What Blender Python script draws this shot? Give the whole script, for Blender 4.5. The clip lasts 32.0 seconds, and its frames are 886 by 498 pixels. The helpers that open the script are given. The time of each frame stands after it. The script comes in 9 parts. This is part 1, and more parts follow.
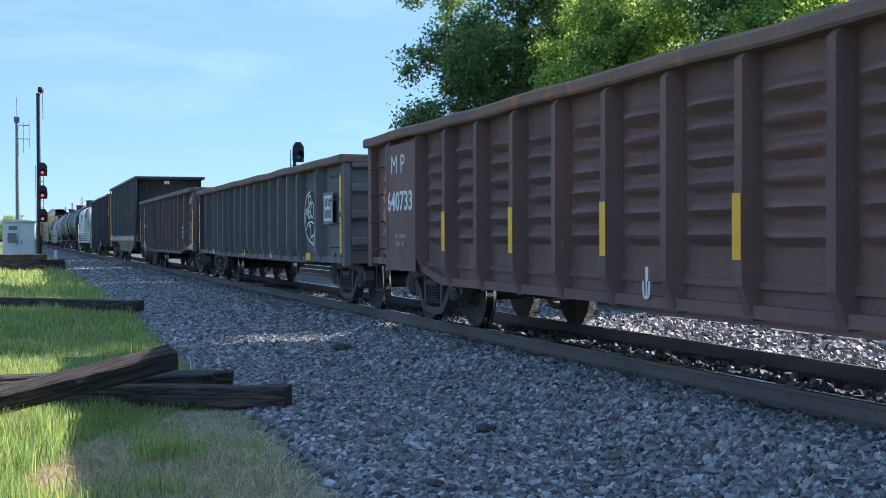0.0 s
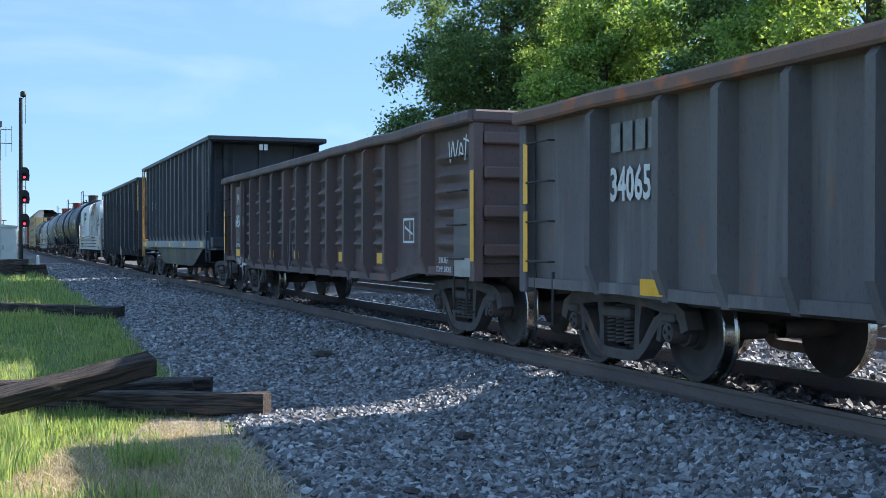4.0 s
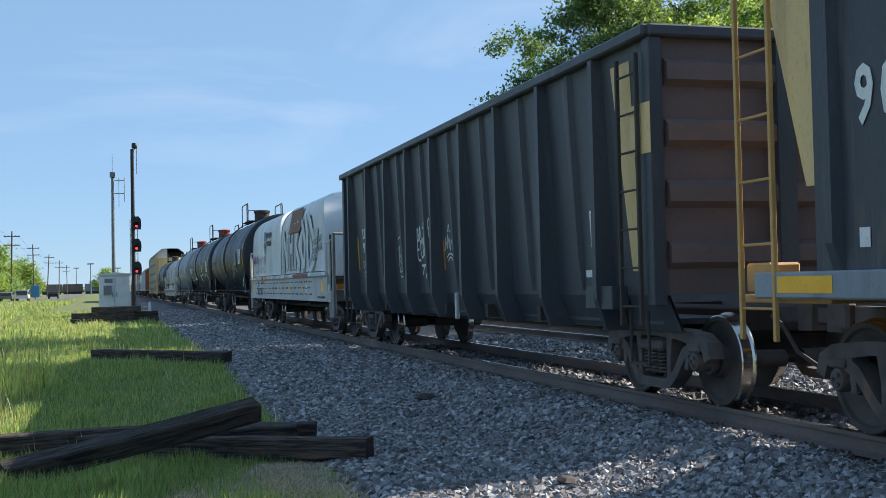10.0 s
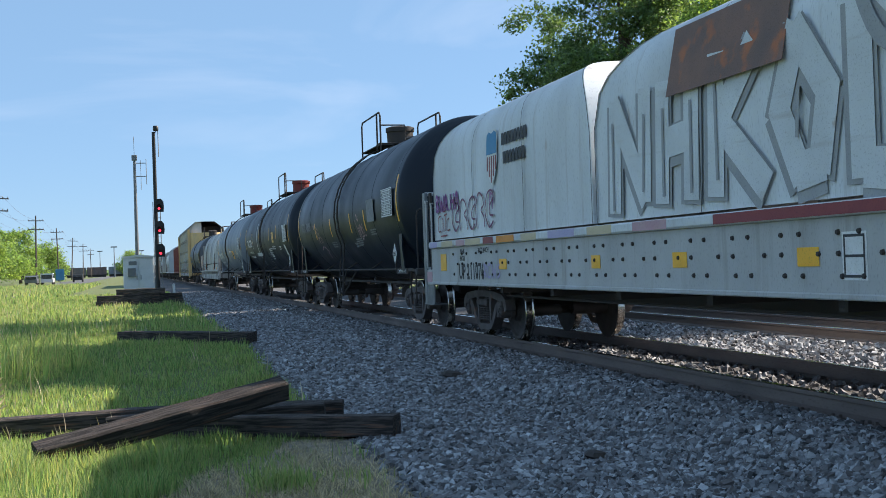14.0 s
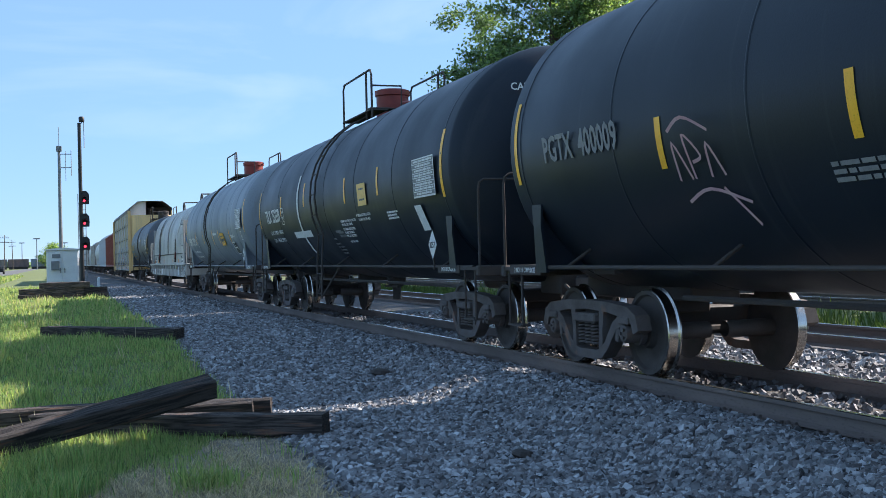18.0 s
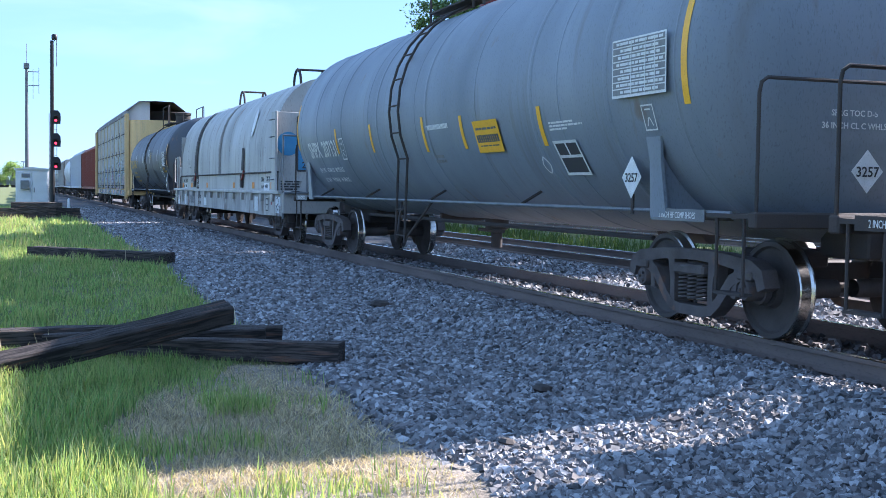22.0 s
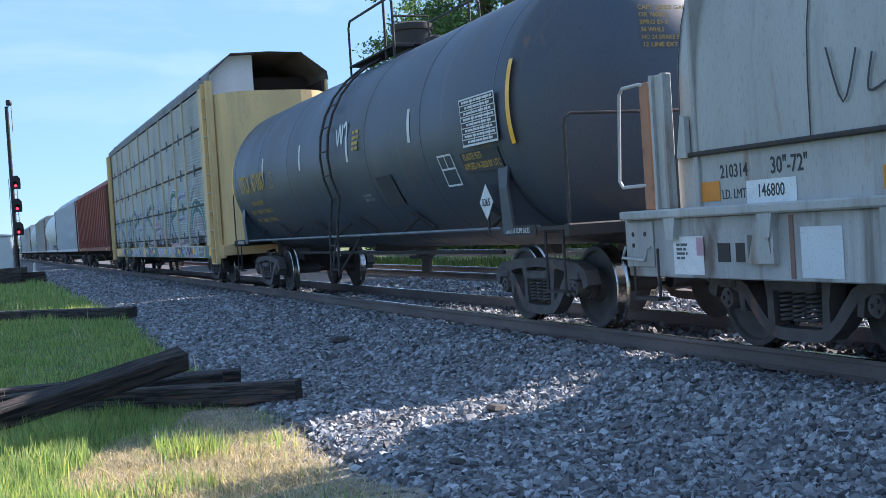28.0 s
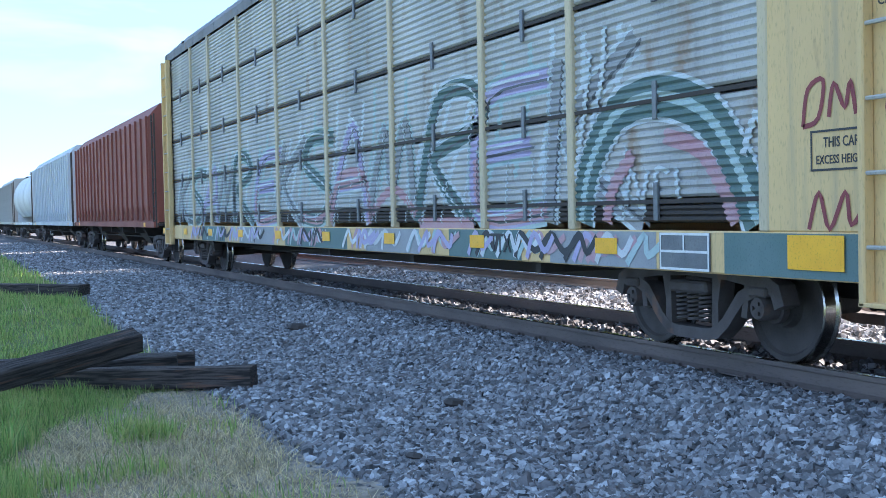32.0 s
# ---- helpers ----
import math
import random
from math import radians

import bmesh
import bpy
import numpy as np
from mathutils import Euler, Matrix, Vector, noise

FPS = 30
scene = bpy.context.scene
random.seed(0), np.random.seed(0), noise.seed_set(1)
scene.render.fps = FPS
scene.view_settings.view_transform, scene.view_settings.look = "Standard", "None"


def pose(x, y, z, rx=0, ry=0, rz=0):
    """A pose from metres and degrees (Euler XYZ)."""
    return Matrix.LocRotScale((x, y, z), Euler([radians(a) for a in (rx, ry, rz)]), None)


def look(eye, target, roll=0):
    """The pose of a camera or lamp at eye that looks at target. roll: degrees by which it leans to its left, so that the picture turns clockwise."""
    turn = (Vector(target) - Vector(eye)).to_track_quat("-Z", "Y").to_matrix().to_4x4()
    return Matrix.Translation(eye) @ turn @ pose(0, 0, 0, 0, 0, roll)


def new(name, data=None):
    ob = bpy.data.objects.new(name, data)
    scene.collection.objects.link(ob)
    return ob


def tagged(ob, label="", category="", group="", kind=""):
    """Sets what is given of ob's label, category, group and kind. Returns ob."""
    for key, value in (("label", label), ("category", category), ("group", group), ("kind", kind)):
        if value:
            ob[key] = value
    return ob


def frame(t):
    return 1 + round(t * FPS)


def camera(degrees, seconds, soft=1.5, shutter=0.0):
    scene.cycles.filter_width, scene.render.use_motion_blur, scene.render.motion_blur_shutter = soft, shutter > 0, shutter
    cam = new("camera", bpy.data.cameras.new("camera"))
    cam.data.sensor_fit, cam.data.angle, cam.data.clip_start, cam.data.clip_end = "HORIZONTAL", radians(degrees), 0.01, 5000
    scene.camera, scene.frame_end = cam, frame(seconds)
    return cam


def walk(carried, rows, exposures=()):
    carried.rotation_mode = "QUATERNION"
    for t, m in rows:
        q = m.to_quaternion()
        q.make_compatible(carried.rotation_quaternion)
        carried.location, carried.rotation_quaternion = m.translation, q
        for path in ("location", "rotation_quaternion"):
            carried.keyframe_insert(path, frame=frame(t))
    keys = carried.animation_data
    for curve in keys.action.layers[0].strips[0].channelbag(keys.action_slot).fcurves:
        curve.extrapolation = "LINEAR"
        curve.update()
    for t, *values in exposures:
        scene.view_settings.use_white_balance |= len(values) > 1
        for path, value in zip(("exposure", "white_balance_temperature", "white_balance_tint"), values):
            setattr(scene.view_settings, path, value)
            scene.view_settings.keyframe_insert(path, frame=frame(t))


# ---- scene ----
cam = camera(41.9, 32.0, soft=0.65)

# t, x, y, z, and the turn about x, y, z in degrees
PATH = [
    (0, 0.073, 0.023, 1.228, 89.37, 0.30, -20.37), (0.5, 0.081, 0.046, 1.228, 89.29, 0.06, -20.63), (1, 0.093, 0.037, 1.234, 89.43, -0.07, -20.93),
    (1.5, 0.110, 0.009, 1.230, 89.56, -0.19, -21.21), (2, 0.124, 0.015, 1.228, 89.57, -0.12, -21.35), (2.5, 0.129, -0.005, 1.238, 89.42, 0.06, -21.29),
    (4.5, 0.091, -0.021, 1.240, 89.99, -0.01, -20.95), (5, 0.069, -0.054, 1.242, 90.32, -0.01, -20.25), (5.5, 0.059, -0.065, 1.246, 90.45, 0.07, -19.31),
    (6, 0.064, -0.084, 1.241, 90.56, 0.30, -18.29), (6.5, 0.070, -0.092, 1.251, 90.64, 0.52, -17.20), (7, 0.073, -0.127, 1.258, 90.75, 0.75, -15.95),
    (7.5, 0.059, -0.125, 1.260, 90.95, 0.66, -14.82), (8, 0.057, -0.129, 1.266, 91.15, 0.49, -13.95), (8.5, 0.075, -0.045, 1.246, 91.40, 0.20, -13.70),
    (9, 0.108, -0.037, 1.249, 91.52, 0.60, -14.06), (9.5, 0.138, -0.035, 1.253, 91.69, 0.79, -14.99), (10, 0.158, -0.016, 1.271, 91.68, 1.23, -16.01),
    (10.5, 0.161, 0.008, 1.265, 91.72, 1.71, -16.78), (11, 0.162, 0.011, 1.254, 91.67, 2.06, -16.94), (11.5, 0.160, -0.017, 1.253, 91.54, 2.34, -16.56),
    (12, 0.161, -0.043, 1.257, 91.38, 2.46, -15.88), (12.5, 0.159, -0.041, 1.265, 91.18, 2.35, -15.28), (13, 0.151, -0.057, 1.255, 90.93, 2.24, -14.93),
    (13.5, 0.137, -0.022, 1.254, 90.64, 1.98, -14.82), (15.5, 0.108, -0.052, 1.296, 90.82, 2.34, -16.55), (16, 0.107, -0.044, 1.281, 91.32, 2.28, -17.71),
    (16.5, 0.103, -0.056, 1.288, 91.61, 2.34, -18.71), (17, 0.095, -0.068, 1.280, 91.40, 2.18, -19.01), (17.5, 0.103, -0.066, 1.278, 90.91, 1.76, -18.79),
    (18, 0.102, -0.072, 1.298, 90.33, 1.40, -18.43), (18.5, 0.102, -0.096, 1.310, 89.95, 0.87, -18.29), (19, 0.062, -0.052, 1.322, 89.71, 0.35, -18.48),
    (19.5, -0.021, 0.041, 1.355, 89.34, -0.03, -18.90), (20, -0.127, 0.078, 1.339, 88.85, -0.45, -19.21), (20.5, -0.251, 0.010, 1.282, 88.15, -0.60, -19.74),
    (21, -0.418, 0.069, 1.292, 87.37, -0.79, -20.23), (21.5, -0.508, 0.144, 1.311, 87.01, -0.96, -20.45), (22, -0.488, 0.014, 1.309, 87.08, -0.79, -20.30),
    (22.5, -0.382, -0.057, 1.300, 87.56, -0.46, -19.72), (23, -0.342, -0.075, 1.307, 88.03, 0.27, -19.30), (23.5, -0.324, -0.099, 1.298, 88.75, 0.92, -19.37),
    (24, -0.289, -0.132, 1.322, 89.20, 1.98, -20.00), (24.5, -0.279, -0.140, 1.315, 89.67, 2.40, -20.69), (25, -0.275, -0.115, 1.302, 90.05, 2.81, -21.30),
    (25.5, -0.256, -0.117, 1.288, 90.24, 3.35, -21.59), (27.5, -0.242, -0.174, 1.271, 89.28, 3.77, -21.41), (28, -0.268, -0.192, 1.237, 88.76, 3.72, -21.72),
    (28.5, -0.263, -0.209, 1.235, 88.27, 3.45, -22.10), (29, -0.238, -0.162, 1.233, 87.75, 3.69, -22.54), (29.5, -0.245, -0.161, 1.229, 87.53, 3.39, -22.99),
    (30, -0.251, -0.161, 1.236, 87.52, 2.58, -23.35), (30.5, -0.264, -0.178, 1.260, 87.48, 2.44, -23.65), (31, -0.279, -0.169, 1.276, 87.60, 2.22, -23.81),
    (31.5, -0.317, -0.125, 1.261, 88.10, 1.03, -23.86), (32, -0.302, -0.093, 1.258, 88.18, 1.18, -23.84),
]
EXPOSURE = [(0.0, 1.35), (4.0, 1.32), (8.0, 1.08), (13.0, 1.02), (16.0, 1.25), (19.0, 1.33), (20.0, 1.4), (21.0, 1.6), (22.0, 1.78), (23.0, 1.5), (24.0, 1.38), (26.0, 1.28), (28.0, 1.42), (29.0, 2.05), (30.0, 2.4), (31.0, 2.3), (32.0, 2.25)]
BALANCE = [(5450, 15), (5450, 15), (5900, 14), (5900, 14), (5700, 15), (5450, 17), (5250, 18), (5150, 19), (5250, 22), (5350, 17), (5500, 16), (5450, 16), (5400, 19), (5000, 15), (5300, 16), (5550, 20), (5500, 20)]
walk(cam, [(t, pose(x, y, z, a, b, c)) for t, x, y, z, a, b, c in PATH], exposures=[(t, e, *BALANCE[k]) for k, (t, e) in enumerate(EXPOSURE)])

# ---- sky and sun ----
SUN_TURN, SUN_HEIGHT = 80.0, 33.9
world = bpy.data.worlds.new("sky")
scene.world = world
world.use_nodes = True
wn = world.node_tree.nodes
sky = wn.new("ShaderNodeTexSky")
sky.sky_type = "NISHITA"
sky.sun_disc = False
sky.sun_elevation, sky.sun_rotation = radians(SUN_HEIGHT), radians(SUN_TURN)
sky.altitude, sky.air_density, sky.dust_density, sky.ozone_density = 100, 0.8, 0.0, 4.0
wl = world.node_tree.links.new
wc, wm, wt, wr, wx = [wn.new(k) for k in ("ShaderNodeTexCoord", "ShaderNodeMapping", "ShaderNodeTexNoise", "ShaderNodeMapRange", "ShaderNodeMix")]
wm.inputs["Scale"].default_value = (1.0, 1.0, 4.5)
wt.inputs["Scale"].default_value, wt.inputs["Detail"].default_value, wt.inputs["Distortion"].default_value = 2.6, 7.0, 0.5
wr.inputs["From Min"].default_value, wr.inputs["From Max"].default_value, wr.inputs["To Max"].default_value = 0.52, 0.80, 0.45
wx.data_type = "RGBA"
wx.inputs["B"].default_value = (4.6, 4.9, 5.2, 1)
wl(wc.outputs["Generated"], wm.inputs["Vector"])
wl(wm.outputs["Vector"], wt.inputs["Vector"])
wl(wt.outputs["Fac"], wr.inputs["Value"])
wl(wr.outputs["Result"], wx.inputs["Factor"])
haze = wn.new("ShaderNodeMix")
haze.data_type = "RGBA"
haze.inputs["Factor"].default_value, haze.inputs["B"].default_value = 0.75, (1.72, 2.66, 3.42, 1)
wl(sky.outputs["Color"], haze.inputs["A"])
wl(haze.outputs["Result"], wx.inputs["A"])
wl(wx.outputs["Result"], wn["Background"].inputs["Color"])
wn["Background"].inputs["Strength"].default_value = 0.095
lamp = bpy.data.lights.new("sun", "SUN")
lamp.energy, lamp.angle, lamp.color = 5.0, radians(0.6), (1.0, 0.86, 0.66)
sun = new("sun", lamp)
sun.matrix_world = look((60 * math.sin(radians(SUN_TURN)), 60 * math.cos(radians(SUN_TURN)), 60 * math.tan(radians(SUN_HEIGHT))), (0, 0, 0))


# ---- materials ----
def mat(name, base, rough=0.7, metal=0.0, other=None, scale=6.0, amount=0.5, fine=60.0, bump=0.15, spec=0.4, stretch=(1, 1, 1), island=0.0, rand=0.0, rust=None, rust_cut=0.6, rust_scale=3.0, emit=0.0, coat=0.0, thin=0.0, tint=None, streak=None, streak_cut=0.5):
    """A surface with a broad mix of two colours, a fine grain, relief and, if asked, blotches of rust."""
    m = bpy.data.materials.new(name)
    m.use_nodes = True
    n, link = m.node_tree.nodes, m.node_tree.links.new
    b = n["Principled BSDF"]
    b.inputs["Roughness"].default_value, b.inputs["Metallic"].default_value = rough, metal
    b.inputs["Specular IOR Level"].default_value = spec
    b.inputs["Coat Weight"].default_value = coat
    co = n.new("ShaderNodeTexCoord")
    mp = n.new("ShaderNodeMapping")
    mp.inputs["Scale"].default_value = stretch
    link(co.outputs["Object"], mp.inputs["Vector"])

    def tex(size, detail=5.0):
        t = n.new("ShaderNodeTexNoise")
        t.inputs["Scale"].default_value, t.inputs["Detail"].default_value = size, detail
        link(mp.outputs["Vector"], t.inputs["Vector"])
        return t.outputs["Fac"]

    def ramp(src, lo, hi):
        r = n.new("ShaderNodeMapRange")
        r.inputs["From Min"].default_value, r.inputs["From Max"].default_value = lo, hi
        link(src, r.inputs["Value"])
        return r.outputs["Result"]

    def mix(a, c, f, kind="MIX"):
        x = n.new("ShaderNodeMix")
        x.data_type, x.blend_type = "RGBA", kind
        for v, s in ((a, x.inputs["A"]), (c, x.inputs["B"])):
            if isinstance(v, tuple):
                s.default_value = (*v, 1)
            else:
                link(v, s)
        if isinstance(f, float):
            x.inputs["Factor"].default_value = f
        else:
            link(f, x.inputs["Factor"])
        return x.outputs["Result"]

    other = other or tuple(c * 0.6 for c in base)
    broad, grain = tex(scale), tex(fine, 3.0)
    col = mix(base, other, ramp(broad, 0.5 - 0.3 * (1.2 - amount), 0.5 + 0.3 * (1.2 - amount)))
    col = mix(col, (0.0, 0.0, 0.0), ramp(grain, 0.55, 1.3))
    if rust:
        rt = tex(rust_scale, 8.0)
        col = mix(col, rust, ramp(rt, rust_cut, rust_cut + 0.1))
    if streak:
        run = n.new("ShaderNodeMapping")
        run.inputs["Scale"].default_value = (0.35, 4.0, 0.30)
        link(co.outputs["Object"], run.inputs["Vector"])
        st = n.new("ShaderNodeTexNoise")
        st.inputs["Scale"].default_value, st.inputs["Detail"].default_value, st.inputs["Roughness"].default_value = 1.3, 7.0, 0.62
        link(run.outputs["Vector"], st.inputs["Vector"])
        col = mix(col, streak, ramp(st.outputs["Fac"], streak_cut, streak_cut + 0.22))
    for on, node, out in ((rand, "ShaderNodeObjectInfo", "Random"), (island, "ShaderNodeNewGeometry", "Random Per Island")):
        if on:
            info = n.new(node)
            hv = n.new("ShaderNodeHueSaturation")
            link(col, hv.inputs["Color"])
            link(ramp(info.outputs[out], 0.0, 1.0), hv.inputs["Value"])
            mr = hv.inputs["Value"].links[0].from_node
            mr.inputs["To Min"].default_value, mr.inputs["To Max"].default_value = 1 - on, 1 + on
            col = hv.outputs["Color"]
    if tint:
        geo, mul, fr = n.new("ShaderNodeNewGeometry"), n.new("ShaderNodeMath"), n.new("ShaderNodeMath")
        mul.operation, fr.operation = "MULTIPLY", "FRACT"
        mul.inputs[1].default_value = 7.31
        link(geo.outputs["Random Per Island"], mul.inputs[0])
        link(mul.outputs["Value"], fr.inputs[0])
        col = mix(col, tint, ramp(fr.outputs["Value"], 0.35, 1.1))
    link(col, b.inputs["Base Color"])
    bp = n.new("ShaderNodeBump")
    bp.inputs["Strength"].default_value, bp.inputs["Distance"].default_value = bump, 0.02
    link(grain, bp.inputs["Height"])
    link(bp.outputs["Normal"], b.inputs["Normal"])
    rr = ramp(broad, 0.2, 0.8)
    rr.node.inputs["To Min"].default_value, rr.node.inputs["To Max"].default_value = max(rough - 0.12, 0.03), min(rough + 0.12, 1)
    link(rr, b.inputs["Roughness"])
    if thin:
        tr, ms = n.new("ShaderNodeBsdfTranslucent"), n.new("ShaderNodeMixShader")
        link(mix(col, (1.6, 1.5, 0.7), 1.0, "MULTIPLY"), tr.inputs["Color"])
        ms.inputs["Fac"].default_value = thin
        link(b.outputs["BSDF"], ms.inputs[1])
        link(tr.outputs["BSDF"], ms.inputs[2])
        link(ms.outputs["Shader"], n["Material Output"].inputs["Surface"])
    if emit:
        b.inputs["Emission Color"].default_value, b.inputs["Emission Strength"].default_value = (*base, 1), emit
    return m


M_BROWN = mat("brown_car_paint", (0.225, 0.118, 0.098), 0.7, other=(0.150, 0.098, 0.094), scale=1.2, stretch=(1, 1, 0.3), rust=(0.300, 0.125, 0.085), rust_cut=0.60, rust_scale=1.5, streak=(0.125, 0.085, 0.082), streak_cut=0.52)
M_DUSKY = mat("dark_brown_car_paint", (0.190, 0.125, 0.112), 0.7, other=(0.130, 0.100, 0.098), scale=1.2, stretch=(1, 1, 0.3), rust=(0.260, 0.120, 0.085), rust_cut=0.60, rust_scale=1.5, streak=(0.100, 0.085, 0.085), streak_cut=0.50)
M_TOPRUST = mat("rusty_top_chord", (0.250, 0.138, 0.100), 0.8, other=(0.175, 0.125, 0.112), scale=2.0, rust=(0.400, 0.150, 0.075), rust_cut=0.56)
M_GREYCAR = mat("grey_weathered_car_paint", (0.184, 0.164, 0.158), 0.75, other=(0.132, 0.118, 0.124), scale=1.0, stretch=(1, 1, 0.3), rust=(0.237, 0.132, 0.093), rust_cut=0.63, streak=(0.230, 0.215, 0.205), streak_cut=0.52)
M_BLACK = mat("black_car_paint", (0.042, 0.047, 0.060), 0.5, other=(0.074, 0.076, 0.084), scale=1.5, stretch=(1, 1, 0.25), rust=(0.130, 0.100, 0.085), rust_cut=0.66, streak=(0.120, 0.122, 0.130), streak_cut=0.56)
M_TANK = mat("black_tank_paint", (0.011, 0.016, 0.025), 0.42, other=(0.017, 0.023, 0.033), scale=0.8, bump=0.04, spec=0.22, streak=(0.034, 0.038, 0.044), streak_cut=0.58)
M_GREYTANK = mat("blue_grey_tank_paint", (0.255, 0.285, 0.325), 0.5, other=(0.180, 0.205, 0.235), scale=0.7, stretch=(1, 1, 0.4), bump=0.05, rust=(0.200, 0.165, 0.140), rust_cut=0.66, streak=(0.170, 0.170, 0.170), streak_cut=0.55)
M_DARKTANK = mat("charcoal_tank_paint", (0.060, 0.076, 0.102), 0.48, other=(0.092, 0.094, 0.100), scale=0.7, stretch=(1, 1, 0.4), bump=0.05, rust=(0.190, 0.115, 0.080), rust_cut=0.66, streak=(0.140, 0.108, 0.088), streak_cut=0.57)
M_WHITE = mat("white_car_paint", (0.715, 0.741, 0.754), 0.55, other=(0.520, 0.533, 0.533), scale=0.9, stretch=(1, 1, 0.3), bump=0.05, rust=(0.338, 0.195, 0.117), rust_cut=0.68, streak=(0.430, 0.400, 0.370), streak_cut=0.56)
M_HOOD = mat("pale_grey_hood_paint", (0.500, 0.490, 0.460), 0.5, other=(0.340, 0.330, 0.305), scale=1.1, stretch=(1, 1, 0.25), bump=0.05, rust=(0.260, 0.170, 0.115), rust_cut=0.62, streak=(0.270, 0.245, 0.215), streak_cut=0.53)
M_YELLOW = mat("faded_yellow_car_paint", (0.760, 0.530, 0.235), 0.6, other=(0.640, 0.450, 0.215), scale=1.5, stretch=(1, 1, 0.3), bump=0.05, rust=(0.330, 0.190, 0.110), rust_cut=0.66, streak=(0.430, 0.330, 0.200), streak_cut=0.54)
M_REDCAR = mat("red_brown_hopper_paint", (0.288, 0.081, 0.054), 0.65, other=(0.198, 0.072, 0.054), scale=0.8, stretch=(1, 1, 0.3))
M_PALECAR = mat("pale_grey_hopper_paint", (0.570, 0.600, 0.630), 0.6, other=(0.450, 0.465, 0.480), scale=0.8, stretch=(1, 1, 0.3))
M_GALV = mat("galvanized_steel_panel", (0.570, 0.560, 0.530), 0.55, metal=0.15, other=(0.400, 0.400, 0.390), scale=0.9, stretch=(1, 1, 0.4), bump=0.05, rust=(0.360, 0.290, 0.230), rust_cut=0.62, streak=(0.330, 0.300, 0.270), streak_cut=0.54)
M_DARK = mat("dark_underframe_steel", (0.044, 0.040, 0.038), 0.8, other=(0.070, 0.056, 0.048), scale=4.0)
M_TRUCK = mat("dusty_cast_steel", (0.125, 0.108, 0.102), 0.8, other=(0.082, 0.068, 0.063), scale=5.0, rust=(0.185, 0.106, 0.074), rust_cut=0.62)
M_WHEEL = mat("dark_wheel_steel", (0.080, 0.068, 0.062), 0.7, other=(0.056, 0.048, 0.044), scale=5.0)
M_SHINE = mat("polished_tread_steel", (0.55, 0.52, 0.48), 0.22, metal=1.0, other=(0.45, 0.42, 0.38), scale=8.0, bump=0.03)
M_RAIL = mat("rusty_rail_steel", (0.190, 0.150, 0.130), 0.8, other=(0.130, 0.108, 0.098), scale=3.0, stretch=(1, 0.3, 1))
M_RAILTOP = mat("polished_rail_head", (0.50, 0.47, 0.44), 0.25, metal=1.0, other=(0.40, 0.37, 0.34), scale=2.0, bump=0.02)
M_TIE = mat("creosoted_wood", (0.112, 0.090, 0.078), 0.9, other=(0.036, 0.030, 0.027), scale=3.5, amount=0.9, fine=30.0, stretch=(14, 1, 14), bump=1.0, rust=(0.190, 0.105, 0.070), rust_cut=0.58, rust_scale=1.4, rand=0.25)
M_BALLAST = mat("ballast_bed", (0.130, 0.128, 0.132), 0.95, other=(0.060, 0.060, 0.064), scale=16.0, fine=22.0, bump=1.0)
M_STONE = mat("granite_ballast_stone", (0.320, 0.326, 0.336), 0.68, other=(0.175, 0.177, 0.186), scale=14.0, fine=90.0, island=0.85, bump=0.25, tint=(0.128, 0.112, 0.108))
M_SOIL = mat("dry_soil", (0.335, 0.285, 0.225), 0.95, other=(0.180, 0.155, 0.120), scale=9.0, amount=0.9, fine=45.0, bump=1.0)
M_TURF = mat("turf_under_grass", (0.110, 0.150, 0.045), 0.95, other=(0.160, 0.170, 0.070), scale=1.1, fine=20.0, bump=0.8)
M_GRASS = mat("green_grass_blade", (0.165, 0.275, 0.112), 0.6, other=(0.230, 0.325, 0.130), scale=0.6, fine=4.0, island=0.45, spec=0.3, thin=0.5, tint=(0.420, 0.420, 0.225))
M_STRAW = mat("dry_grass_blade", (0.560, 0.480, 0.355), 0.8, other=(0.420, 0.365, 0.270), scale=1.0, fine=4.0, island=0.5, spec=0.2, thin=0.3)
# dark and light leaf copies; the lighter one has the sunlit look in its colour
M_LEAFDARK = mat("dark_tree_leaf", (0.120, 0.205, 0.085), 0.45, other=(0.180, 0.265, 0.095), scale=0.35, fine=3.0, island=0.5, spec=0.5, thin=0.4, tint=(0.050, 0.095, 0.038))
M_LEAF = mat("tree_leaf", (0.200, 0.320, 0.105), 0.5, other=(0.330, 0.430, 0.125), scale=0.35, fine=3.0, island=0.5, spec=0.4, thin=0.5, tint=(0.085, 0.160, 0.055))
# weed green darkened to hold the shade that taller trees would cast
M_WEED = mat("shade_darkened_weed_leaf", (0.055, 0.095, 0.028), 0.6, other=(0.085, 0.125, 0.035), scale=0.5, fine=3.0, island=0.4, spec=0.3, thin=0.35)
M_BARK = mat("tree_bark", (0.120, 0.090, 0.068), 0.9, other=(0.075, 0.060, 0.045), scale=4.0, stretch=(4, 4, 1), bump=0.8)
M_REFLECT = mat("yellow_reflective_tape", (0.95, 0.50, 0.02), 0.4, other=(0.86, 0.43, 0.02), scale=6.0, bump=0.02)
# yellow tape whitened by glare, with the glare put into its colour
M_REFLECTGLARE = mat("glare_white_reflective_tape", (0.72, 0.70, 0.62), 0.4, other=(0.6, 0.58, 0.5), scale=6.0, bump=0.02)
M_STENCIL = mat("white_stencil_paint", (0.80, 0.80, 0.78), 0.7, other=(0.68, 0.68, 0.66), scale=9.0, bump=0.02)
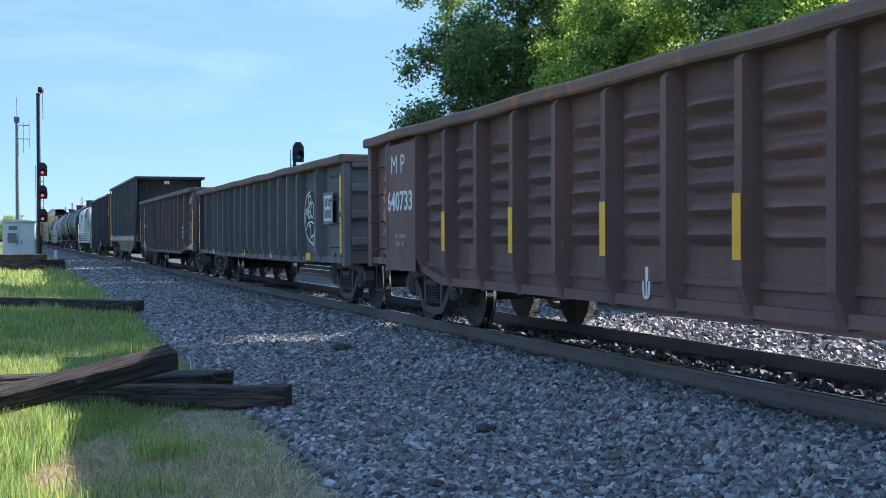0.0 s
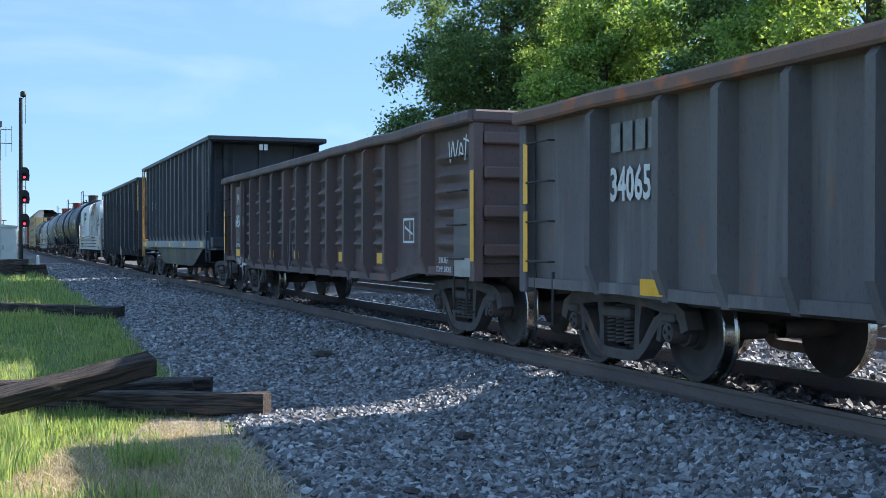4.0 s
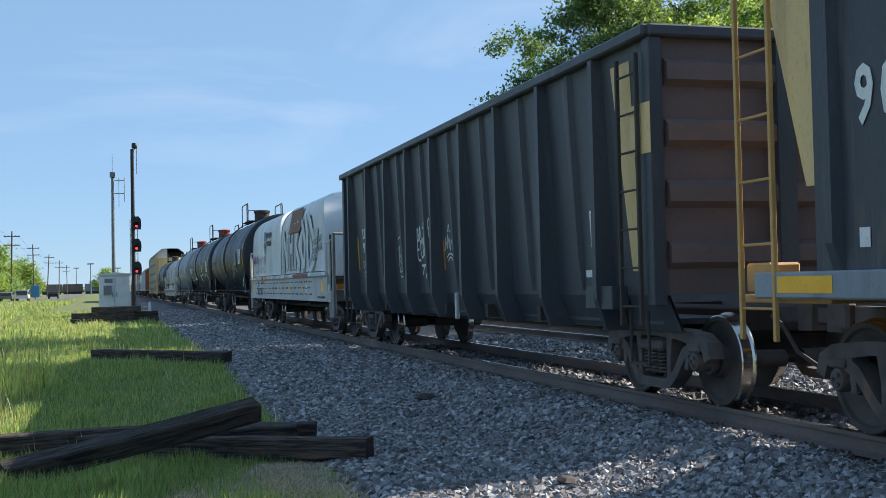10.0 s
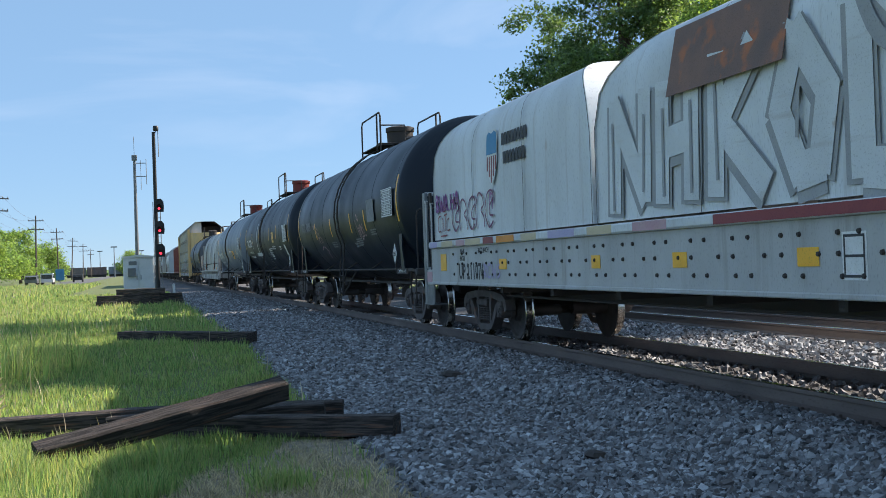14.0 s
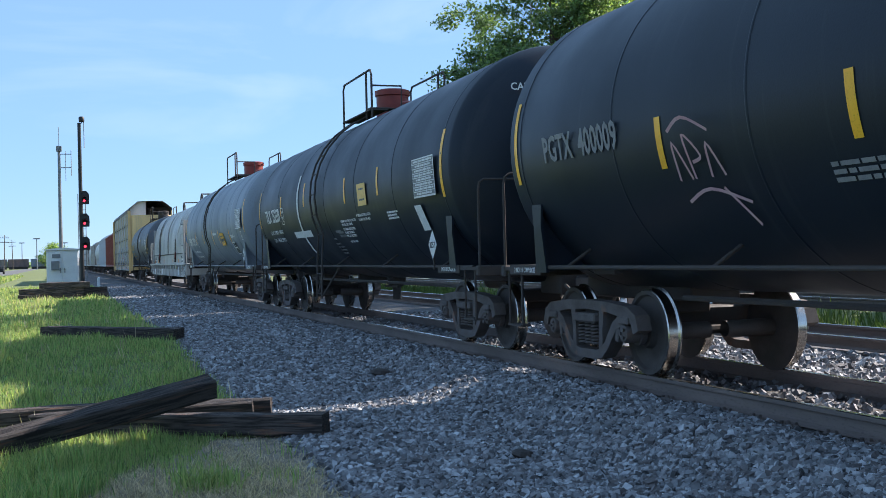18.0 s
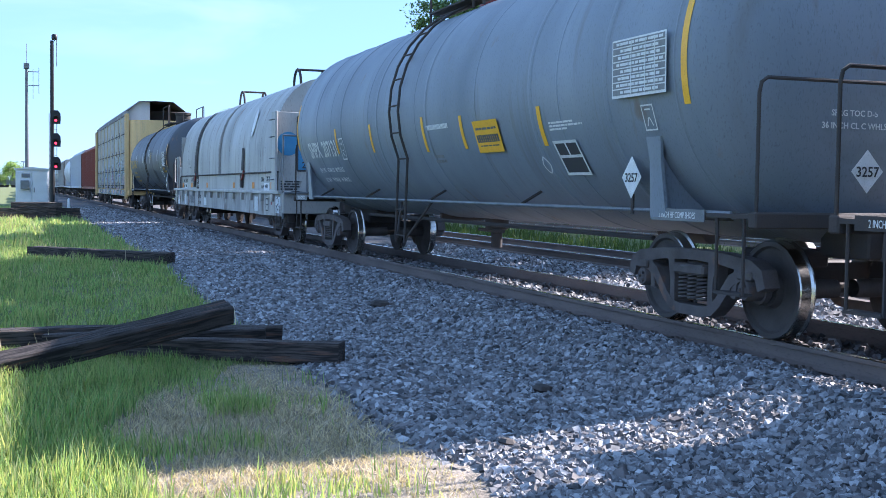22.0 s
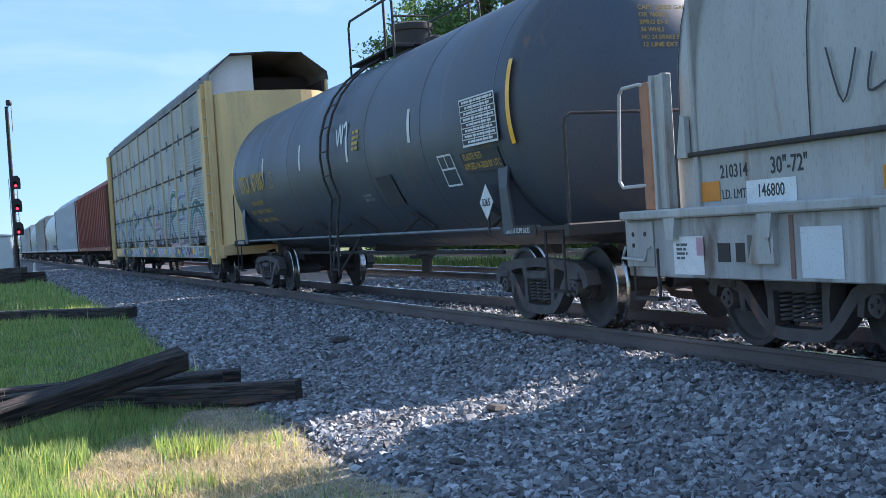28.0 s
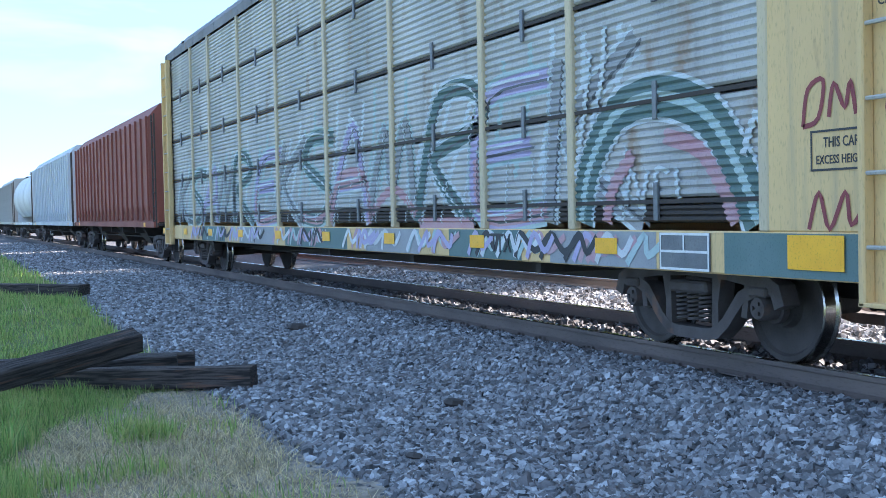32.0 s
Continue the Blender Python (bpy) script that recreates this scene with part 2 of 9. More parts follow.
M_GREYSTENCIL = mat("worn_grey_stencil_paint", (0.28, 0.28, 0.28), 0.7, other=(0.2, 0.2, 0.2), scale=9.0, bump=0.02)
M_YSTENCIL = mat("yellow_stencil_paint", (0.55, 0.36, 0.08), 0.7, other=(0.45, 0.30, 0.08), scale=9.0, bump=0.02)
M_DSTENCIL = mat("dark_stencil_paint", (0.05, 0.05, 0.055), 0.7, other=(0.07, 0.07, 0.07), scale=9.0, bump=0.02)
M_PURPLE = mat("purple_spray_paint", (0.22, 0.07, 0.24), 0.6, other=(0.28, 0.10, 0.28), scale=5.0, bump=0.02)
M_LAVENDER = mat("lavender_spray_paint", (0.42, 0.36, 0.55), 0.6, other=(0.48, 0.44, 0.6), scale=5.0, bump=0.02)
M_PINK = mat("pink_spray_paint", (0.50, 0.28, 0.31), 0.6, other=(0.52, 0.36, 0.38), scale=5.0, bump=0.02)
M_TEAL = mat("mint_spray_paint", (0.40, 0.52, 0.51), 0.6, other=(0.46, 0.56, 0.55), scale=3.0, bump=0.02)
M_BLUE = mat("blue_spray_paint", (0.06, 0.22, 0.42), 0.6, other=(0.09, 0.28, 0.46), scale=4.0, bump=0.02)
M_MAROON = mat("maroon_spray_paint", (0.22, 0.04, 0.05), 0.6, other=(0.28, 0.07, 0.07), scale=4.0, bump=0.02)
M_RED = mat("red_dome_paint", (0.22, 0.03, 0.022), 0.5, other=(0.16, 0.03, 0.025), scale=5.0, bump=0.05)
M_ORANGE = mat("orange_reflector", (0.70, 0.26, 0.02), 0.5, other=(0.6, 0.22, 0.02), scale=5.0, bump=0.02)
M_WHITEPAINT = mat("white_enamel", (0.72, 0.74, 0.75), 0.45, other=(0.62, 0.64, 0.66), scale=2.0, bump=0.03)
M_SIGNAL = mat("black_signal_paint", (0.015, 0.015, 0.016), 0.5, other=(0.025, 0.025, 0.025), scale=5.0)
M_LENS = mat("lit_red_lens", (1.0, 0.03, 0.05), 0.2, emit=1.4, bump=0.0)
M_POLE = mat("weathered_pole_wood", (0.12, 0.095, 0.075), 0.9, other=(0.08, 0.065, 0.055), scale=3.0, stretch=(8, 8, 1), bump=0.5)
M_METAL = mat("grey_steel", (0.22, 0.23, 0.24), 0.5, metal=0.5, other=(0.16, 0.17, 0.18), scale=4.0)
M_SPRAYDARK = mat("dark_grey_spray_paint", (0.100, 0.105, 0.110), 0.6, other=(0.150, 0.155, 0.160), scale=4.0, bump=0.02)
M_ASHPATCH = mat("pale_green_paint", (0.480, 0.520, 0.450), 0.6, other=(0.420, 0.470, 0.420), scale=4.0, bump=0.02)
M_PALESPRAY = mat("white_spray_paint", (0.640, 0.680, 0.690), 0.6, other=(0.540, 0.600, 0.620), scale=4.0, bump=0.02)
M_PLUM = mat("plum_spray_paint", (0.170, 0.060, 0.120), 0.6, other=(0.210, 0.090, 0.150), scale=5.0, bump=0.02)
M_SPRAY = mat("grey_spray_paint", (0.300, 0.305, 0.310), 0.6, other=(0.360, 0.365, 0.370), scale=4.0, bump=0.02)
M_ASHTEAL = mat("dull_green_spray_paint", (0.105, 0.175, 0.165), 0.6, other=(0.150, 0.215, 0.205), scale=3.0, bump=0.02)
M_LADDER = mat("orange_yellow_ladder_paint", (0.560, 0.330, 0.105), 0.55, other=(0.450, 0.260, 0.090), scale=3.0, bump=0.05)
M_ROOF = mat("dirty_steel_roof", (0.250, 0.245, 0.240), 0.7, other=(0.150, 0.145, 0.140), scale=1.0, stretch=(1, 1, 0.4), rust=(0.220, 0.150, 0.110), rust_cut=0.6)
M_CREAM = mat("pale_dusty_yellow_paint", (0.640, 0.520, 0.320), 0.6, other=(0.520, 0.440, 0.300), scale=1.5, stretch=(1, 1, 0.3), bump=0.05, streak=(0.420, 0.370, 0.290), streak_cut=0.54)
M_RUSTPOST = mat("rust_orange_post_paint", (0.460, 0.225, 0.120), 0.75, other=(0.330, 0.170, 0.105), scale=3.0, bump=0.1, rust=(0.20, 0.09, 0.05), rust_cut=0.6)
M_NOTICE = mat("sun_bleached_yellow_notice", (0.850, 0.560, 0.170), 0.55, other=(0.780, 0.500, 0.150), scale=5.0, bump=0.02)
M_DULL = mat("dull_white_sill_paint", (0.520, 0.520, 0.510), 0.6, other=(0.400, 0.400, 0.390), scale=1.4, stretch=(1, 1, 0.5), bump=0.06, rust=(0.260, 0.170, 0.115), rust_cut=0.66, streak=(0.300, 0.280, 0.250), streak_cut=0.55)
M_SILL = mat("peeling_grey_sill_paint", (0.460, 0.450, 0.430), 0.6, other=(0.300, 0.290, 0.275), scale=1.6, amount=0.8, stretch=(1, 1, 0.6), bump=0.08, rust=(0.150, 0.115, 0.095), rust_cut=0.57, rust_scale=2.2, streak=(0.200, 0.180, 0.160), streak_cut=0.52)
M_ROAD = mat("asphalt", (0.10, 0.10, 0.10), 0.9, other=(0.14, 0.14, 0.135), scale=0.5)
M_FARWOOD = mat("far_foliage", (0.075, 0.128, 0.042), 0.8, other=(0.105, 0.165, 0.045), scale=0.4, fine=2.0, bump=0.0)
M_GLASS = mat("dark_car_glass", (0.02, 0.025, 0.03), 0.1, spec=0.8, bump=0.0)


# ---- mesh helpers ----
class Shape:
    """Vertices and faces of one mesh, with a material and a smoothness for each face."""

    def __init__(self):
        self.v, self.f, self.m, self.s = [], [], [], []

    def add(self, verts, faces, m=0, smooth=False):
        o = len(self.v)
        self.v += [tuple(p) for p in verts]
        self.f += [tuple(i + o for i in q) for q in faces]
        self.m += [m] * len(faces)
        self.s += [smooth] * len(faces)
        return self

    def box(self, x0, x1, y0, y1, z0, z1, m=0, c=0.0, turn=None):
        """A block; c is the width of its worn, chamfered edges."""
        x0, x1, y0, y1, z0, z1 = min(x0, x1), max(x0, x1), min(y0, y1), max(y0, y1), min(z0, z1), max(z0, z1)
        c = min(c, (x1 - x0) * 0.3, (y1 - y0) * 0.3, (z1 - z0) * 0.3)
        if c <= 0:
            v = [(x, y, z) for z in (z0, z1) for x, y in ((x0, y0), (x1, y0), (x1, y1), (x0, y1))]
            f = [(3, 2, 1, 0), (4, 5, 6, 7), (0, 1, 5, 4), (1, 2, 6, 5), (2, 3, 7, 6), (3, 0, 4, 7)]
        else:
            v, idx = [], {}
            for i, x in enumerate((x0, x1)):
                for j, y in enumerate((y0, y1)):
                    for k, z in enumerate((z0, z1)):
                        sx, sy, sz = (c, -c)[i], (c, -c)[j], (c, -c)[k]
                        for a, p in enumerate(((x, y + sy, z + sz), (x + sx, y, z + sz), (x + sx, y + sy, z))):
                            idx[i, j, k, a] = len(v)
                            v.append(p)
            f = []
            for i in (0, 1):
                q = [idx[i, 0, 0, 0], idx[i, 1, 0, 0], idx[i, 1, 1, 0], idx[i, 0, 1, 0]]
                f.append(q if i else q[::-1])
                q = [idx[0, i, 0, 1], idx[0, i, 1, 1], idx[1, i, 1, 1], idx[1, i, 0, 1]]
                f.append(q if i else q[::-1])
                q = [idx[0, 0, i, 2], idx[1, 0, i, 2], idx[1, 1, i, 2], idx[0, 1, i, 2]]
                f.append(q if i else q[::-1])
            for j in (0, 1):
                for k in (0, 1):
                    flip = (j + k) % 2
                    q = [idx[0, j, k, 1], idx[1, j, k, 1], idx[1, j, k, 2], idx[0, j, k, 2]]
                    f.append(q if flip else q[::-1])
                    q = [idx[j, 0, k, 0], idx[j, 1, k, 0], idx[j, 1, k, 2], idx[j, 0, k, 2]]
                    f.append(q[::-1] if flip else q)
                    q = [idx[j, k, 0, 0], idx[j, k, 1, 0], idx[j, k, 1, 1], idx[j, k, 0, 1]]
                    f.append(q if flip else q[::-1])
            for i in (0, 1):
                for j in (0, 1):
                    for k in (0, 1):
                        q = [idx[i, j, k, a] for a in range(3)]
                        f.append(q if (i + j + k) % 2 else q[::-1])
        if turn:
            v = [turn @ Vector(p) for p in v]
        return self.add(v, f, m)

    def tube(self, points, r, n=8, m=0, caps=True):
        """A round bar along points."""
        pts = [Vector(p) for p in points]
        rings = []
        side = None
        for i, p in enumerate(pts):
            d = (pts[min(i + 1, len(pts) - 1)] - pts[max(i - 1, 0)]).normalized()
            if side is None:
                side = d.orthogonal().normalized()
            else:
                side = (side - d * side.dot(d)).normalized()
            up = d.cross(side)
            rings.append([p + (side * math.cos(2 * math.pi * k / n) + up * math.sin(2 * math.pi * k / n)) * r for k in range(n)])
        v = [q for ring in rings for q in ring]
        f = [(a * n + k, a * n + (k + 1) % n, (a + 1) * n + (k + 1) % n, (a + 1) * n + k) for a in range(len(pts) - 1) for k in range(n)]
        if caps:
            f += [tuple(range(n))[::-1], tuple(range((len(pts) - 1) * n, len(pts) * n))]
        return self.add(v, f, m, True)

    def lathe(self, profile, centre, axis="x", n=24, m=0, mats=None):
        """A turned body: profile of (along, radius); mats gives a material for each band."""
        cx, cy, cz = centre
        v = []
        for a, r in profile:
            for k in range(n):
                w = 2 * math.pi * k / n
                c, s = r * math.cos(w), r * math.sin(w)
                v.append({"x": (cx + a, cy + c, cz + s), "y": (cx + s, cy + a, cz + c), "z": (cx + c, cy + s, cz + a)}[axis])
        o = len(self.v)
        self.v += v
        for i in range(len(profile) - 1):
            self.f += [tuple(o + q for q in (i * n + k, i * n + (k + 1) % n, (i + 1) * n + (k + 1) % n, (i + 1) * n + k)) for k in range(n)]
            self.m += [mats[i] if mats else m] * n
            self.s += [True] * n
        return self

    def prism(self, outline, x0, x1, m=0, axis="x"):
        """An outline of (y, z), pushed from x0 to x1 (or of (x, z) along y)."""
        def at(p, d):
            return (d, p[0], p[1]) if axis == "x" else (p[0], d, p[1])
        k = len(outline)
        v = [at(p, x0) for p in outline] + [at(p, x1) for p in outline]
        f = [tuple(range(k))[::-1], tuple(range(k, 2 * k))] + [(i, (i + 1) % k, k + (i + 1) % k, k + i) for i in range(k)]
        return self.add(v, f, m)

    def sheet(self, rows, m=0, smooth=True, close=False):
        """A skin over rows of points."""
        n = len(rows[0])
        v = [p for r in rows for p in r]
        f = [(a * n + b, a * n + (b + 1) % n, (a + 1) * n + (b + 1) % n, (a + 1) * n + b) for a in range(len(rows) - 1) for b in range(n if close else n - 1)]
        return self.add(v, f, m, smooth)

    def welded(self):
        """Join corners that lie on one another, so that skins side by side become one piece."""
        seen, index, kept = {}, [], []
        for p in self.v:
            key = tuple(round(c, 4) for c in p)
            if key not in seen:
                seen[key] = len(kept)
                kept.append(p)
            index.append(seen[key])
        self.v, self.f = kept, [tuple(index[i] for i in q) for q in self.f]
        return self

    def mesh(self, name, mats):
        me = bpy.data.meshes.new(name)
        me.from_pydata(self.v, [], self.f)
        for x in mats:
            me.materials.append(x)
        me.polygons.foreach_set("material_index", self.m)
        me.polygons.foreach_set("use_smooth", self.s)
        me.update()
        if any(self.s):
            me.set_sharp_from_angle(angle=radians(38))
        return me


def part(name, shape, mats, parent=None, label="", at=None):
    """One mesh object, under a thing or a part."""
    ob = new(name, shape.mesh(name, mats if isinstance(mats, (list, tuple)) else [mats]))
    if parent:
        ob.parent = parent
    if at is not None:
        ob.matrix_basis = at
    if label:
        tagged(ob, label)
    return ob


def share(ob, at, parent=None):
    """Another object on the same mesh."""
    o = ob.copy()
    scene.collection.objects.link(o)
    o.parent = parent or ob.parent
    o.matrix_basis = at
    return o


def thing(name, label, category, group="", at=None):
    e = new(name)
    e.empty_display_size = 0.2
    if at is not None:
        e.matrix_basis = at
    return tagged(e, label, category, group)


def quick(name, verts, faces, m, kind="", label="", category=""):
    """A large mesh straight from arrays: every face has the same number of corners."""
    me = bpy.data.meshes.new(name)
    nf, k = faces.shape
    me.vertices.add(len(verts))
    me.vertices.foreach_set("co", verts.astype(np.float32).ravel())
    me.loops.add(nf * k)
    me.loops.foreach_set("vertex_index", faces.astype(np.int32).ravel())
    me.polygons.add(nf)
    me.polygons.foreach_set("loop_start", np.arange(0, nf * k, k, dtype=np.int32))
    me.polygons.foreach_set("use_smooth", np.zeros(nf, dtype=bool))
    me.materials.append(m)
    me.update(calc_edges=True)
    return tagged(new(name, me), label, category, "", kind)


def letters(text, size, m, parent, at, name="lettering", wide=1.0, label=""):
    """Words or numbers of the built-in font, as a thin mesh."""
    cu = bpy.data.curves.new(name, "FONT")
    cu.body, cu.size, cu.align_x, cu.extrude = text, size * 1.38, "CENTER", 0.001
    cu.resolution_u, cu.offset = 2, size * (0.0 if "M" in text else 0.034 if size > 0.2 else 0.018)
    tmp = bpy.data.objects.new(name, cu)
    scene.collection.objects.link(tmp)
    me = bpy.data.meshes.new_from_object(tmp.evaluated_get(bpy.context.evaluated_depsgraph_get()))
    bpy.data.objects.remove(tmp)
    me.materials.clear()
    me.materials.append(m)
    ob = new(name, me)
    ob.parent = parent
    ob.matrix_basis = at @ Matrix.Diagonal((wide, 1, 1, 1))
    return tagged(ob, label) if label else ob


def fitted(text, size, width, m, parent, at, name="lettering", label=""):
    """A line of words, drawn out to a given width."""
    ob = letters(text, size, m, parent, at, name, 1.0, label)
    span = max(v.co.x for v in ob.data.vertices) - min(v.co.x for v in ob.data.vertices)
    ob.matrix_basis = at @ Matrix.Diagonal((width / span, 1, 1, 1))
    return ob


def bars(count, size, m, parent, at, name="marking", ratio=0.62, label=""):
    """A row of upright letter-sized bars."""
    s = Shape()
    for i in range(count):
        x = (i - (count - 1) / 2) * size * (ratio + 0.2)
        s.box(x - size * ratio / 2, x + size * ratio / 2, 0, size, 0, 0.002)
    return part(name, s, m, parent, label, at)


def lines(rows, size, m, parent, at, name="small_print", label=""):
    """Lines of fine print as broken bars; rows are their widths."""
    s = Shape()
    for i, w in enumerate(rows):
        x, k = -max(rows) / 2, 0
        while x < -max(rows) / 2 + w - 0.01:
            d = size * (2.2 + 1.7 * ((i * 7 + k * 5) % 3))
            s.box(x, min(x + d, -max(rows) / 2 + w), -i * size * 1.7, -i * size * 1.7 + size, 0, 0.002)
            x += d + size * 0.7
            k += 1
    return part(name, s, m, parent, label, at)


def stroke(paths, width, m, parent, at, name="graffiti", label="", lift=0.002):
    """Flat brush strokes along lists of (x, y)."""
    s = Shape()
    runs = []
    for path in paths:
        if len(path) == 5 and path[0] == path[-1] and path[0][0] == path[1][0]:
            w = width / 2
            for (x0, y0), (x1, y1) in zip(path, path[1:]):
                ex, ey = (math.copysign(w, x1 - x0), 0) if y0 == y1 else (0, math.copysign(w, y1 - y0))
                runs.append([(x0 - ex, y0 - ey), (x1 + ex, y1 + ey)])
        else:
            runs.append(path)
    for over, path in enumerate(runs):
        p = [Vector((*q, 0.0003 * over)) for q in path]
        if len(p) > 2:
            sm = []
            for i in range(len(p) - 1):
                a, b, c, d = p[max(i - 1, 0)], p[i], p[i + 1], p[min(i + 2, len(p) - 1)]
                for k in range(4):
                    t = k / 4
                    sm.append(0.5 * ((2 * b) + (c - a) * t + (2 * a - 5 * b + 4 * c - d) * t * t + (3 * b - a - 3 * c + d) * t ** 3))
            p = sm + [p[-1]]
        left, right = [], []
        for i, q in enumerate(p):
            d = (p[min(i + 1, len(p) - 1)] - p[max(i - 1, 0)]).normalized()
            nrm = Vector((-d.y, d.x, 0)) * width / 2
            left.append((q + nrm) + Vector((0, 0, lift)))
            right.append((q - nrm) + Vector((0, 0, lift)))
        s.sheet([right, left], 0, False)
    ob = part(name, s, m, parent, label, at)
    return tagged(ob, kind="stuff") if len(paths) > 1 else ob


def on_side(y, z, x=-1.5, lean=0.0):
    """A frame on a car's side that faces the camera: its x runs with the words, its y up."""
    return Matrix.Translation((x, y, z)) @ Matrix(((0, 0, -1, 0), (-1, 0, 0, 0), (0, 1, 0, 0), (0, 0, 0, 1))) @ pose(0, 0, 0, lean)


def on_end(x, z, y):
    """A frame on a car's leading end."""
    return Matrix.Translation((x, y, z)) @ pose(0, 0, 0, 90, 0, 0)


# ---- the train ----
TRACK_X, SPEED, WHEEL_R = 6.709, 5.892, 0.450
CARS, AXLES = [], []


def truck_parts():
    """The pieces of a freight truck, built once; its centre is on the rails' top."""
    bol = Shape().box(-1.02, 1.02, -0.19, 0.19, 0.42, 0.66, 0, 0.02).box(-0.3, 0.3, -0.3, 0.3, 0.6, 0.78, 0, 0.02)
    bol.tube([(-0.7, -0.5, 0.42), (0.7, -0.5, 0.42)], 0.05).tube([(-0.7, 0.5, 0.42), (0.7, 0.5, 0.42)], 0.05)
    sf = Shape()

    def strap(path, thick, x0, x1):
        """A flat bar along (y, z), with its own height at each point."""
        up, low = [], []
        for i, (y, z) in enumerate(path):
            (ya, za), (yb, zb) = path[max(i - 1, 0)], path[min(i + 1, len(path) - 1)]
            d = math.hypot(yb - ya, zb - za)
            ny, nz = -(zb - za) / d * thick[i] / 2, (yb - ya) / d * thick[i] / 2
            up.append((y + ny, z + nz))
            low.append((y - ny, z - nz))
        n = len(path)
        v = [(x, *p) for x in (x0, x1) for p in low + up]
        f = [q for i in range(n - 1) for q in ((i + n, i + n + 1, i + 1, i), (i + 2 * n, i + 1 + 2 * n, i + 1 + 3 * n, i + 3 * n), (i, i + 1, i + 1 + 2 * n, i + 2 * n), (i + 3 * n, i + 1 + 3 * n, i + 1 + n, i + n))]
        sf.add(v, f + [(0, 2 * n, 3 * n, n), (2 * n - 1, 4 * n - 1, 3 * n - 1, n - 1)])
    strap([(-1.13, 0.47), (-1.08, 0.60), (-0.95, 0.66), (-0.50, 0.71), (0.0, 0.725), (0.50, 0.71), (0.95, 0.66), (1.08, 0.60), (1.13, 0.47)], [0.12, 0.13, 0.13, 0.11, 0.10, 0.11, 0.13, 0.13, 0.12], -0.085, 0.075)
    strap([(-0.90, 0.62), (-0.66, 0.52), (-0.46, 0.30), (-0.34, 0.21), (-0.20, 0.185), (0.20, 0.185), (0.34, 0.21), (0.46, 0.30), (0.66, 0.52), (0.90, 0.62)], [0.12, 0.11, 0.10, 0.10, 0.10, 0.10, 0.10, 0.10, 0.11, 0.12], -0.083, 0.073)
    for d in (-1, 1):
        strap([(d * 0.33, 0.22), (d * 0.33, 0.45), (d * 0.36, 0.70)][::d], [0.09, 0.08, 0.12][::d], -0.081, 0.071)
        strap([(d * 0.70, 0.36), (d * 0.72, 0.50), (d * 0.76, 0.62)][::d], [0.07, 0.07, 0.09][::d], -0.079, 0.069)
        sf.box(-0.11, 0.10, d * 0.78, d * 1.0, 0.54, 0.62, 0, 0.015)
    sf.box(-0.13, 0.09, -0.27, 0.27, 0.53, 0.63, 0, 0.02)
    sp = Shape()
    sp.tube([(0.062 * math.cos(w), 0.062 * math.sin(w), 0.285 + 0.037 * w / (2 * math.pi)) for w in [k * math.pi / 5 for k in range(71)]], 0.013, 5, caps=False)
    cap = Shape().lathe([(0.0, 0.0001), (0.0, 0.085), (0.03, 0.10), (0.16, 0.10), (0.16, 0.13), (0.22, 0.13)], (0, 0, 0), "x", 18)
    for k in range(3):
        a = 2 * math.pi * k / 3
        cap.lathe([(-0.02, 0.0001), (-0.02, 0.018), (0.0, 0.018)], (0, 0.045 * math.cos(a), 0.045 * math.sin(a)), "x", 6)
    r = WHEEL_R
    prof = [(0.10, 0.085), (0.675, 0.095), (0.675, r - 0.02), (0.684, r + 0.024), (0.700, r + 0.026), (0.716, r + 0.004), (0.812, r - 0.003), (0.822, r - 0.014), (0.822, r - 0.055), (0.795, r - 0.075), (0.762, r * 0.55), (0.79, 0.17), (0.855, 0.15), (0.86, 0.085), (0.98, 0.08)]
    mats = [0, 0, 0, 1, 1, 1, 1, 0, 0, 0, 0, 0, 0, 0]
    ws = Shape()
    for d in (-1, 1):
        ws.lathe([(d * a, q) for a, q in prof], (0, 0, 0), "x", 40, mats=mats)
    shoe = Shape().prism([(0.02, 0.35), (0.07, 0.36), (0.09, 0.48), (0.06, 0.60), (0.0, 0.60), (0.03, 0.48)], -0.05, 0.05)
    return {k: s.mesh(k, m) for k, s, m in (("truck", bol, [M_DARK]), ("side_frame", sf, [M_TRUCK]), ("spring", sp, [M_TRUCK]), ("bearing_cap", cap, [M_TRUCK]), ("wheelset", ws, [M_WHEEL, M_SHINE]), ("brake_shoe", shoe, [M_DARK]))}


TRUCK = truck_parts()


def truck(car, y):
    t = new("truck", TRUCK["truck"])
    t.parent, t.matrix_basis = car, pose(0, y, 0)

    def piece(kind, at):
        o = new(kind, TRUCK[kind])
        o.parent, o.matrix_basis = t, at
        return o
    for d in (-1, 1):
        piece("side_frame", pose(d * 1.0, 0, 0))
        a = piece("wheelset", pose(0, d * 0.889, WHEEL_R))
        AXLES.append((a, d * 0.889, y))
        for e in (-1, 1):
            piece("bearing_cap", pose(e * 1.10, d * 0.889, WHEEL_R, 0, 0, 180 if e > 0 else 0))
        piece("brake_shoe", pose(-0.76, d * 0.36, 0, 0, 0, 0 if d > 0 else 180))
    for k in (-0.16, 0.0, 0.16):
        piece("spring", pose(-1.03, k, 0.0))
    return t


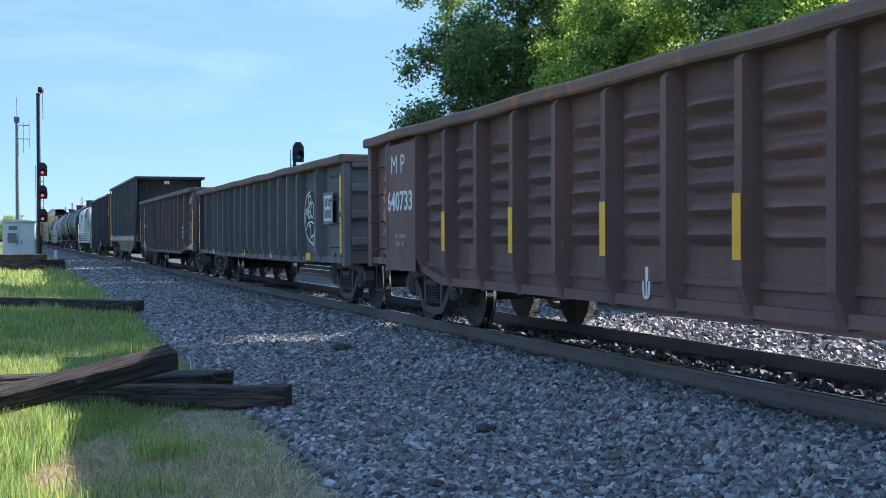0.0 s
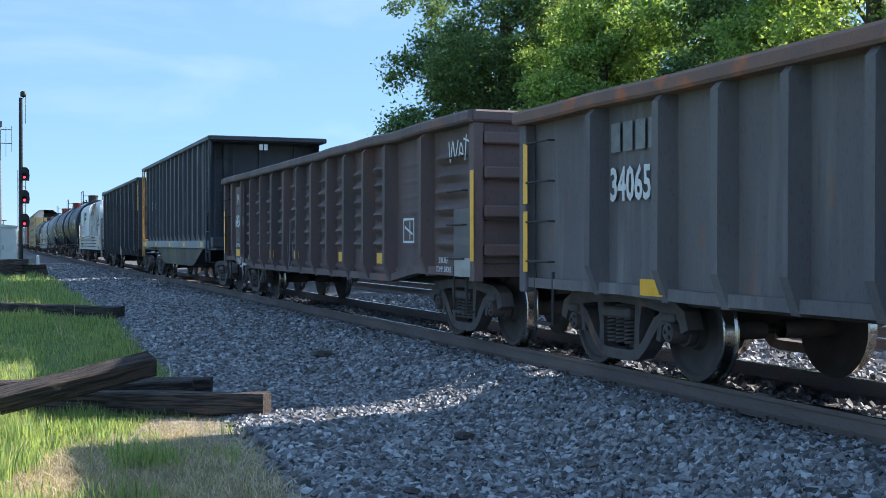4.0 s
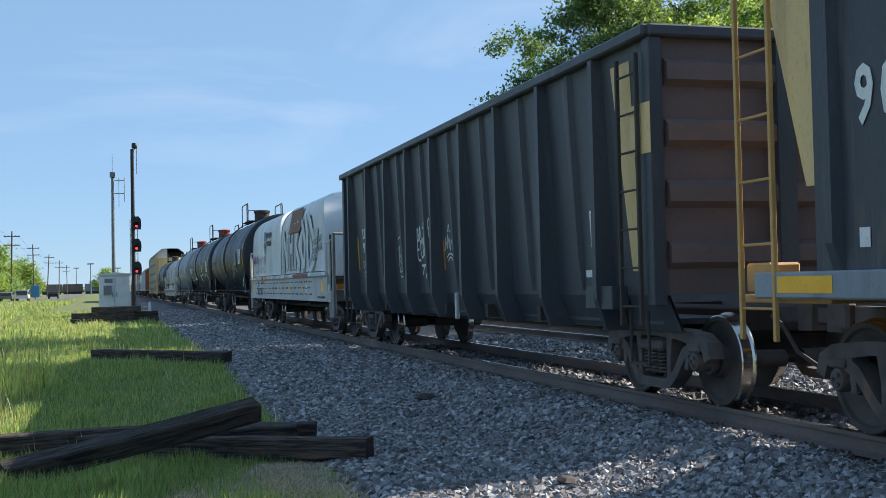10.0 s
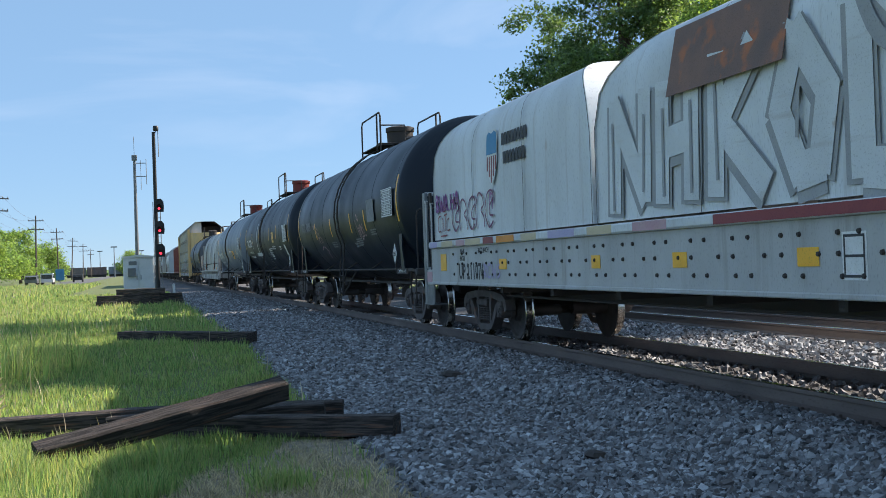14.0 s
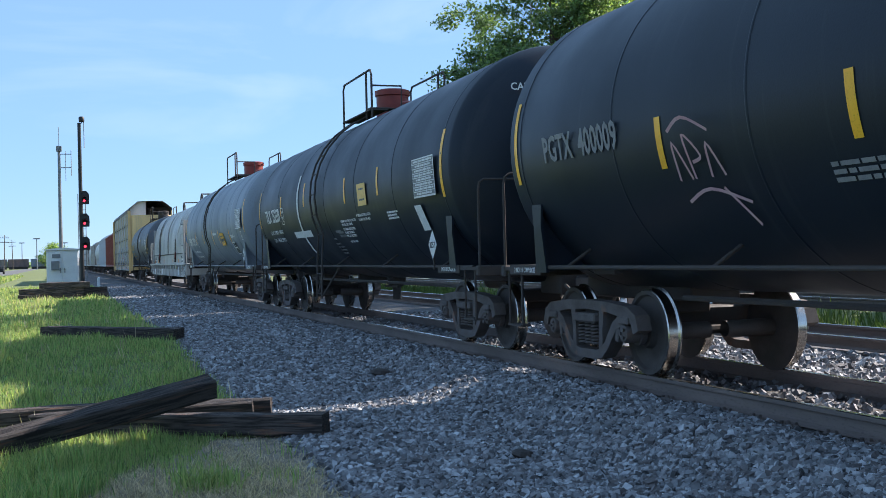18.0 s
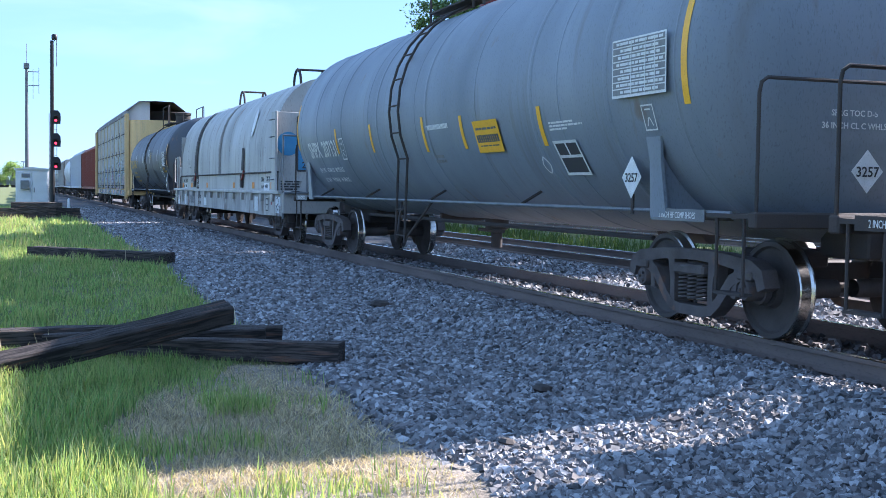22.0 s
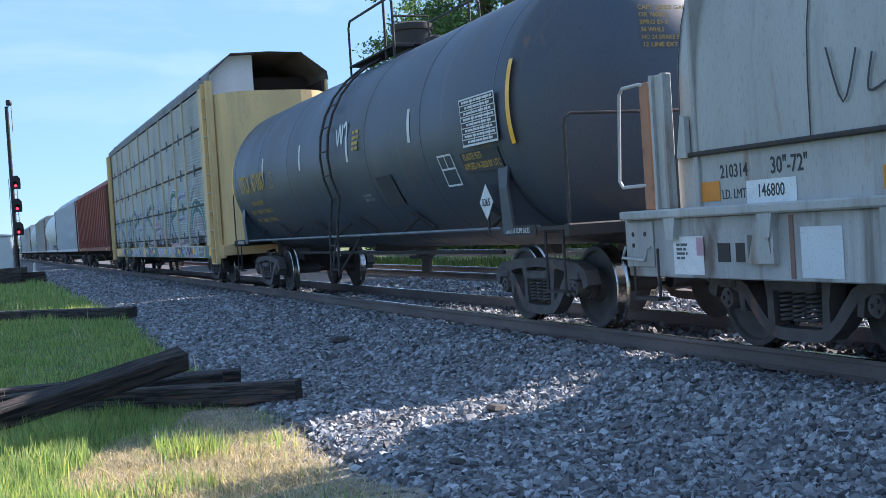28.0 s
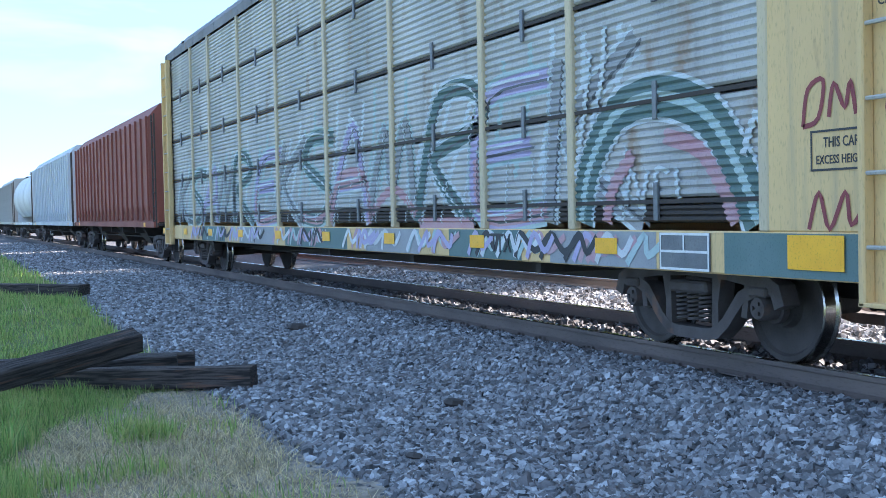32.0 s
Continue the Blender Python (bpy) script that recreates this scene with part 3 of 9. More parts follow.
def coupler_mesh():
    s = Shape().box(-0.09, 0.09, -0.75, 0.3, 0.80, 0.98, 0, 0.02)
    s.prism([(-0.16, 0.74), (0.16, 0.74), (0.14, 1.04), (-0.14, 1.04)], -0.95, -0.72, axis="y")
    s.box(-0.17, -0.05, -1.05, -0.9, 0.76, 1.02, 0, 0.03)
    return s.mesh("coupler", [M_TRUCK])


def hose_mesh():
    s = Shape().tube([(-0.35, -0.1, 0.88), (-0.36, -0.3, 0.80), (-0.33, -0.5, 0.55), (-0.25, -0.72, 0.42), (-0.18, -0.9, 0.45)], 0.022, 6)
    return s.mesh("air_hose", [M_DARK])


COUPLER, HOSE = coupler_mesh(), hose_mesh()


def ends(car, half):
    for d in (-1, 1):
        o = new("coupler", COUPLER)
        o.parent, o.matrix_basis = car, pose(0, d * (half - 0.1), 0, 0, 0, 0 if d < 0 else 180)
        h = new("air_hose", HOSE)
        h.parent, h.matrix_basis = car, pose(0, d * (half - 0.1), 0, 0, 0, 0 if d < 0 else 180)


def start(name, label, lead, trail, t0, t1, category="freight car"):
    """A car, between s = lead and trail, with trucks at s = t0 and t1."""
    mid = (lead + trail) / 2
    car = thing(name, label, category, "cars of the freight train", pose(TRACK_X, mid, 0))
    CARS.append((car, mid))
    truck(car, t0 - mid)
    truck(car, t1 - mid)
    return car, (trail - lead) / 2


def rungs(car, y, x, zs, w=0.4, along="y", m=None, name="grab_iron"):
    """Grab irons on a side (along y) or an end (along x)."""
    m = m or M_DARK
    s = Shape()
    if along == "y":
        s.tube([(x, y - w / 2, 0), (x - 0.07, y - w / 2, 0), (x - 0.07, y + w / 2, 0), (x, y + w / 2, 0)], 0.011, 6)
    else:
        s.tube([(x - w / 2, y, 0), (x - w / 2, y - 0.07, 0), (x + w / 2, y - 0.07, 0), (x + w / 2, y, 0)], 0.011, 6)
    me = s.mesh(name, [m])
    for z in zs:
        o = new(name, me)
        o.parent, o.matrix_basis = car, pose(0, 0, z)


def ladder(car, y, x, z0, z1, w=0.45, n=6, m=None, along="y", name="ladder"):
    m = m or M_DARK
    s = Shape()
    def p(a, z):
        return (x, y + a, z) if along == "y" else (x + a, y, z)
    for a in (-w / 2, w / 2):
        q0, q1 = p(a, z0), p(a, z1)
        s.box(q0[0] - 0.02, q0[0] + 0.02, q0[1] - 0.02, q0[1] + 0.02, z0, z1, 0, 0.004)
    lad = part(name, s, m, car)
    rs = Shape().tube([p(-w / 2, 0), p(w / 2, 0)], 0.012, 6)
    me = rs.mesh("rung", [m])
    for k in range(n):
        o = new("rung", me)
        o.parent, o.matrix_basis = lad, pose(0, 0, z0 + (k + 0.5) * (z1 - z0) / n)
    return lad


def tape(car, y, z, w, h, x=-1.5, m=None, lean=0.0, name="reflector"):
    return part(name, Shape().box(-w / 2, w / 2, -h / 2, h / 2, 0, 0.003), m or M_REFLECT, car, "", on_side(y, z, x - 0.002, lean))


def step(car, y, x=-1.45, z0=0.42, z1=0.95, w=0.4, m=None):
    s = Shape().tube([(x, y - w / 2, z1), (x, y - w / 2, z0), (x, y + w / 2, z0), (x, y + w / 2, z1)], 0.016, 6)
    s.box(x - 0.03, x + 0.1, y - w / 2, y + w / 2, z0 - 0.01, z0 + 0.015)
    part("sill_step", s, m or M_DARK, car)


def underframe(car, half, z0=0.62, z1=0.95, y_in=0.2):
    s = Shape().box(-0.32, 0.32, -half + y_in, half - y_in, z0, z1, 0, 0.02)
    for k in range(5):
        y = -half * 0.55 + k * half * 0.275
        part("crossbearer", Shape().box(-1.35, 1.35, y - 0.06, y + 0.06, z1 - 0.18, z1), M_DARK, car)
    part("air_reservoir", Shape().tube([(0.55, -half * 0.2, 0.74), (0.55, -half * 0.2 + 1.1, 0.74)], 0.14, 12), M_DARK, car)
    part("brake_pipe", Shape().tube([(-1.0, -half * 0.7, 0.7), (-1.0, half * 0.7, 0.7)], 0.02, 6), M_DARK, car)
    part("underframe", s, M_DARK, car)


def gondola(name, label, lead, trail, t0, t1, paint, chord, top, low, high, corrugated, posts, seed):
    """An open gondola: posts along pressed or plain sides, a heavy top chord, ribbed ends."""
    rnd = random.Random(seed)
    car, h = start(name, label, lead, trail, t0, t1)
    ins = 2.6

    def bottom(y):
        a = h - abs(y)
        return high if a < ins - 0.6 else low if a > ins + 0.5 else high + (low - high) * (a - ins + 0.6) / 1.1
    stops = [-h] + sorted(posts) + [h]
    ys = []
    for p0, p1 in zip(stops, stops[1:]):
        plain = 0.12 if 1.2 < p1 - p0 < 1.5 else 1.0
        ys += [(p0 + (p1 - p0) * f, w * plain) for f, w in ((0.07, 0.0), (0.14, 0.35), (0.25, 0.75), (0.4, 0.95), (0.6, 1.0), (0.75, 0.8), (0.86, 0.4), (0.93, 0.0))]
    ys = [(-h, 0.0)] + ys + [(h, 0.0)]
    for d in (-1, 1):
        s, rows = Shape(), []
        nz = 84 if corrugated else 8
        for k in range(nz + 1):
            row = []
            for y, w in ys:
                zb = bottom(y)
                z = zb + (top - 0.1 - zb) * k / nz
                dent = 0.0
                if corrugated:
                    u = (z - 1.14) / (0.21 + 0.0 * z)
                    if 0 < u < 6 and abs(y) < h - 0.5:
                        k0 = math.floor(u)
                        q, b = u - k0, noise.noise((y * 0.6, k0 * 3.1, seed * 5.0))
                        half = 0.42 * math.sqrt(max(w, 0.01)) * (1 + 0.3 * b)
                        dent = (0.115 + 0.05 * b) * w * max(0.0, 1 - (abs(q - 0.40 - 0.12 * b) / half) ** 1.3) + 0.012 * noise.noise((y * 0.9, z * 1.1, seed))
                else:
                    dent = 0.02 * w * noise.noise((y * 0.7, z, seed))
                row.append((d * (1.37 + dent), y, z))
            rows.append(row[::-d])
        s.sheet(rows, 0, corrugated)
        rows = [[(d * 1.35, y, bottom(y)) for y, _ in ys][::d], [(d * 1.35, y, top - 0.1) for y, _ in ys][::d]]
        s.sheet(rows, 0, False)
        part("side_panel", s, paint, car)
        sill = Shape().sheet([[(d * 1.46, y, bottom(y) + z) for y, _ in ys][::-d] for z in (0.0, 0.10)], 0, False)
        sill.sheet([[(d * x, y, bottom(y)) for y, _ in ys][::d] for x in (1.46, 1.30)], 0, False)
        sill.sheet([[(d * x, y, bottom(y) + 0.1) for y, _ in ys][::-d] for x in (1.46, 1.36)], 0, False)
        part("side_sill", sill.welded(), paint, car)
        ch, n = Shape(), 48
        ring = [(1.36, -0.14), (1.545, -0.14), (1.565, -0.115), (1.565, -0.03), (1.54, 0.0), (1.38, 0.0), (1.36, -0.02)]
        rows = []
        for k in range(n + 1):
            y = -h - 0.05 + (2 * h + 0.1) * k / n
            dx, dz = 0.022 * noise.noise((y * 0.8, 1.0, seed)), 0.02 * noise.noise((y * 0.7, 5.0, seed))
            rows.append([(d * (x + dx), y, top + z + dz) for x, z in ring][::-d])
        ch.sheet(rows, 0, False, True)
        ch.add(rows[0], [tuple(range(7))]).add(rows[-1], [tuple(range(7))[::-1]])
        part("top_chord", ch, chord, car, "rusty dented steel top chord")
        for y in posts:
            zb = bottom(y)
            p = Shape()
            wide, deep = 0.048, 0.135
            prof = [(zb - 0.02, 0.03), (zb + 0.25, deep), (top - 0.2, deep * 0.95), (top - 0.12, 0.06)]
            jig = rnd.uniform(-0.012, 0.012)
            rows = [[(d * 1.36, y - wide - 0.02, z), (d * (1.42 + e), y - wide + jig, z), (d * (1.42 + e), y + wide + jig, z), (d * 1.36, y + wide + 0.02, z)][::-d] for z, e in prof]
            p.sheet(rows, 0, False)
            part("post", p, paint, car)
    for e in (-1, 1):
        s = Shape().box(-1.40, 1.40, e * h, e * (h - 0.05), high, top - 0.1)
        part("end_panel", s, paint, car)
        for z in (1.15, 1.6, 2.05, 2.45):
            part("end_rib", Shape().box(-1.36, 1.36, e * (h + 0.001), e * (h + 0.09), z - 0.07, z + 0.07, 0, 0.02), paint, car)
        for x in (-1.43, 1.43):
            part("corner_post", Shape().box(x - 0.06, x + 0.06, e * (h - 0.1), e * (h + 0.06), high - 0.05, top - 0.145, 0, 0.01), paint, car)
        part("end_chord", Shape().box(-1.50, 1.50, e * (h - 0.08), e * (h + 0.1), top - 0.14, top, 0, 0.025), chord, car)
        rungs(car, e * (h - 0.45), -1.46, (1.05, 1.45, 1.85, 2.25), 0.5)
        step(car, e * (h - 0.45))
        rungs(car, e * h + (0.0 if e < 0 else 0.17), -1.1, (1.0, 1.5, 2.0, 2.4), 0.45, "x")
    part("floor", Shape().box(-1.40, 1.40, -h + 0.02, h - 0.02, high, high + 0.06), paint, car)
    part("load", Shape().sheet([[(x, -h + 0.3 + (2 * h - 0.6) * k / 30, top - 0.28 + 0.22 * noise.noise((x * 1.3, k * 0.6, seed))) for k in range(31)] for x in (-1.3, -0.8, -0.3, 0.3, 0.8, 1.3)][::-1], 0, False), M_TOPRUST, car, "heap of rusty scrap below the rim")
    underframe(car, h)
    ends(car, h)
    return car, h


def digits(car, text, y, z, size, m=None, x=-1.5, lean=0.0, wide=0.8):
    return letters(text, size, m or M_STENCIL, car, on_side(y, z, x, lean), wide=wide)


# brown gondola with pressed sides
car, h = gondola("gondola", "brown weathered gondola with pressed steel sides and rusty rim", 0.9, 17.15, 2.2, 15.4, M_BROWN, M_TOPRUST, 2.74, 0.60, 0.82, True, [7.05, 5.80] + [4.67 - 1.052 * k for k in range(12)], 1)
plate = 6.46
part("number_plate_panel", Shape().box(-0.66, 0.66, -1.0, 0.78, 0.0, 0.012), M_BROWN, car, "", on_side(plate, 1.75, -1.53))
fitted("M P", 0.27, 0.60, M_STENCIL, car, on_side(plate + 0.08, 2.12, -1.545))
fitted("640733", 0.27, 1.12, M_STENCIL, car, on_side(plate, 1.60, -1.545))
lines([0.5, 0.4], 0.06, M_GREYSTENCIL, car, on_side(plate - 0.05, 1.2, -1.545))
stroke([[(0, 0), (0.08, 0.12), (-0.05, 0.25), (0.08, 0.4), (-0.05, 0.52), (0.08, 0.68), (0, 0.8)]], 0.06, M_ORANGE, car, on_side(h - 0.75, 1.3, -1.47), label="orange zigzag stripe")
for k, (y, z) in enumerate(((4.67, 1.29), (2.566, 1.29), (0.462, 1.29), (-1.642, 1.29), (-4.798, 1.29))):
    tape(car, y, z, 0.11, 0.50, -1.556)
stroke([[(0, 0.55), (0.02, 0.1), (0, 0)], [(-0.08, 0.3), (-0.06, 0.05), (0, 0)], [(0.1, 0.3), (0.08, 0.06), (0, 0)], [(0.05, 0.55), (0.04, 0.3)]], 0.05, M_STENCIL, car, on_side(-0.20, 0.68, -1.49) @ Matrix.Diagonal((0.6, 0.5, 1, 1)), "chalk_mark")
stroke([[(0, 0), (0.1, 0.25), (0.2, 0.3), (0.05, 0.15)], [(0.9, 0), (1.0, 0.2), (1.15, 0.05)], [(3.1, 0.1), (3.3, 0.25)]], 0.012, M_GREYSTENCIL, car, on_side(1.6, 0.85, -1.49), "chalk_mark")

# grey gondola with plain sides
car, h = gondola("gondola", "grey-brown weathered gondola with plain sides and white graffiti", 18.65, 34.5, 19.9, 33.2, M_GREYCAR, M_TOPRUST, 2.60, 0.75, 0.78, False, [-6.3, 6.37] + [-4.77 + 0.832 * k for k in range(13)], 2)
fitted("340659", 0.30, 0.84, M_STENCIL, car, on_side(5.80, 1.62, -1.40))
bars(4, 0.26, M_GREYSTENCIL, car, on_side(5.80, 2.05, -1.40))
g = on_side(-5.13, 0.97, -1.46)
scrawl = [[(0.44, 1.10), (0.18, 1.02), (0.03, 0.85), (-0.03, 0.62), (0.07, 0.36), (0.30, 0.21), (0.60, 0.13)],
          [(0.27, 0.90), (0.32, 1.00), (0.45, 1.02), (0.49, 0.94), (0.40, 0.88), (0.27, 0.90)],
          [(0.05, 0.57), (0.10, 0.80), (0.18, 0.66), (0.26, 0.83), (0.34, 0.62)],
          [(0.27, 0.72), (0.40, 0.74), (0.36, 0.84), (0.27, 0.76), (0.30, 0.62), (0.42, 0.62)],
          [(0.40, 0.86), (0.54, 0.88), (0.42, 0.66), (0.58, 0.64)],
          [(0.46, 0.74), (0.52, 0.88), (0.64, 0.88), (0.70, 0.74), (0.62, 0.62), (0.50, 0.64), (0.46, 0.74)],
          [(0.88, 0.92), (0.78, 0.68)], [(0.74, 0.58), (0.76, 0.60)], [(0.04, 0.54), (0.07, 0.56)],
          [(0.13, 0.38), (0.20, 0.49), (0.46, 0.54), (0.72, 0.50)], [(0.30, 0.44), (0.44, 0.48), (0.46, 0.36), (0.46, 0.20)],
          [(0.50, 0.26), (0.72, 0.30)], [(0.60, 0.28), (0.68, 0.08)], [(0.70, 0.10), (0.76, 0.42), (0.84, 0.16)], [(0.73, 0.22), (0.82, 0.22)],
          [(0.85, 0.16), (0.86, 0.42), (0.93, 0.24), (0.97, 0.46), (1.04, 0.18)], [(0.72, 0.02), (0.86, 0.07), (1.00, 0.01)]]
part("dark_oval", Shape().prism([(0.46 + 0.46 * math.cos(w), 0.62 + 0.48 * math.sin(w)) for w in [k * math.pi / 12 for k in range(24)]], -0.002, 0.0, axis="y"), M_DARK, car, "dark sprayed oval under the scrawl", g @ pose(0, 0, 0, -90))
for path in scrawl:
    stroke([path], 0.038, M_STENCIL, car, g, label="white spray-painted scrawl", lift=0.006)
part("pale_smear", Shape().box(-0.28, 0.28, -0.6, 0.6, 0, 0.002), M_GREYSTENCIL, car, "pale smear of paint", on_side(2.25, 1.45, -1.40))
part("stencil_patch", Shape().box(-0.34, 0.34, -0.28, 0.28, 0, 0.002), M_GREYSTENCIL, car, "", on_side(-6.79, 1.73, -1.45))
stroke([[(-0.24, -0.2), (-0.24, 0.2), (0.24, 0.2), (0.24, -0.2), (-0.24, -0.2)], [(-0.2, 0.0), (0.2, 0.0)], [(0.0, 0.0), (0.05, 0.18)]], 0.05, M_STENCIL, car, on_side(-6.79, 1.73, -1.455))
for y in (-5.4, -2.15, 1.09, 5.4):
    tape(car, y, 0.86, 0.36, 0.14, -1.47)
for e in (-1, 1):
    for z in (1.25, 1.95):
        tape(car, e * (h - 0.12), z, 0.10, 0.62, -1.50)

# second brown gondola with pressed sides
car, h = gondola("gondola", "dark brown gondola with pressed steel sides and pale graffiti", 35.85, 51.3, 37.1, 49.7, M_DUSKY, M_DUSKY, 2.77, 0.70, 0.84, True, [6.49, -6.13] + [5.48 - 1.015 * k for k in range(11)], 3)
digits(car, "M P", 5.83, 2.1, 0.26, x=-1.50)
digits(car, "643600", 5.83, 1.60, 0.27, x=-1.50)
part("panel_patch", Shape().box(-0.45, 0.45, -0.8, 0.9, 0, 0.03), M_DUSKY, car, "", on_side(5.83, 1.6, -1.465))
for y in (5.95, 2.53, 0.53, -2.44, -4.42):
    tape(car, y, 1.02, 0.38, 0.15, -1.505)
letters("LD LMT  165200", 0.085, M_GREYSTENCIL, car, on_side(5.83, 1.28, -1.506), wide=0.7)
letters("LT WT  66800", 0.09, M_STENCIL, car, on_side(5.88, 1.15, -1.506), wide=0.7)
part("patch_panel", Shape().box(-0.30, 0.30, -0.32, 0.32, 0, 0.02), M_GREYCAR, car, "grey steel patch on the corner", on_side(-7.42, 1.32, -1.455))
part("corner_patch", Shape().box(-0.24, 0.24, -0.11, 0.11, 0, 0.012), M_HOOD, car, "pale chipped paint on the corner", on_side(-7.45, 0.95, -1.49))
for k, text in enumerate(("2 IN. H.F.", "COMP. SHOES")):
    letters(text, 0.075, M_STENCIL, car, on_side(-6.78, 0.99 - 0.11 * k, -1.475), wide=0.8)
letters("NEW", 0.10, M_GREYSTENCIL, car, on_side(4.75, 0.88, -1.506), wide=0.8)
stroke([[(-0.3, 0.17), (-0.27, 0.0)], [(-0.2, 0.16), (-0.16, 0.02), (-0.11, 0.17), (-0.08, 0.02)], [(-0.04, 0.16), (0.02, 0.03), (0.06, 0.17)], [(0.08, 0.16), (0.2, 0.16), (0.08, 0.0), (0.32, 0.0), (0.32, 0.18)]], 0.026, M_STENCIL, car, on_side(5.80, 0.74, -1.506), label="white spray tag on the sill")
tape(car, -h - 0.03, 1.55, 0.11, 1.05, -1.50)
tape(car, h - 0.1, 1.5, 0.11, 1.0, -1.50)
stroke([[(-0.25, 0.3), (-0.2, 0.0), (-0.1, 0.3), (-0.02, 0.05), (0.1, 0.3)], [(0.12, 0.05), (0.2, 0.25), (0.28, 0.1), (0.15, 0.12)], [(0.35, 0.0), (0.4, 0.35)], [(0.3, 0.3), (0.5, 0.25)]], 0.03, M_STENCIL, car, on_side(-7.25, 2.2, -1.50) @ Matrix.Diagonal((0.85, 0.85, 1, 1)))
part("end_reflector", Shape().box(-0.25, 0.25, -0.08, 0.08, 0, 0.004), M_ORANGE, car, "", on_end(-0.6, 1.28, -h - 0.1))
stroke([[(-0.2, -0.15), (-0.2, 0.15), (0.2, 0.15), (0.2, -0.15), (-0.2, -0.15)], [(-0.15, 0.05), (0.15, -0.05)], [(0.05, 0.12), (0.05, -0.12)]], 0.03, M_STENCIL, car, on_side(-5.58, 1.4, -1.50))
stroke([[(0, 0.9), (0.02, 0.3), (0.05, 0.05)], [(-0.12, 0.45), (-0.08, 0.1), (0.05, 0.0), (0.22, 0.12), (0.26, 0.5)], [(0.12, 0.9), (0.14, 0.4)]], 0.022, M_GREYSTENCIL, car, on_side(1.1, 0.78, -1.50), "chalk_mark")


# tall open hopper with a deep belly
def belly_hopper():
    car, h = start("open_hopper", "tall black open hopper car with ribbed sides and deep belly", 53.2, 67.4, 53.75, 65.9)
    top, sill = 3.98, 1.30
    body = h - 0.9
    for d in (-1, 1):
        s = Shape()
        s.sheet([[(d * 1.44, -body, z), (d * 1.44, body, z)][::-d] for z in (sill, top - 0.1)], 0, False)
        s.sheet([[(d * 1.42, -body, z), (d * 1.42, body, z)][::d] for z in (sill, top - 0.1)], 0, False)
        part("side_panel", s, M_BLACK, car)
        for e in (-1, 1):
            part("gusset", Shape().prism([(e * body, 1.95), (e * (body + 0.12), 1.95), (e * (h - 0.2), top - 0.12), (e * body, top - 0.12)][::e], d * 1.40, d * 1.43), M_YELLOW if e > 0 else M_BLACK, car, "faded yellow corner gusset" if e > 0 else "")
        part("top_chord", Shape().box(d * 1.40, d * 1.56, -h - 0.05, h + 0.05, top - 0.12, top, 0, 0.02), M_BLACK, car)
        part("side_sill", Shape().box(d * 1.36, d * 1.53, -h + 0.75, h - 0.15, 1.09, 1.30, 0, 0.015), M_GREYTANK, car, "grey side sill with reflectors")
        for k in range(15):
            y = 5.92 - 0.865 * k
            if abs(y) > body:
                continue
            p = Shape().sheet([[(d * 1.44, y - 0.07, z), (d * (1.44 + e), y - 0.045, z), (d * (1.44 + e), y + 0.045, z), (d * 1.44, y + 0.07, z)][::-d] for z, e in ((sill, 0.02), (sill + 0.2, 0.085), (top - 0.12, 0.085))], 0, False)
            part("post", p, M_BLACK, car)
    tub = Shape()
    prof = [(-5.3, 1.12), (-3.7, 0.64), (-3.2, 0.58), (2.2, 0.58), (2.7, 0.64), (4.2, 1.12)]
    tub.sheet([[(x, y, z) for y, z in prof] for x in (-1.36, 1.36)][::-1], 0, False)
    tub.add([(-1.36, y, z) for y, z in prof], [(5, 4, 3, 2, 1, 0)]).add([(1.36, y, z) for y, z in prof], [(0, 1, 2, 3, 4, 5)])
    part("belly", tub, M_TANK, car, "smooth dark steel belly")
    part("floor", Shape().box(-1.40, 1.40, -h + 0.1, h - 0.1, 1.10, 1.18), M_BLACK, car)
    for e in (-1, 1):
        m = M_BLACK if e < 0 else M_LADDER
        s = Shape().box(-1.42, 1.42, e * body, e * (body - 0.04), 1.12, top - 0.1)
        for x in (-0.95, 0.0, 0.95):
            part("end_post", Shape().box(x - 0.06, x + 0.06, e * (body + 0.001), e * (body + 0.10), 1.2, top - 0.13), M_BLACK, car)
        part("end_panel", s, M_BLACK, car)
        part("end_chord", Shape().box(-1.5, 1.5, e * (h - 0.06), e * (h + 0.12), top - 0.12, top, 0, 0.02), M_BLACK, car)
        ladder(car, e * (h - 0.2), -1.52, 0.75, top - 0.12, 0.5, 6, m)
        ladder(car, e * (body + 0.16), -1.0, 1.1, top - 0.3, 0.5, 6, m, "x")
        part("end_deck", Shape().box(-1.40, 1.40, e * (body - 0.02), e * (h - 0.06), top - 0.135, top - 0.11), M_BLACK, car)
        part("brake_box", Shape().box(-1.45, -1.15, e * (h - 0.25), e * (h + 0.1), 1.13, 1.38, 0, 0.02), m, car)
        part("end_platform", Shape().box(-1.4, 1.4, e * (body - 0.1), e * (h + 0.3), 1.05, 1.12, 0, 0.01), m, car)
    bars(2, 0.15, M_STENCIL, car, on_end(-0.15, top - 0.35, -h - 0.13))
    for ch, y in (("9", 5.56), ("0", 5.27), ("8", 4.79), ("8", 4.48), ("6", 3.92), ("8", 3.63)):
        digits(car, ch, y, 2.34, 0.42, x=-1.45, wide=0.75)
    stroke([[(0, 0), (0.0, 0.4)], [(0.0, 0.0), (0.12, 0.0)]], 0.05, M_GREYSTENCIL, car, on_side(1.30, 2.80, -1.446))
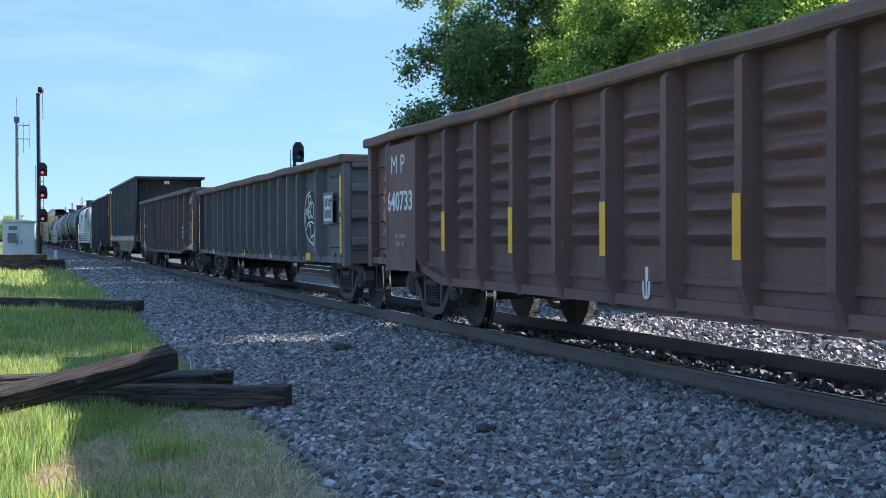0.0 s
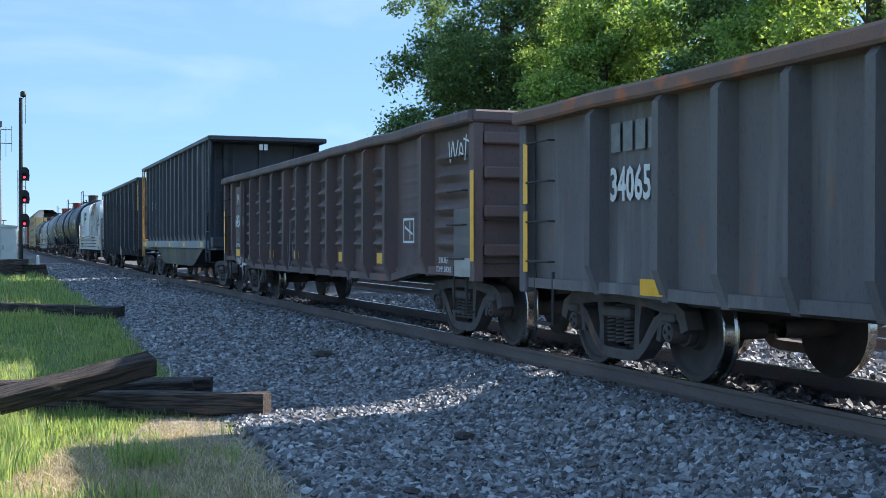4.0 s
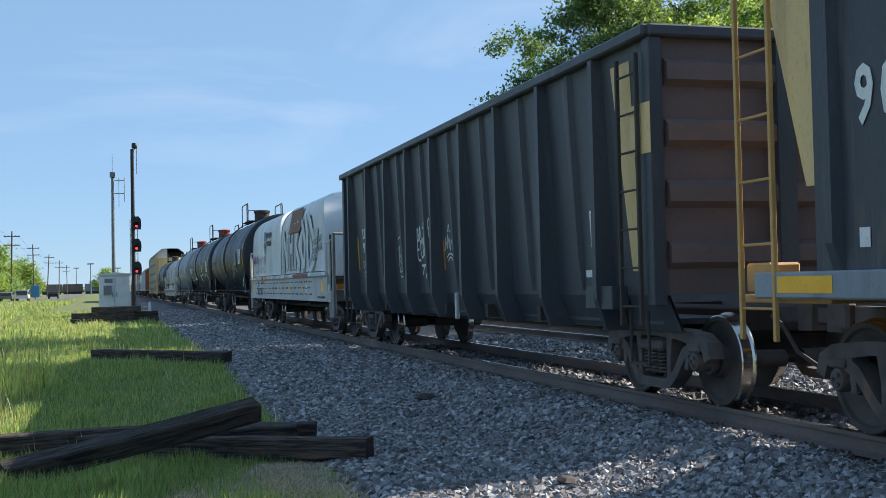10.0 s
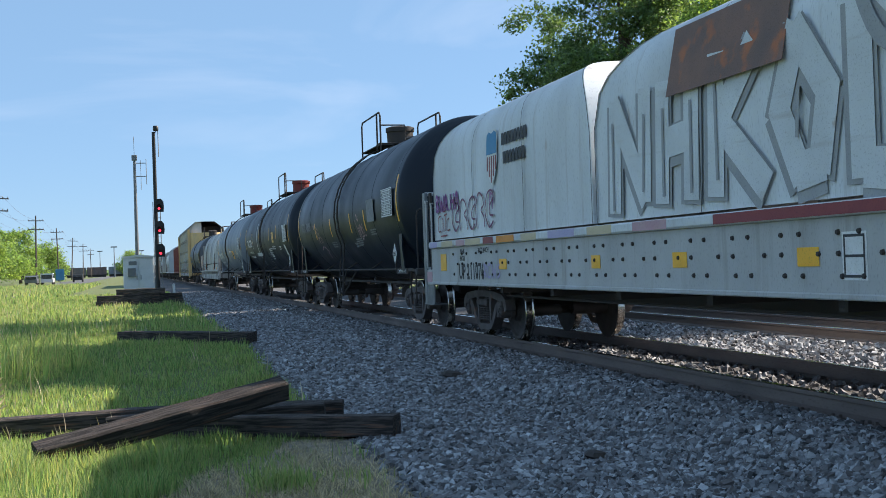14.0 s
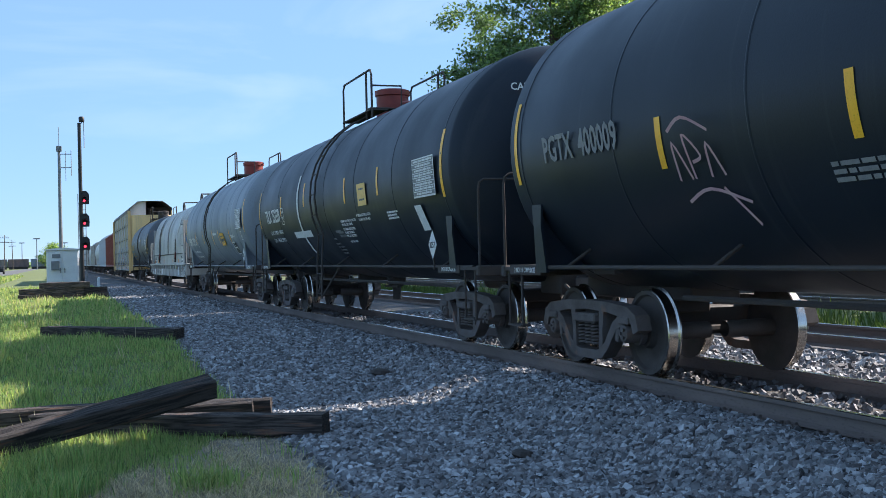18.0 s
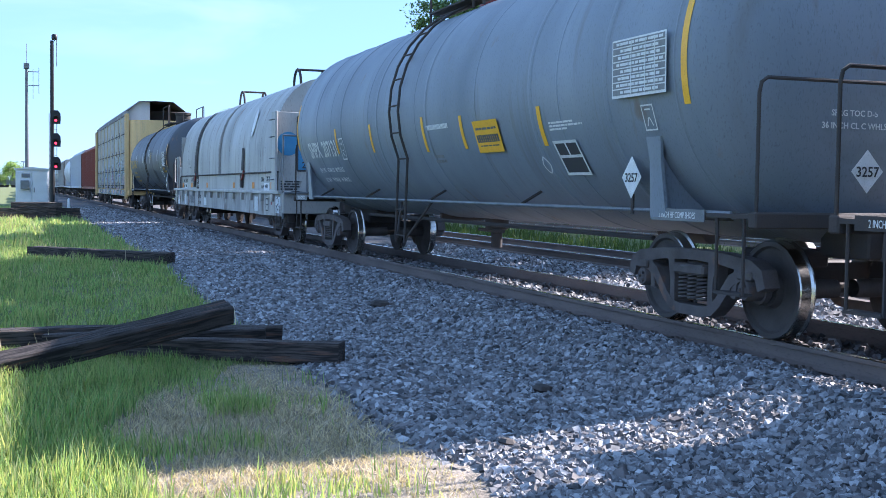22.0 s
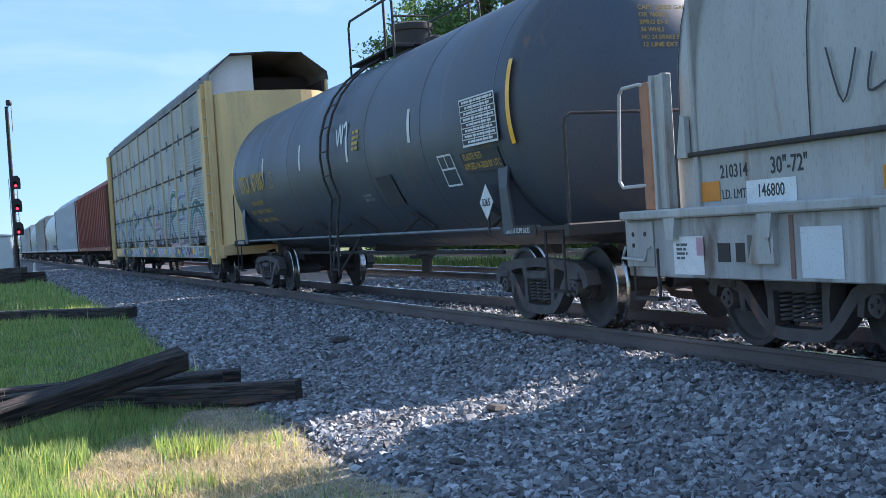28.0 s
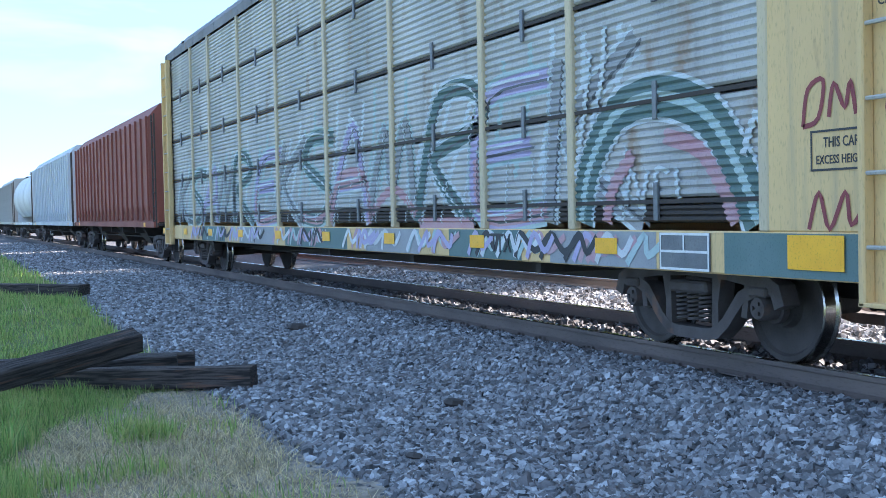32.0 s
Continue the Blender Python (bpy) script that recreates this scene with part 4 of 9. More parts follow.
    stroke([[(0, 0), (0.1, 0.4), (0.2, 0.0)], [(0.04, 0.15), (0.17, 0.15)], [(-0.75, 0), (-0.75, 0.45), (-0.55, 0.42)], [(-0.75, 0.22), (-0.55, 0.22)]], 0.045, M_GREYSTENCIL, car, on_side(1.32, 2.05, -1.446))
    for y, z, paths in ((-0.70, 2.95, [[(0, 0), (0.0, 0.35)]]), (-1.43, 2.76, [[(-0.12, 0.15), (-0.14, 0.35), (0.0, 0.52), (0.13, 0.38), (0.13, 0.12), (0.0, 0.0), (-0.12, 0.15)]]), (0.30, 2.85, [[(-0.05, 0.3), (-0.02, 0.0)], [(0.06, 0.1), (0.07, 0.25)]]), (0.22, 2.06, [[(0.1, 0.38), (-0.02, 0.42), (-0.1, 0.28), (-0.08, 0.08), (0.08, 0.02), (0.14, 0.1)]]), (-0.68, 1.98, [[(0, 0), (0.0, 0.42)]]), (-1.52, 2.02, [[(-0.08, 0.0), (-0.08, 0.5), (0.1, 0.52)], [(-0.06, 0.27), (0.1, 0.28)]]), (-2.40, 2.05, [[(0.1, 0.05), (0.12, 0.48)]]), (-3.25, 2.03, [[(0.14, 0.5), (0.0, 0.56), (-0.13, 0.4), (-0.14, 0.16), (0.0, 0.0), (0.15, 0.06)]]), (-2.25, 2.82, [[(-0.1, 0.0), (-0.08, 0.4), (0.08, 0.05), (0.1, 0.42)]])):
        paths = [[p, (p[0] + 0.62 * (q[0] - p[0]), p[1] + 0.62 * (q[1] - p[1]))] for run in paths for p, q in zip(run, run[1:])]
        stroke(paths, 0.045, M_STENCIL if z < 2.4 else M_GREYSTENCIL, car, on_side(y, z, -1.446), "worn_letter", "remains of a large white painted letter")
    part("small_plate", Shape().box(-0.07, 0.07, -0.09, 0.09, 0, 0.003), M_STENCIL, car, "", on_side(-0.67, 1.79, -1.446))
    stroke([[(0.0, 0.0), (0.0, 0.14), (0.05, 0.03), (0.09, 0.14), (0.09, 0.0)], [(0.13, 0.14), (0.15, 0.0), (0.18, 0.10), (0.21, 0.0), (0.23, 0.14)]], 0.022, M_STENCIL, car, on_side(4.0, 1.84, -1.446))
    part("small_plate", Shape().box(-0.06, 0.06, -0.07, 0.07, 0, 0.003), M_STENCIL, car, "", on_side(5.60, 1.53, -1.446))
    lines([0.5, 0.4], 0.05, M_GREYSTENCIL, car, on_side(h - 4.3, 1.7, -1.446))
    for y, w in ((6.24, 0.72), (3.34, 0.30), (0.0, 0.36), (-2.89, 0.40), (-5.95, 0.34)):
        tape(car, y, 1.2, w, 0.13, -1.53)
    tape(car, 4.58, 1.51, 0.24, 0.13, -1.444, M_ORANGE)
    underframe(car, h, 0.8, 1.1)
    ends(car, h + 0.5)


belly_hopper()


# tall black gondola with slanted lower sides
def tub_gondola():
    car, h = start("coal_gondola", "tall black coal gondola with slanted lower sides and rusty end", 69.2, 84.6, 70.0, 83.6)
    top = 3.76
    def skin(z):
        """Half width of the side sheet, which leans in towards its foot."""
        return 1.44 - 0.13 * (top - 0.1 - z) / 2.56

    def on_skin(y, z):
        return on_side(y, z, -skin(z) - 0.004, 2.9)
    for d in (-1, 1):
        s = Shape()
        prof = [(1.16, 0.74), (skin(1.1), 1.1), (1.44, top - 0.1)]
        s.sheet([[(d * x, -h, z), (d * x, h, z)][::-d] for x, z in prof], 0, False)
        s.sheet([[(d * (x - 0.03), -h, z), (d * (x - 0.03), h, z)][::d] for x, z in prof], 0, False)
        part("side_panel", s, M_BLACK, car)
        part("top_chord", Shape().box(d * 1.38, d * 1.56, -h - 0.08, h + 0.08, top - 0.12, top, 0, 0.02), M_BLACK, car)
        for k in range(9):
            y = 6.78 - 1.655 * k + 0.12 * (k == 0)
            p = Shape().sheet([[(d * x, y - 0.07, z), (d * e, y - w, z), (d * e, y + w, z), (d * x, y + 0.07, z)][::-d] for x, z, e, w in ((1.14, 0.72, 1.42, 0.05), (skin(1.1) - 0.01, 1.06, 1.54, 0.05), (skin(1.1), 1.14, 1.545, 0.05), (1.43, top - 0.12, 1.545, 0.05))], 0, False)
            part("post", p, M_BLACK, car)
            if k < 8:
                y = 5.62 if k == 0 else y - 0.83
                p = Shape().sheet([[(d * (skin(z) - 0.003), y - w, z), (d * (skin(z) + e), y - w * 0.5, z), (d * (skin(z) + e), y + w * 0.5, z), (d * (skin(z) - 0.003), y + w, z)][::-d] for z, e, w in ((1.16, 0.03, 0.05), (1.5, 0.06, 0.06), (3.0, 0.06, 0.06), (top - 0.13, 0.05, 0.06))], 0, False)
                part("stake", p, M_BLACK, car)
    for e in (-1, 1):
        s = Shape().box(-1.40, 1.40, e * h, e * (h - 0.04), 1.1, top - 0.1)
        for z in (1.5, 2.1, 2.7, 3.3):
            # one leading rib is rust orange, which also paints the sunlight on it
            part("end_rib", Shape().prism([(e * (h + 0.001), z - 0.14), (e * (h + 0.1), z - 0.08), (e * (h + 0.1), z + 0.08), (e * (h + 0.001), z + 0.14)][::e], -1.3, 1.3), M_TOPRUST if e < 0 and z == 2.7 else M_DUSKY, car)
        part("end_post", Shape().box(-0.1, 0.1, e * (h + 0.002), e * (h + 0.12), 1.1, top - 0.13), M_BLACK, car)
        part("end_panel", s, M_DUSKY if e < 0 else M_BLACK, car, "rust-streaked ribbed end" if e < 0 else "")
        part("end_chord", Shape().box(-1.5, 1.5, e * (h - 0.08), e * (h + 0.12), top - 0.12, top, 0, 0.02), M_BLACK, car)
        for x in (-1.42, 1.42):
            part("corner_post", Shape().box(x - 0.07, x + 0.07, e * (h - 0.08), e * (h + 0.08), 1.0, top - 0.12, 0, 0.01), M_BLACK, car)
        if e < 0:
            ladder(car, e * (h - 0.35), -1.53, 0.8, top - 0.25, 0.45, 7)
        else:
            ladder(car, h + 0.22, -1.14, 0.75, 2.2, 0.5, 5, along="x")
            for z in (1.25, 2.08):
                part("ladder_arm", Shape().box(-1.42, -1.10, h + 0.08, h + 0.22, z - 0.03, z + 0.03, 0, 0.005), M_BLACK, car)
        step(car, e * (h - 0.35))
    part("yellow_stripe", Shape().add([(-skin(z) - 0.004, y, z) for y, z in ((-6.97, 1.35), (-7.18, 1.35), (-7.22, 3.5), (-6.76, 3.5))], [(0, 1, 2, 3)]), M_YELLOW, car, "faded yellow tapering stripe")
    part("yellow_patch", Shape().prism([(-7.34, 2.5), (-7.79, 2.5), (-7.79, 3.0), (-7.34, 3.0)], -1.498, -1.493), M_YELLOW, car, "faded yellow patch by the ladder")
    part("floor", Shape().box(-1.2, 1.2, -h + 0.3, h - 0.3, 0.80, 0.86), M_BLACK, car)
    tag_a = [[(0, 0.45), (0.06, 0.25), (0.1, 0.48)], [(0.16, 0.25), (0.14, 0.44), (0.24, 0.48), (0.25, 0.3), (0.16, 0.25)], [(0.0, 0.05), (0.14, 0.2), (0.08, -0.1), (0.26, -0.16), (0.3, 0.05)]]
    tag_b = [[(0.0, 0.5), (0.1, 0.55), (0.02, 0.3)], [(0.06, 0.44), (0.18, 0.3)], [(0.2, 0.28), (0.22, 0.62), (0.3, 0.32)], [(0.33, 0.3), (0.34, 0.58)], [(0.45, 0.58), (0.35, 0.45), (0.46, 0.3)], [(0.02, 0.68), (0.12, 0.72), (0.3, 0.70)], [(0.12, 0.0), (0.12, -0.02), (0.38, -0.01)]]
    tag_c = [[(0.0, 0.08), (0.0, 0.2), (0.1, 0.2), (0.1, 0.13), (0.0, 0.02), (0.12, 0.02)], [(0.17, 0.02), (0.17, 0.22), (0.25, 0.22), (0.25, 0.02), (0.17, 0.02)], [(0.29, 0.02), (0.29, 0.22), (0.37, 0.22), (0.37, 0.02), (0.29, 0.02)], [(0.5, 0.22), (0.42, 0.22), (0.42, 0.13), (0.5, 0.12), (0.49, 0.02), (0.41, 0.02)]]
    tag_d = [[(0.0, 0.46), (0.06, 0.76), (0.15, 0.54), (0.22, 0.78), (0.30, 0.48)], [(0.46, 0.84), (0.48, 0.50)], [(0.38, 0.74), (0.57, 0.80)], [(0.37, 0.48), (0.58, 0.54)]]
    tag_e = [[(0.13, 0.33), (0.0, 0.28), (0.02, 0.0), (0.20, -0.02)], [(0.01, 0.15), (0.12, 0.17)], [(0.22, 0.32), (0.24, 0.06), (0.36, 0.05), (0.37, 0.36)], [(0.44, 0.04), (0.44, 0.36), (0.56, 0.30), (0.45, 0.20), (0.59, 0.06)], [(0.26, -0.28), (0.42, -0.12), (0.56, -0.16), (0.44, -0.34)], [(0.24, -0.12), (0.44, -0.12)]]
    tag_g = [[(0.14, 0.84), (0.0, 0.80), (0.02, 0.54), (0.16, 0.52)], [(0.01, 0.68), (0.12, 0.70)], [(0.20, 0.52), (0.22, 0.86), (0.28, 0.66), (0.34, 0.88), (0.36, 0.56)], [(0.0, 0.30), (0.16, 0.34), (0.30, 0.36), (0.36, 0.10)], [(0.10, 0.32), (0.08, 0.08), (0.22, 0.06)], [(0.36, 0.10), (0.46, 0.06)], [(0.24, -0.10), (0.38, -0.08)]]
    tag_h = [[(0.0, 0.10), (0.05, 0.32), (0.12, 0.14), (0.18, 0.36), (0.24, 0.14)], [(0.26, 0.30), (0.30, 0.10), (0.36, 0.28), (0.42, 0.08)], [(0.42, 0.34), (0.44, 0.12), (0.54, 0.30), (0.46, 0.22)], [(0.08, 0.0), (0.26, 0.06), (0.46, 0.0)], [(0.14, -0.06), (0.28, 0.0), (0.40, -0.06)], [(0.20, 0.40), (0.26, 0.52), (0.30, 0.40)]]
    crown = [[(0.0, 0.20), (0.04, 0.08), (0.12, 0.06), (0.14, 0.20), (0.18, 0.07), (0.25, 0.06), (0.26, 0.24)], [(0.30, 0.08), (0.32, 0.24), (0.40, 0.10), (0.42, 0.26), (0.41, 0.0), (0.34, -0.04)], [(0.06, -0.08), (0.18, 0.0), (0.34, -0.08)], [(0.10, -0.14), (0.19, -0.07), (0.30, -0.14)]]
    tag_f = [[(0.0, 0.3), (0.22, 0.3), (0.2, 0.2), (0.02, 0.2), (0.0, 0.3)], [(0.03, 0.15), (0.03, 0.02), (0.2, 0.02), (0.2, 0.15)], [(0.0, 0.36), (0.22, 0.37)]]
    for paths, y, z, wd, m, label in ((tag_a, 4.62, 1.52, 0.022, M_GREYSTENCIL, "faint grey spray tag"), (tag_b, 3.08, 1.42, 0.024, M_STENCIL, "white spray tag"), (tag_c, 3.06, 1.48, 0.020, M_STENCIL, "white sprayed year"), (tag_f, 2.30, 1.62, 0.018, M_GREYSTENCIL, "small grey spray tag"), (tag_d, 1.68, 1.48, 0.040, M_STENCIL, "white spray letters"), (tag_e, 1.68, 1.70, 0.040, M_STENCIL, "white spray letters"), (tag_g, 0.90, 1.52, 0.040, M_STENCIL, "white spray letters"), (tag_h, -0.06, 1.68, 0.026, M_STENCIL, "white spray tag"), (crown, 6.26, 1.58, 0.024, M_STENCIL, "white spray tag over an arc"), (tag_f, -2.70, 1.70, 0.024, M_STENCIL, "white spray tag"), (tag_f, -2.72, 1.36, 0.020, M_GREYSTENCIL, "small grey spray tag")):
        stroke(paths, wd, m, car, on_skin(y, z), label=label)
    part("upright_tape", Shape().box(-0.035, 0.035, -0.24, 0.24, 0, 0.003), M_ORANGE, car, "", on_skin(0.02, 1.72))
    part("upright_tape", Shape().box(-0.04, 0.04, -0.36, 0.36, 0, 0.003), M_REFLECT, car, "", on_skin(6.68, 1.94))
    fitted("UP", 0.22, 0.38, M_STENCIL, car, on_skin(5.99, 2.24))
    fitted("925", 0.22, 0.46, M_STENCIL, car, on_skin(5.97, 1.95))
    fitted("08", 0.22, 0.28, M_STENCIL, car, on_skin(5.38, 1.95))
    stroke([[(-0.16, -0.19), (-0.16, 0.19), (0.16, 0.19), (0.16, -0.19), (-0.16, -0.19)], [(-0.16, -0.08), (0.16, -0.08)], [(0.09, -0.08), (0.09, 0.19)]], 0.035, M_STENCIL, car, on_skin(-6.12, 1.84), "stencil_frame")
    part("stencil_plate", Shape().box(-0.12, 0.12, -0.055, 0.055, 0, 0.003), M_GREYSTENCIL, car, "", on_skin(-6.14, 1.53))
    part("stencil_plate", Shape().box(-0.12, 0.12, -0.04, 0.04, 0, 0.003), M_STENCIL, car, "", on_skin(-5.86, 1.34))
    part("wire_hanger", Shape().box(-1.52, -1.46, -1.16, -1.08, 0.72, 1.12, 0, 0.01), M_GALV, car)
    part("sill_box", Shape().box(-1.5, -1.3, -h + 0.9, -h + 1.6, 0.95, 1.2, 0, 0.01), M_BLACK, car)
    underframe(car, h, 0.7, 0.95)
    ends(car, h + 0.3)


tub_gondola()


# ---- coil cars ----
def brake_wheel(car, x, y, z, m):
    ring = [(x + 0.28 * math.cos(a), y, z + 0.28 * math.sin(a)) for a in [k * math.pi / 12 for k in range(25)]]
    wheel = part("brake_wheel", Shape().tube(ring, 0.018, 6, caps=False), m, car, "black spoked brake wheel")
    for k in range(8):
        a = k * math.pi / 4
        part("spoke", Shape().tube([(x + 0.1 * math.cos(a), y, z + 0.1 * math.sin(a)), (x + 0.27 * math.cos(a), y, z + 0.27 * math.sin(a))], 0.012, 5), m, wheel)
    part("hub", Shape().lathe([(-0.03, 0.0001), (-0.03, 0.16), (0.05, 0.16)], (x, y, z), "y", 14), m, wheel)


def arch(w, z0, z1, top, n=14, square=0.6):
    """The outline of a hood, from one foot over the top to the other."""
    pts = [(-w, z0)]
    for k in range(n + 1):
        a = math.pi * (1 - k / n)
        c, s = math.cos(a), math.sin(a)
        pts.append((w * math.copysign(abs(c) ** square, c), z1 + (top - z1) * abs(s) ** square))
    return pts + [(w, z0)]


def hood(car, y0, y1, prof, m, ribs, label, lean=0.0):
    """A hood from y0 to y1, whose ends lean inwards near the roof."""
    s = Shape()
    roof = max(z for _, z in prof)

    def at(u, z):
        k = lean * max(0.0, (z - 2.4) / (roof - 2.4)) ** 3.6
        return (y0 + k) * (1 - u) + (y1 - k) * u
    rows = []
    for k in range(41):
        wob = 0.013 * (noise.noise(((y0 + (y1 - y0) * k / 40) * 2.3, 0.3, 1.0)) - 0.75)
        rows.append([(x * (1 + wob), at(k / 40, z), z) for x, z in prof])
    s.sheet(rows, 0, True)
    hd = part("hood", s, m, car, label)
    half = [(x, z) for x, z in prof if x < 0.001]
    for u in (0, 1):
        part("hood_end", Shape().sheet([[(x, at(u, z), z), (-x, at(u, z), z)][::1 - 2 * u] for x, z in half], 0, lean > 0), m, hd)
    for k in range(ribs + 1):
        u = (0.02 + (y1 - y0 - 0.04) * k / ribs) / (y1 - y0)
        b = Shape()
        b.sheet([[(x * 1.004, at(u, z) + a, z + (0.006 if z > 2 else 0)) for x, z in prof] for a in (-0.008, 0.008)], 0, True)
        part("seam", b, M_DARK, hd)
    return hd


def hood_at(prof, y, z, out=0.006):
    """A frame on a hood's near side at the height z."""
    for (x0, z0), (x1, z1) in zip(prof, prof[1:]):
        if z0 <= z <= z1 and x1 < 0.2:
            x = x0 + (x1 - x0) * (z - z0) / max(z1 - z0, 1e-6)
            return on_side(y, z, x, -math.degrees(math.atan2(x1 - x0, z1 - z0))) @ Matrix.Translation((0, 0, out))
    return on_side(y, z, prof[0][0])


def hoops(car, y, z, m, w=0.55):
    s = Shape()
    for a in (-0.35, 0.35):
        s.tube([(a, y - w / 2 + w * 0.5 * (1 - math.cos(t)), z + 0.42 * math.sin(t)) for t in [k * math.pi / 12 for k in range(13)]], 0.035, 8)
    s.tube([(-0.35, y, z + 0.42), (0.35, y, z + 0.42)], 0.03, 8)
    part("lifting_hoop", s, m, car)


def coil_white():
    car, h = start("coil_car", "white coil car with two graffitied hoods and riveted sill", 86.75, 102.25, 87.93, 100.58)
    prof = arch(1.45, 1.64, 2.70, 3.75, 18, 0.56)
    mid = 94.85 - (86.75 + 102.25) / 2
    h1 = hood(car, -h + 0.45, mid - 0.05, prof, M_WHITE, 3, "white steel hood with large dark graffiti letters", 1.7)
    h2 = hood(car, mid + 0.05, h - 0.05, prof, M_WHITE, 3, "white steel hood with purple graffiti", 1.2)
    hoops(car, -h + 3.2, 3.71, M_METAL)
    hoops(car, -h + 2.6, 3.70, M_METAL, 0.4)
    for d in (-1, 1):
        s = Shape().box(d * 1.44, d * 1.50, -h, h, 0.90, 1.50, 0, 0.01).box(d * 1.36, d * 1.52, -h, h, 0.87, 0.92, 0, 0.01)
        part("side_sill", s, M_DULL, car, "dull white riveted side sill")
        part("hood_ledge", Shape().box(d * 1.30, d * 1.56, -h, h, 1.50, 1.61, 0, 0.02), M_WHITE, car, "scuffed paint-splashed ledge")
    rv = Shape().lathe([(-0.02, 0.0001), (-0.02, 0.018), (0.0, 0.025)], (-1.50, 0, 0), "x", 6).mesh("rivet", [M_DARK])
    for k in range(46):
        y = -h + 2.2 + k * (2 * h - 3.4) / 46
        for z in (1.05, 1.22, 1.38):
            if (k + int(z * 10)) % 3:
                o = new("rivet", rv)
                o.parent, o.matrix_basis = car, pose(0, y + 0.04 * (z > 1.2), z)
    # marks on the sill
    for y, w in ((-7.14, 0.36), (-h + 3.7, 0.3), (-h + 5.9, 0.3), (-h + 8.0, 0.26), (3.69, 0.34), (6.95, 0.36)):
        tape(car, y, 1.25 if w == 0.36 else 1.2, w, 0.28 if w == 0.36 else 0.15, -1.502, M_REFLECT)
    fitted("UP 211076", 0.25, 1.38, M_DSTENCIL, car, on_side(5.32, 0.98, -1.503))
    letters("30-48", 0.08, M_DSTENCIL, car, on_side(h - 1.95, 1.38, -1.503))
    letters("INCH", 0.08, M_DSTENCIL, car, on_side(h - 1.95, 1.27, -1.503))
    letters("30-72 INCH", 0.08, M_DSTENCIL, car, on_side(h - 3.1, 1.38, -1.503))
    letters("2 INCH TREAD COND SHOES", 0.06, M_DSTENCIL, car, on_side(-h + 0.8, 0.95, -1.503))
    part("notice", Shape().box(-0.15, 0.15, -0.18, 0.18, 0, 0.002), M_STENCIL, car, "", on_side(-h + 3.1, 1.2, -1.501))
    stroke([[(-0.12, -0.15), (-0.12, 0.15), (0.12, 0.15), (0.12, -0.15), (-0.12, -0.15)], [(-0.12, 0.0), (0.12, 0.0)]], 0.02, M_DSTENCIL, car, on_side(-h + 3.1, 1.2, -1.503))
    part("hood_stripe", Shape().box(-1.6, 0.0, 0, 0.09, 0, 0.003), M_TEAL, car, "", on_side(-h + 0.5, 1.51, -1.562))
    part("hood_stripe", Shape().box(-2.6, 0.0, 0, 0.09, 0, 0.003), M_MAROON, car, "", on_side(-h + 2.5, 1.51, -1.562))
    # big dark letters with pale fill
    x = -1.452
    y0 = -0.25
    big = on_side(y0, 1.75, x)
    shape = [[(0.0, 0.0), (0.05, 1.25)], [(0.05, 1.25), (0.55, 0.1)], [(0.55, 0.1), (0.6, 1.3)], [(0.85, 0.05), (0.9, 1.3)], [(1.3, 0.05), (1.35, 1.35)], [(0.88, 0.65), (1.32, 0.7)], [(1.65, 0.05), (1.7, 1.4)], [(2.15, 1.4), (1.72, 0.75), (2.25, 0.05)],
             [(2.65, 0.1), (2.45, 0.7), (2.65, 1.4), (2.95, 0.8), (2.85, 0.15), (2.65, 0.1)], [(3.25, 0.05), (3.25, 1.45)], [(3.5, 1.5), (4.0, 0.75), (3.95, 0.2), (3.6, 0.0), (3.3, 0.05)]]
    shape = [[(1.38 * px, 0.86 * pz) for px, pz in q] for q in shape]
    shape = [[p, q] for path in shape for p, q in zip(path, path[1:])]
    shape = [[(p[0] + (p[0] - q[0]) * g, p[1] + (p[1] - q[1]) * g), (q[0] + (q[0] - p[0]) * g, q[1] + (q[1] - p[1]) * g)] for p, q in shape for g in [0.07 / math.dist(p, q)]]
    stroke(shape, 0.42, M_SPRAY, h1, big, label="grey outlined graffiti letters")
    stroke([[(px + 0.02, pz + 0.04) for px, pz in q] for q in shape], 0.30, M_WHITE, h1, big, lift=0.012)
    stroke([[(1.38 * px, 0.8 * pz) for px, pz in q] for q in [[(0, 0), (0.02, 1.2)], [(0.55, 0.2), (0.6, 1.2)], [(0.9, 0.1), (0.92, 1.2)], [(1.33, 0.1), (1.35, 1.2)], [(1.7, 0.2), (1.7, 1.3)], [(2.65, 0.5), (2.68, 1.0)]]], 0.05, M_SPRAY, h1, big, lift=0.022)
    stroke([[(4.5, 1.45), (4.75, 1.0), (5.25, 0.75), (5.3, 0.35), (4.8, 0.05)]], 0.14, M_SPRAY, h1, big, lift=0.024)
    part("rust_patch", Shape().box(-1.05, 1.05, -0.34, 0.34, 0, 0.004), M_TOPRUST, h1, "scraped rusty patch", hood_at(prof, -2.75, 3.12, 0.014))
    part("paint_patch", Shape().prism([(0.4 * math.cos(w) * (1 + 0.25 * math.sin(3 * w)), 0.42 * math.sin(w) + 0.12 * math.cos(2 * w)) for w in [k * math.pi / 10 for k in range(20)]], -0.003, 0.0, axis="y"), M_ASHPATCH, h1, "pale green painted-over patch", on_side(-5.95, 2.46, x - 0.006) @ pose(0, 0, 0, -90))
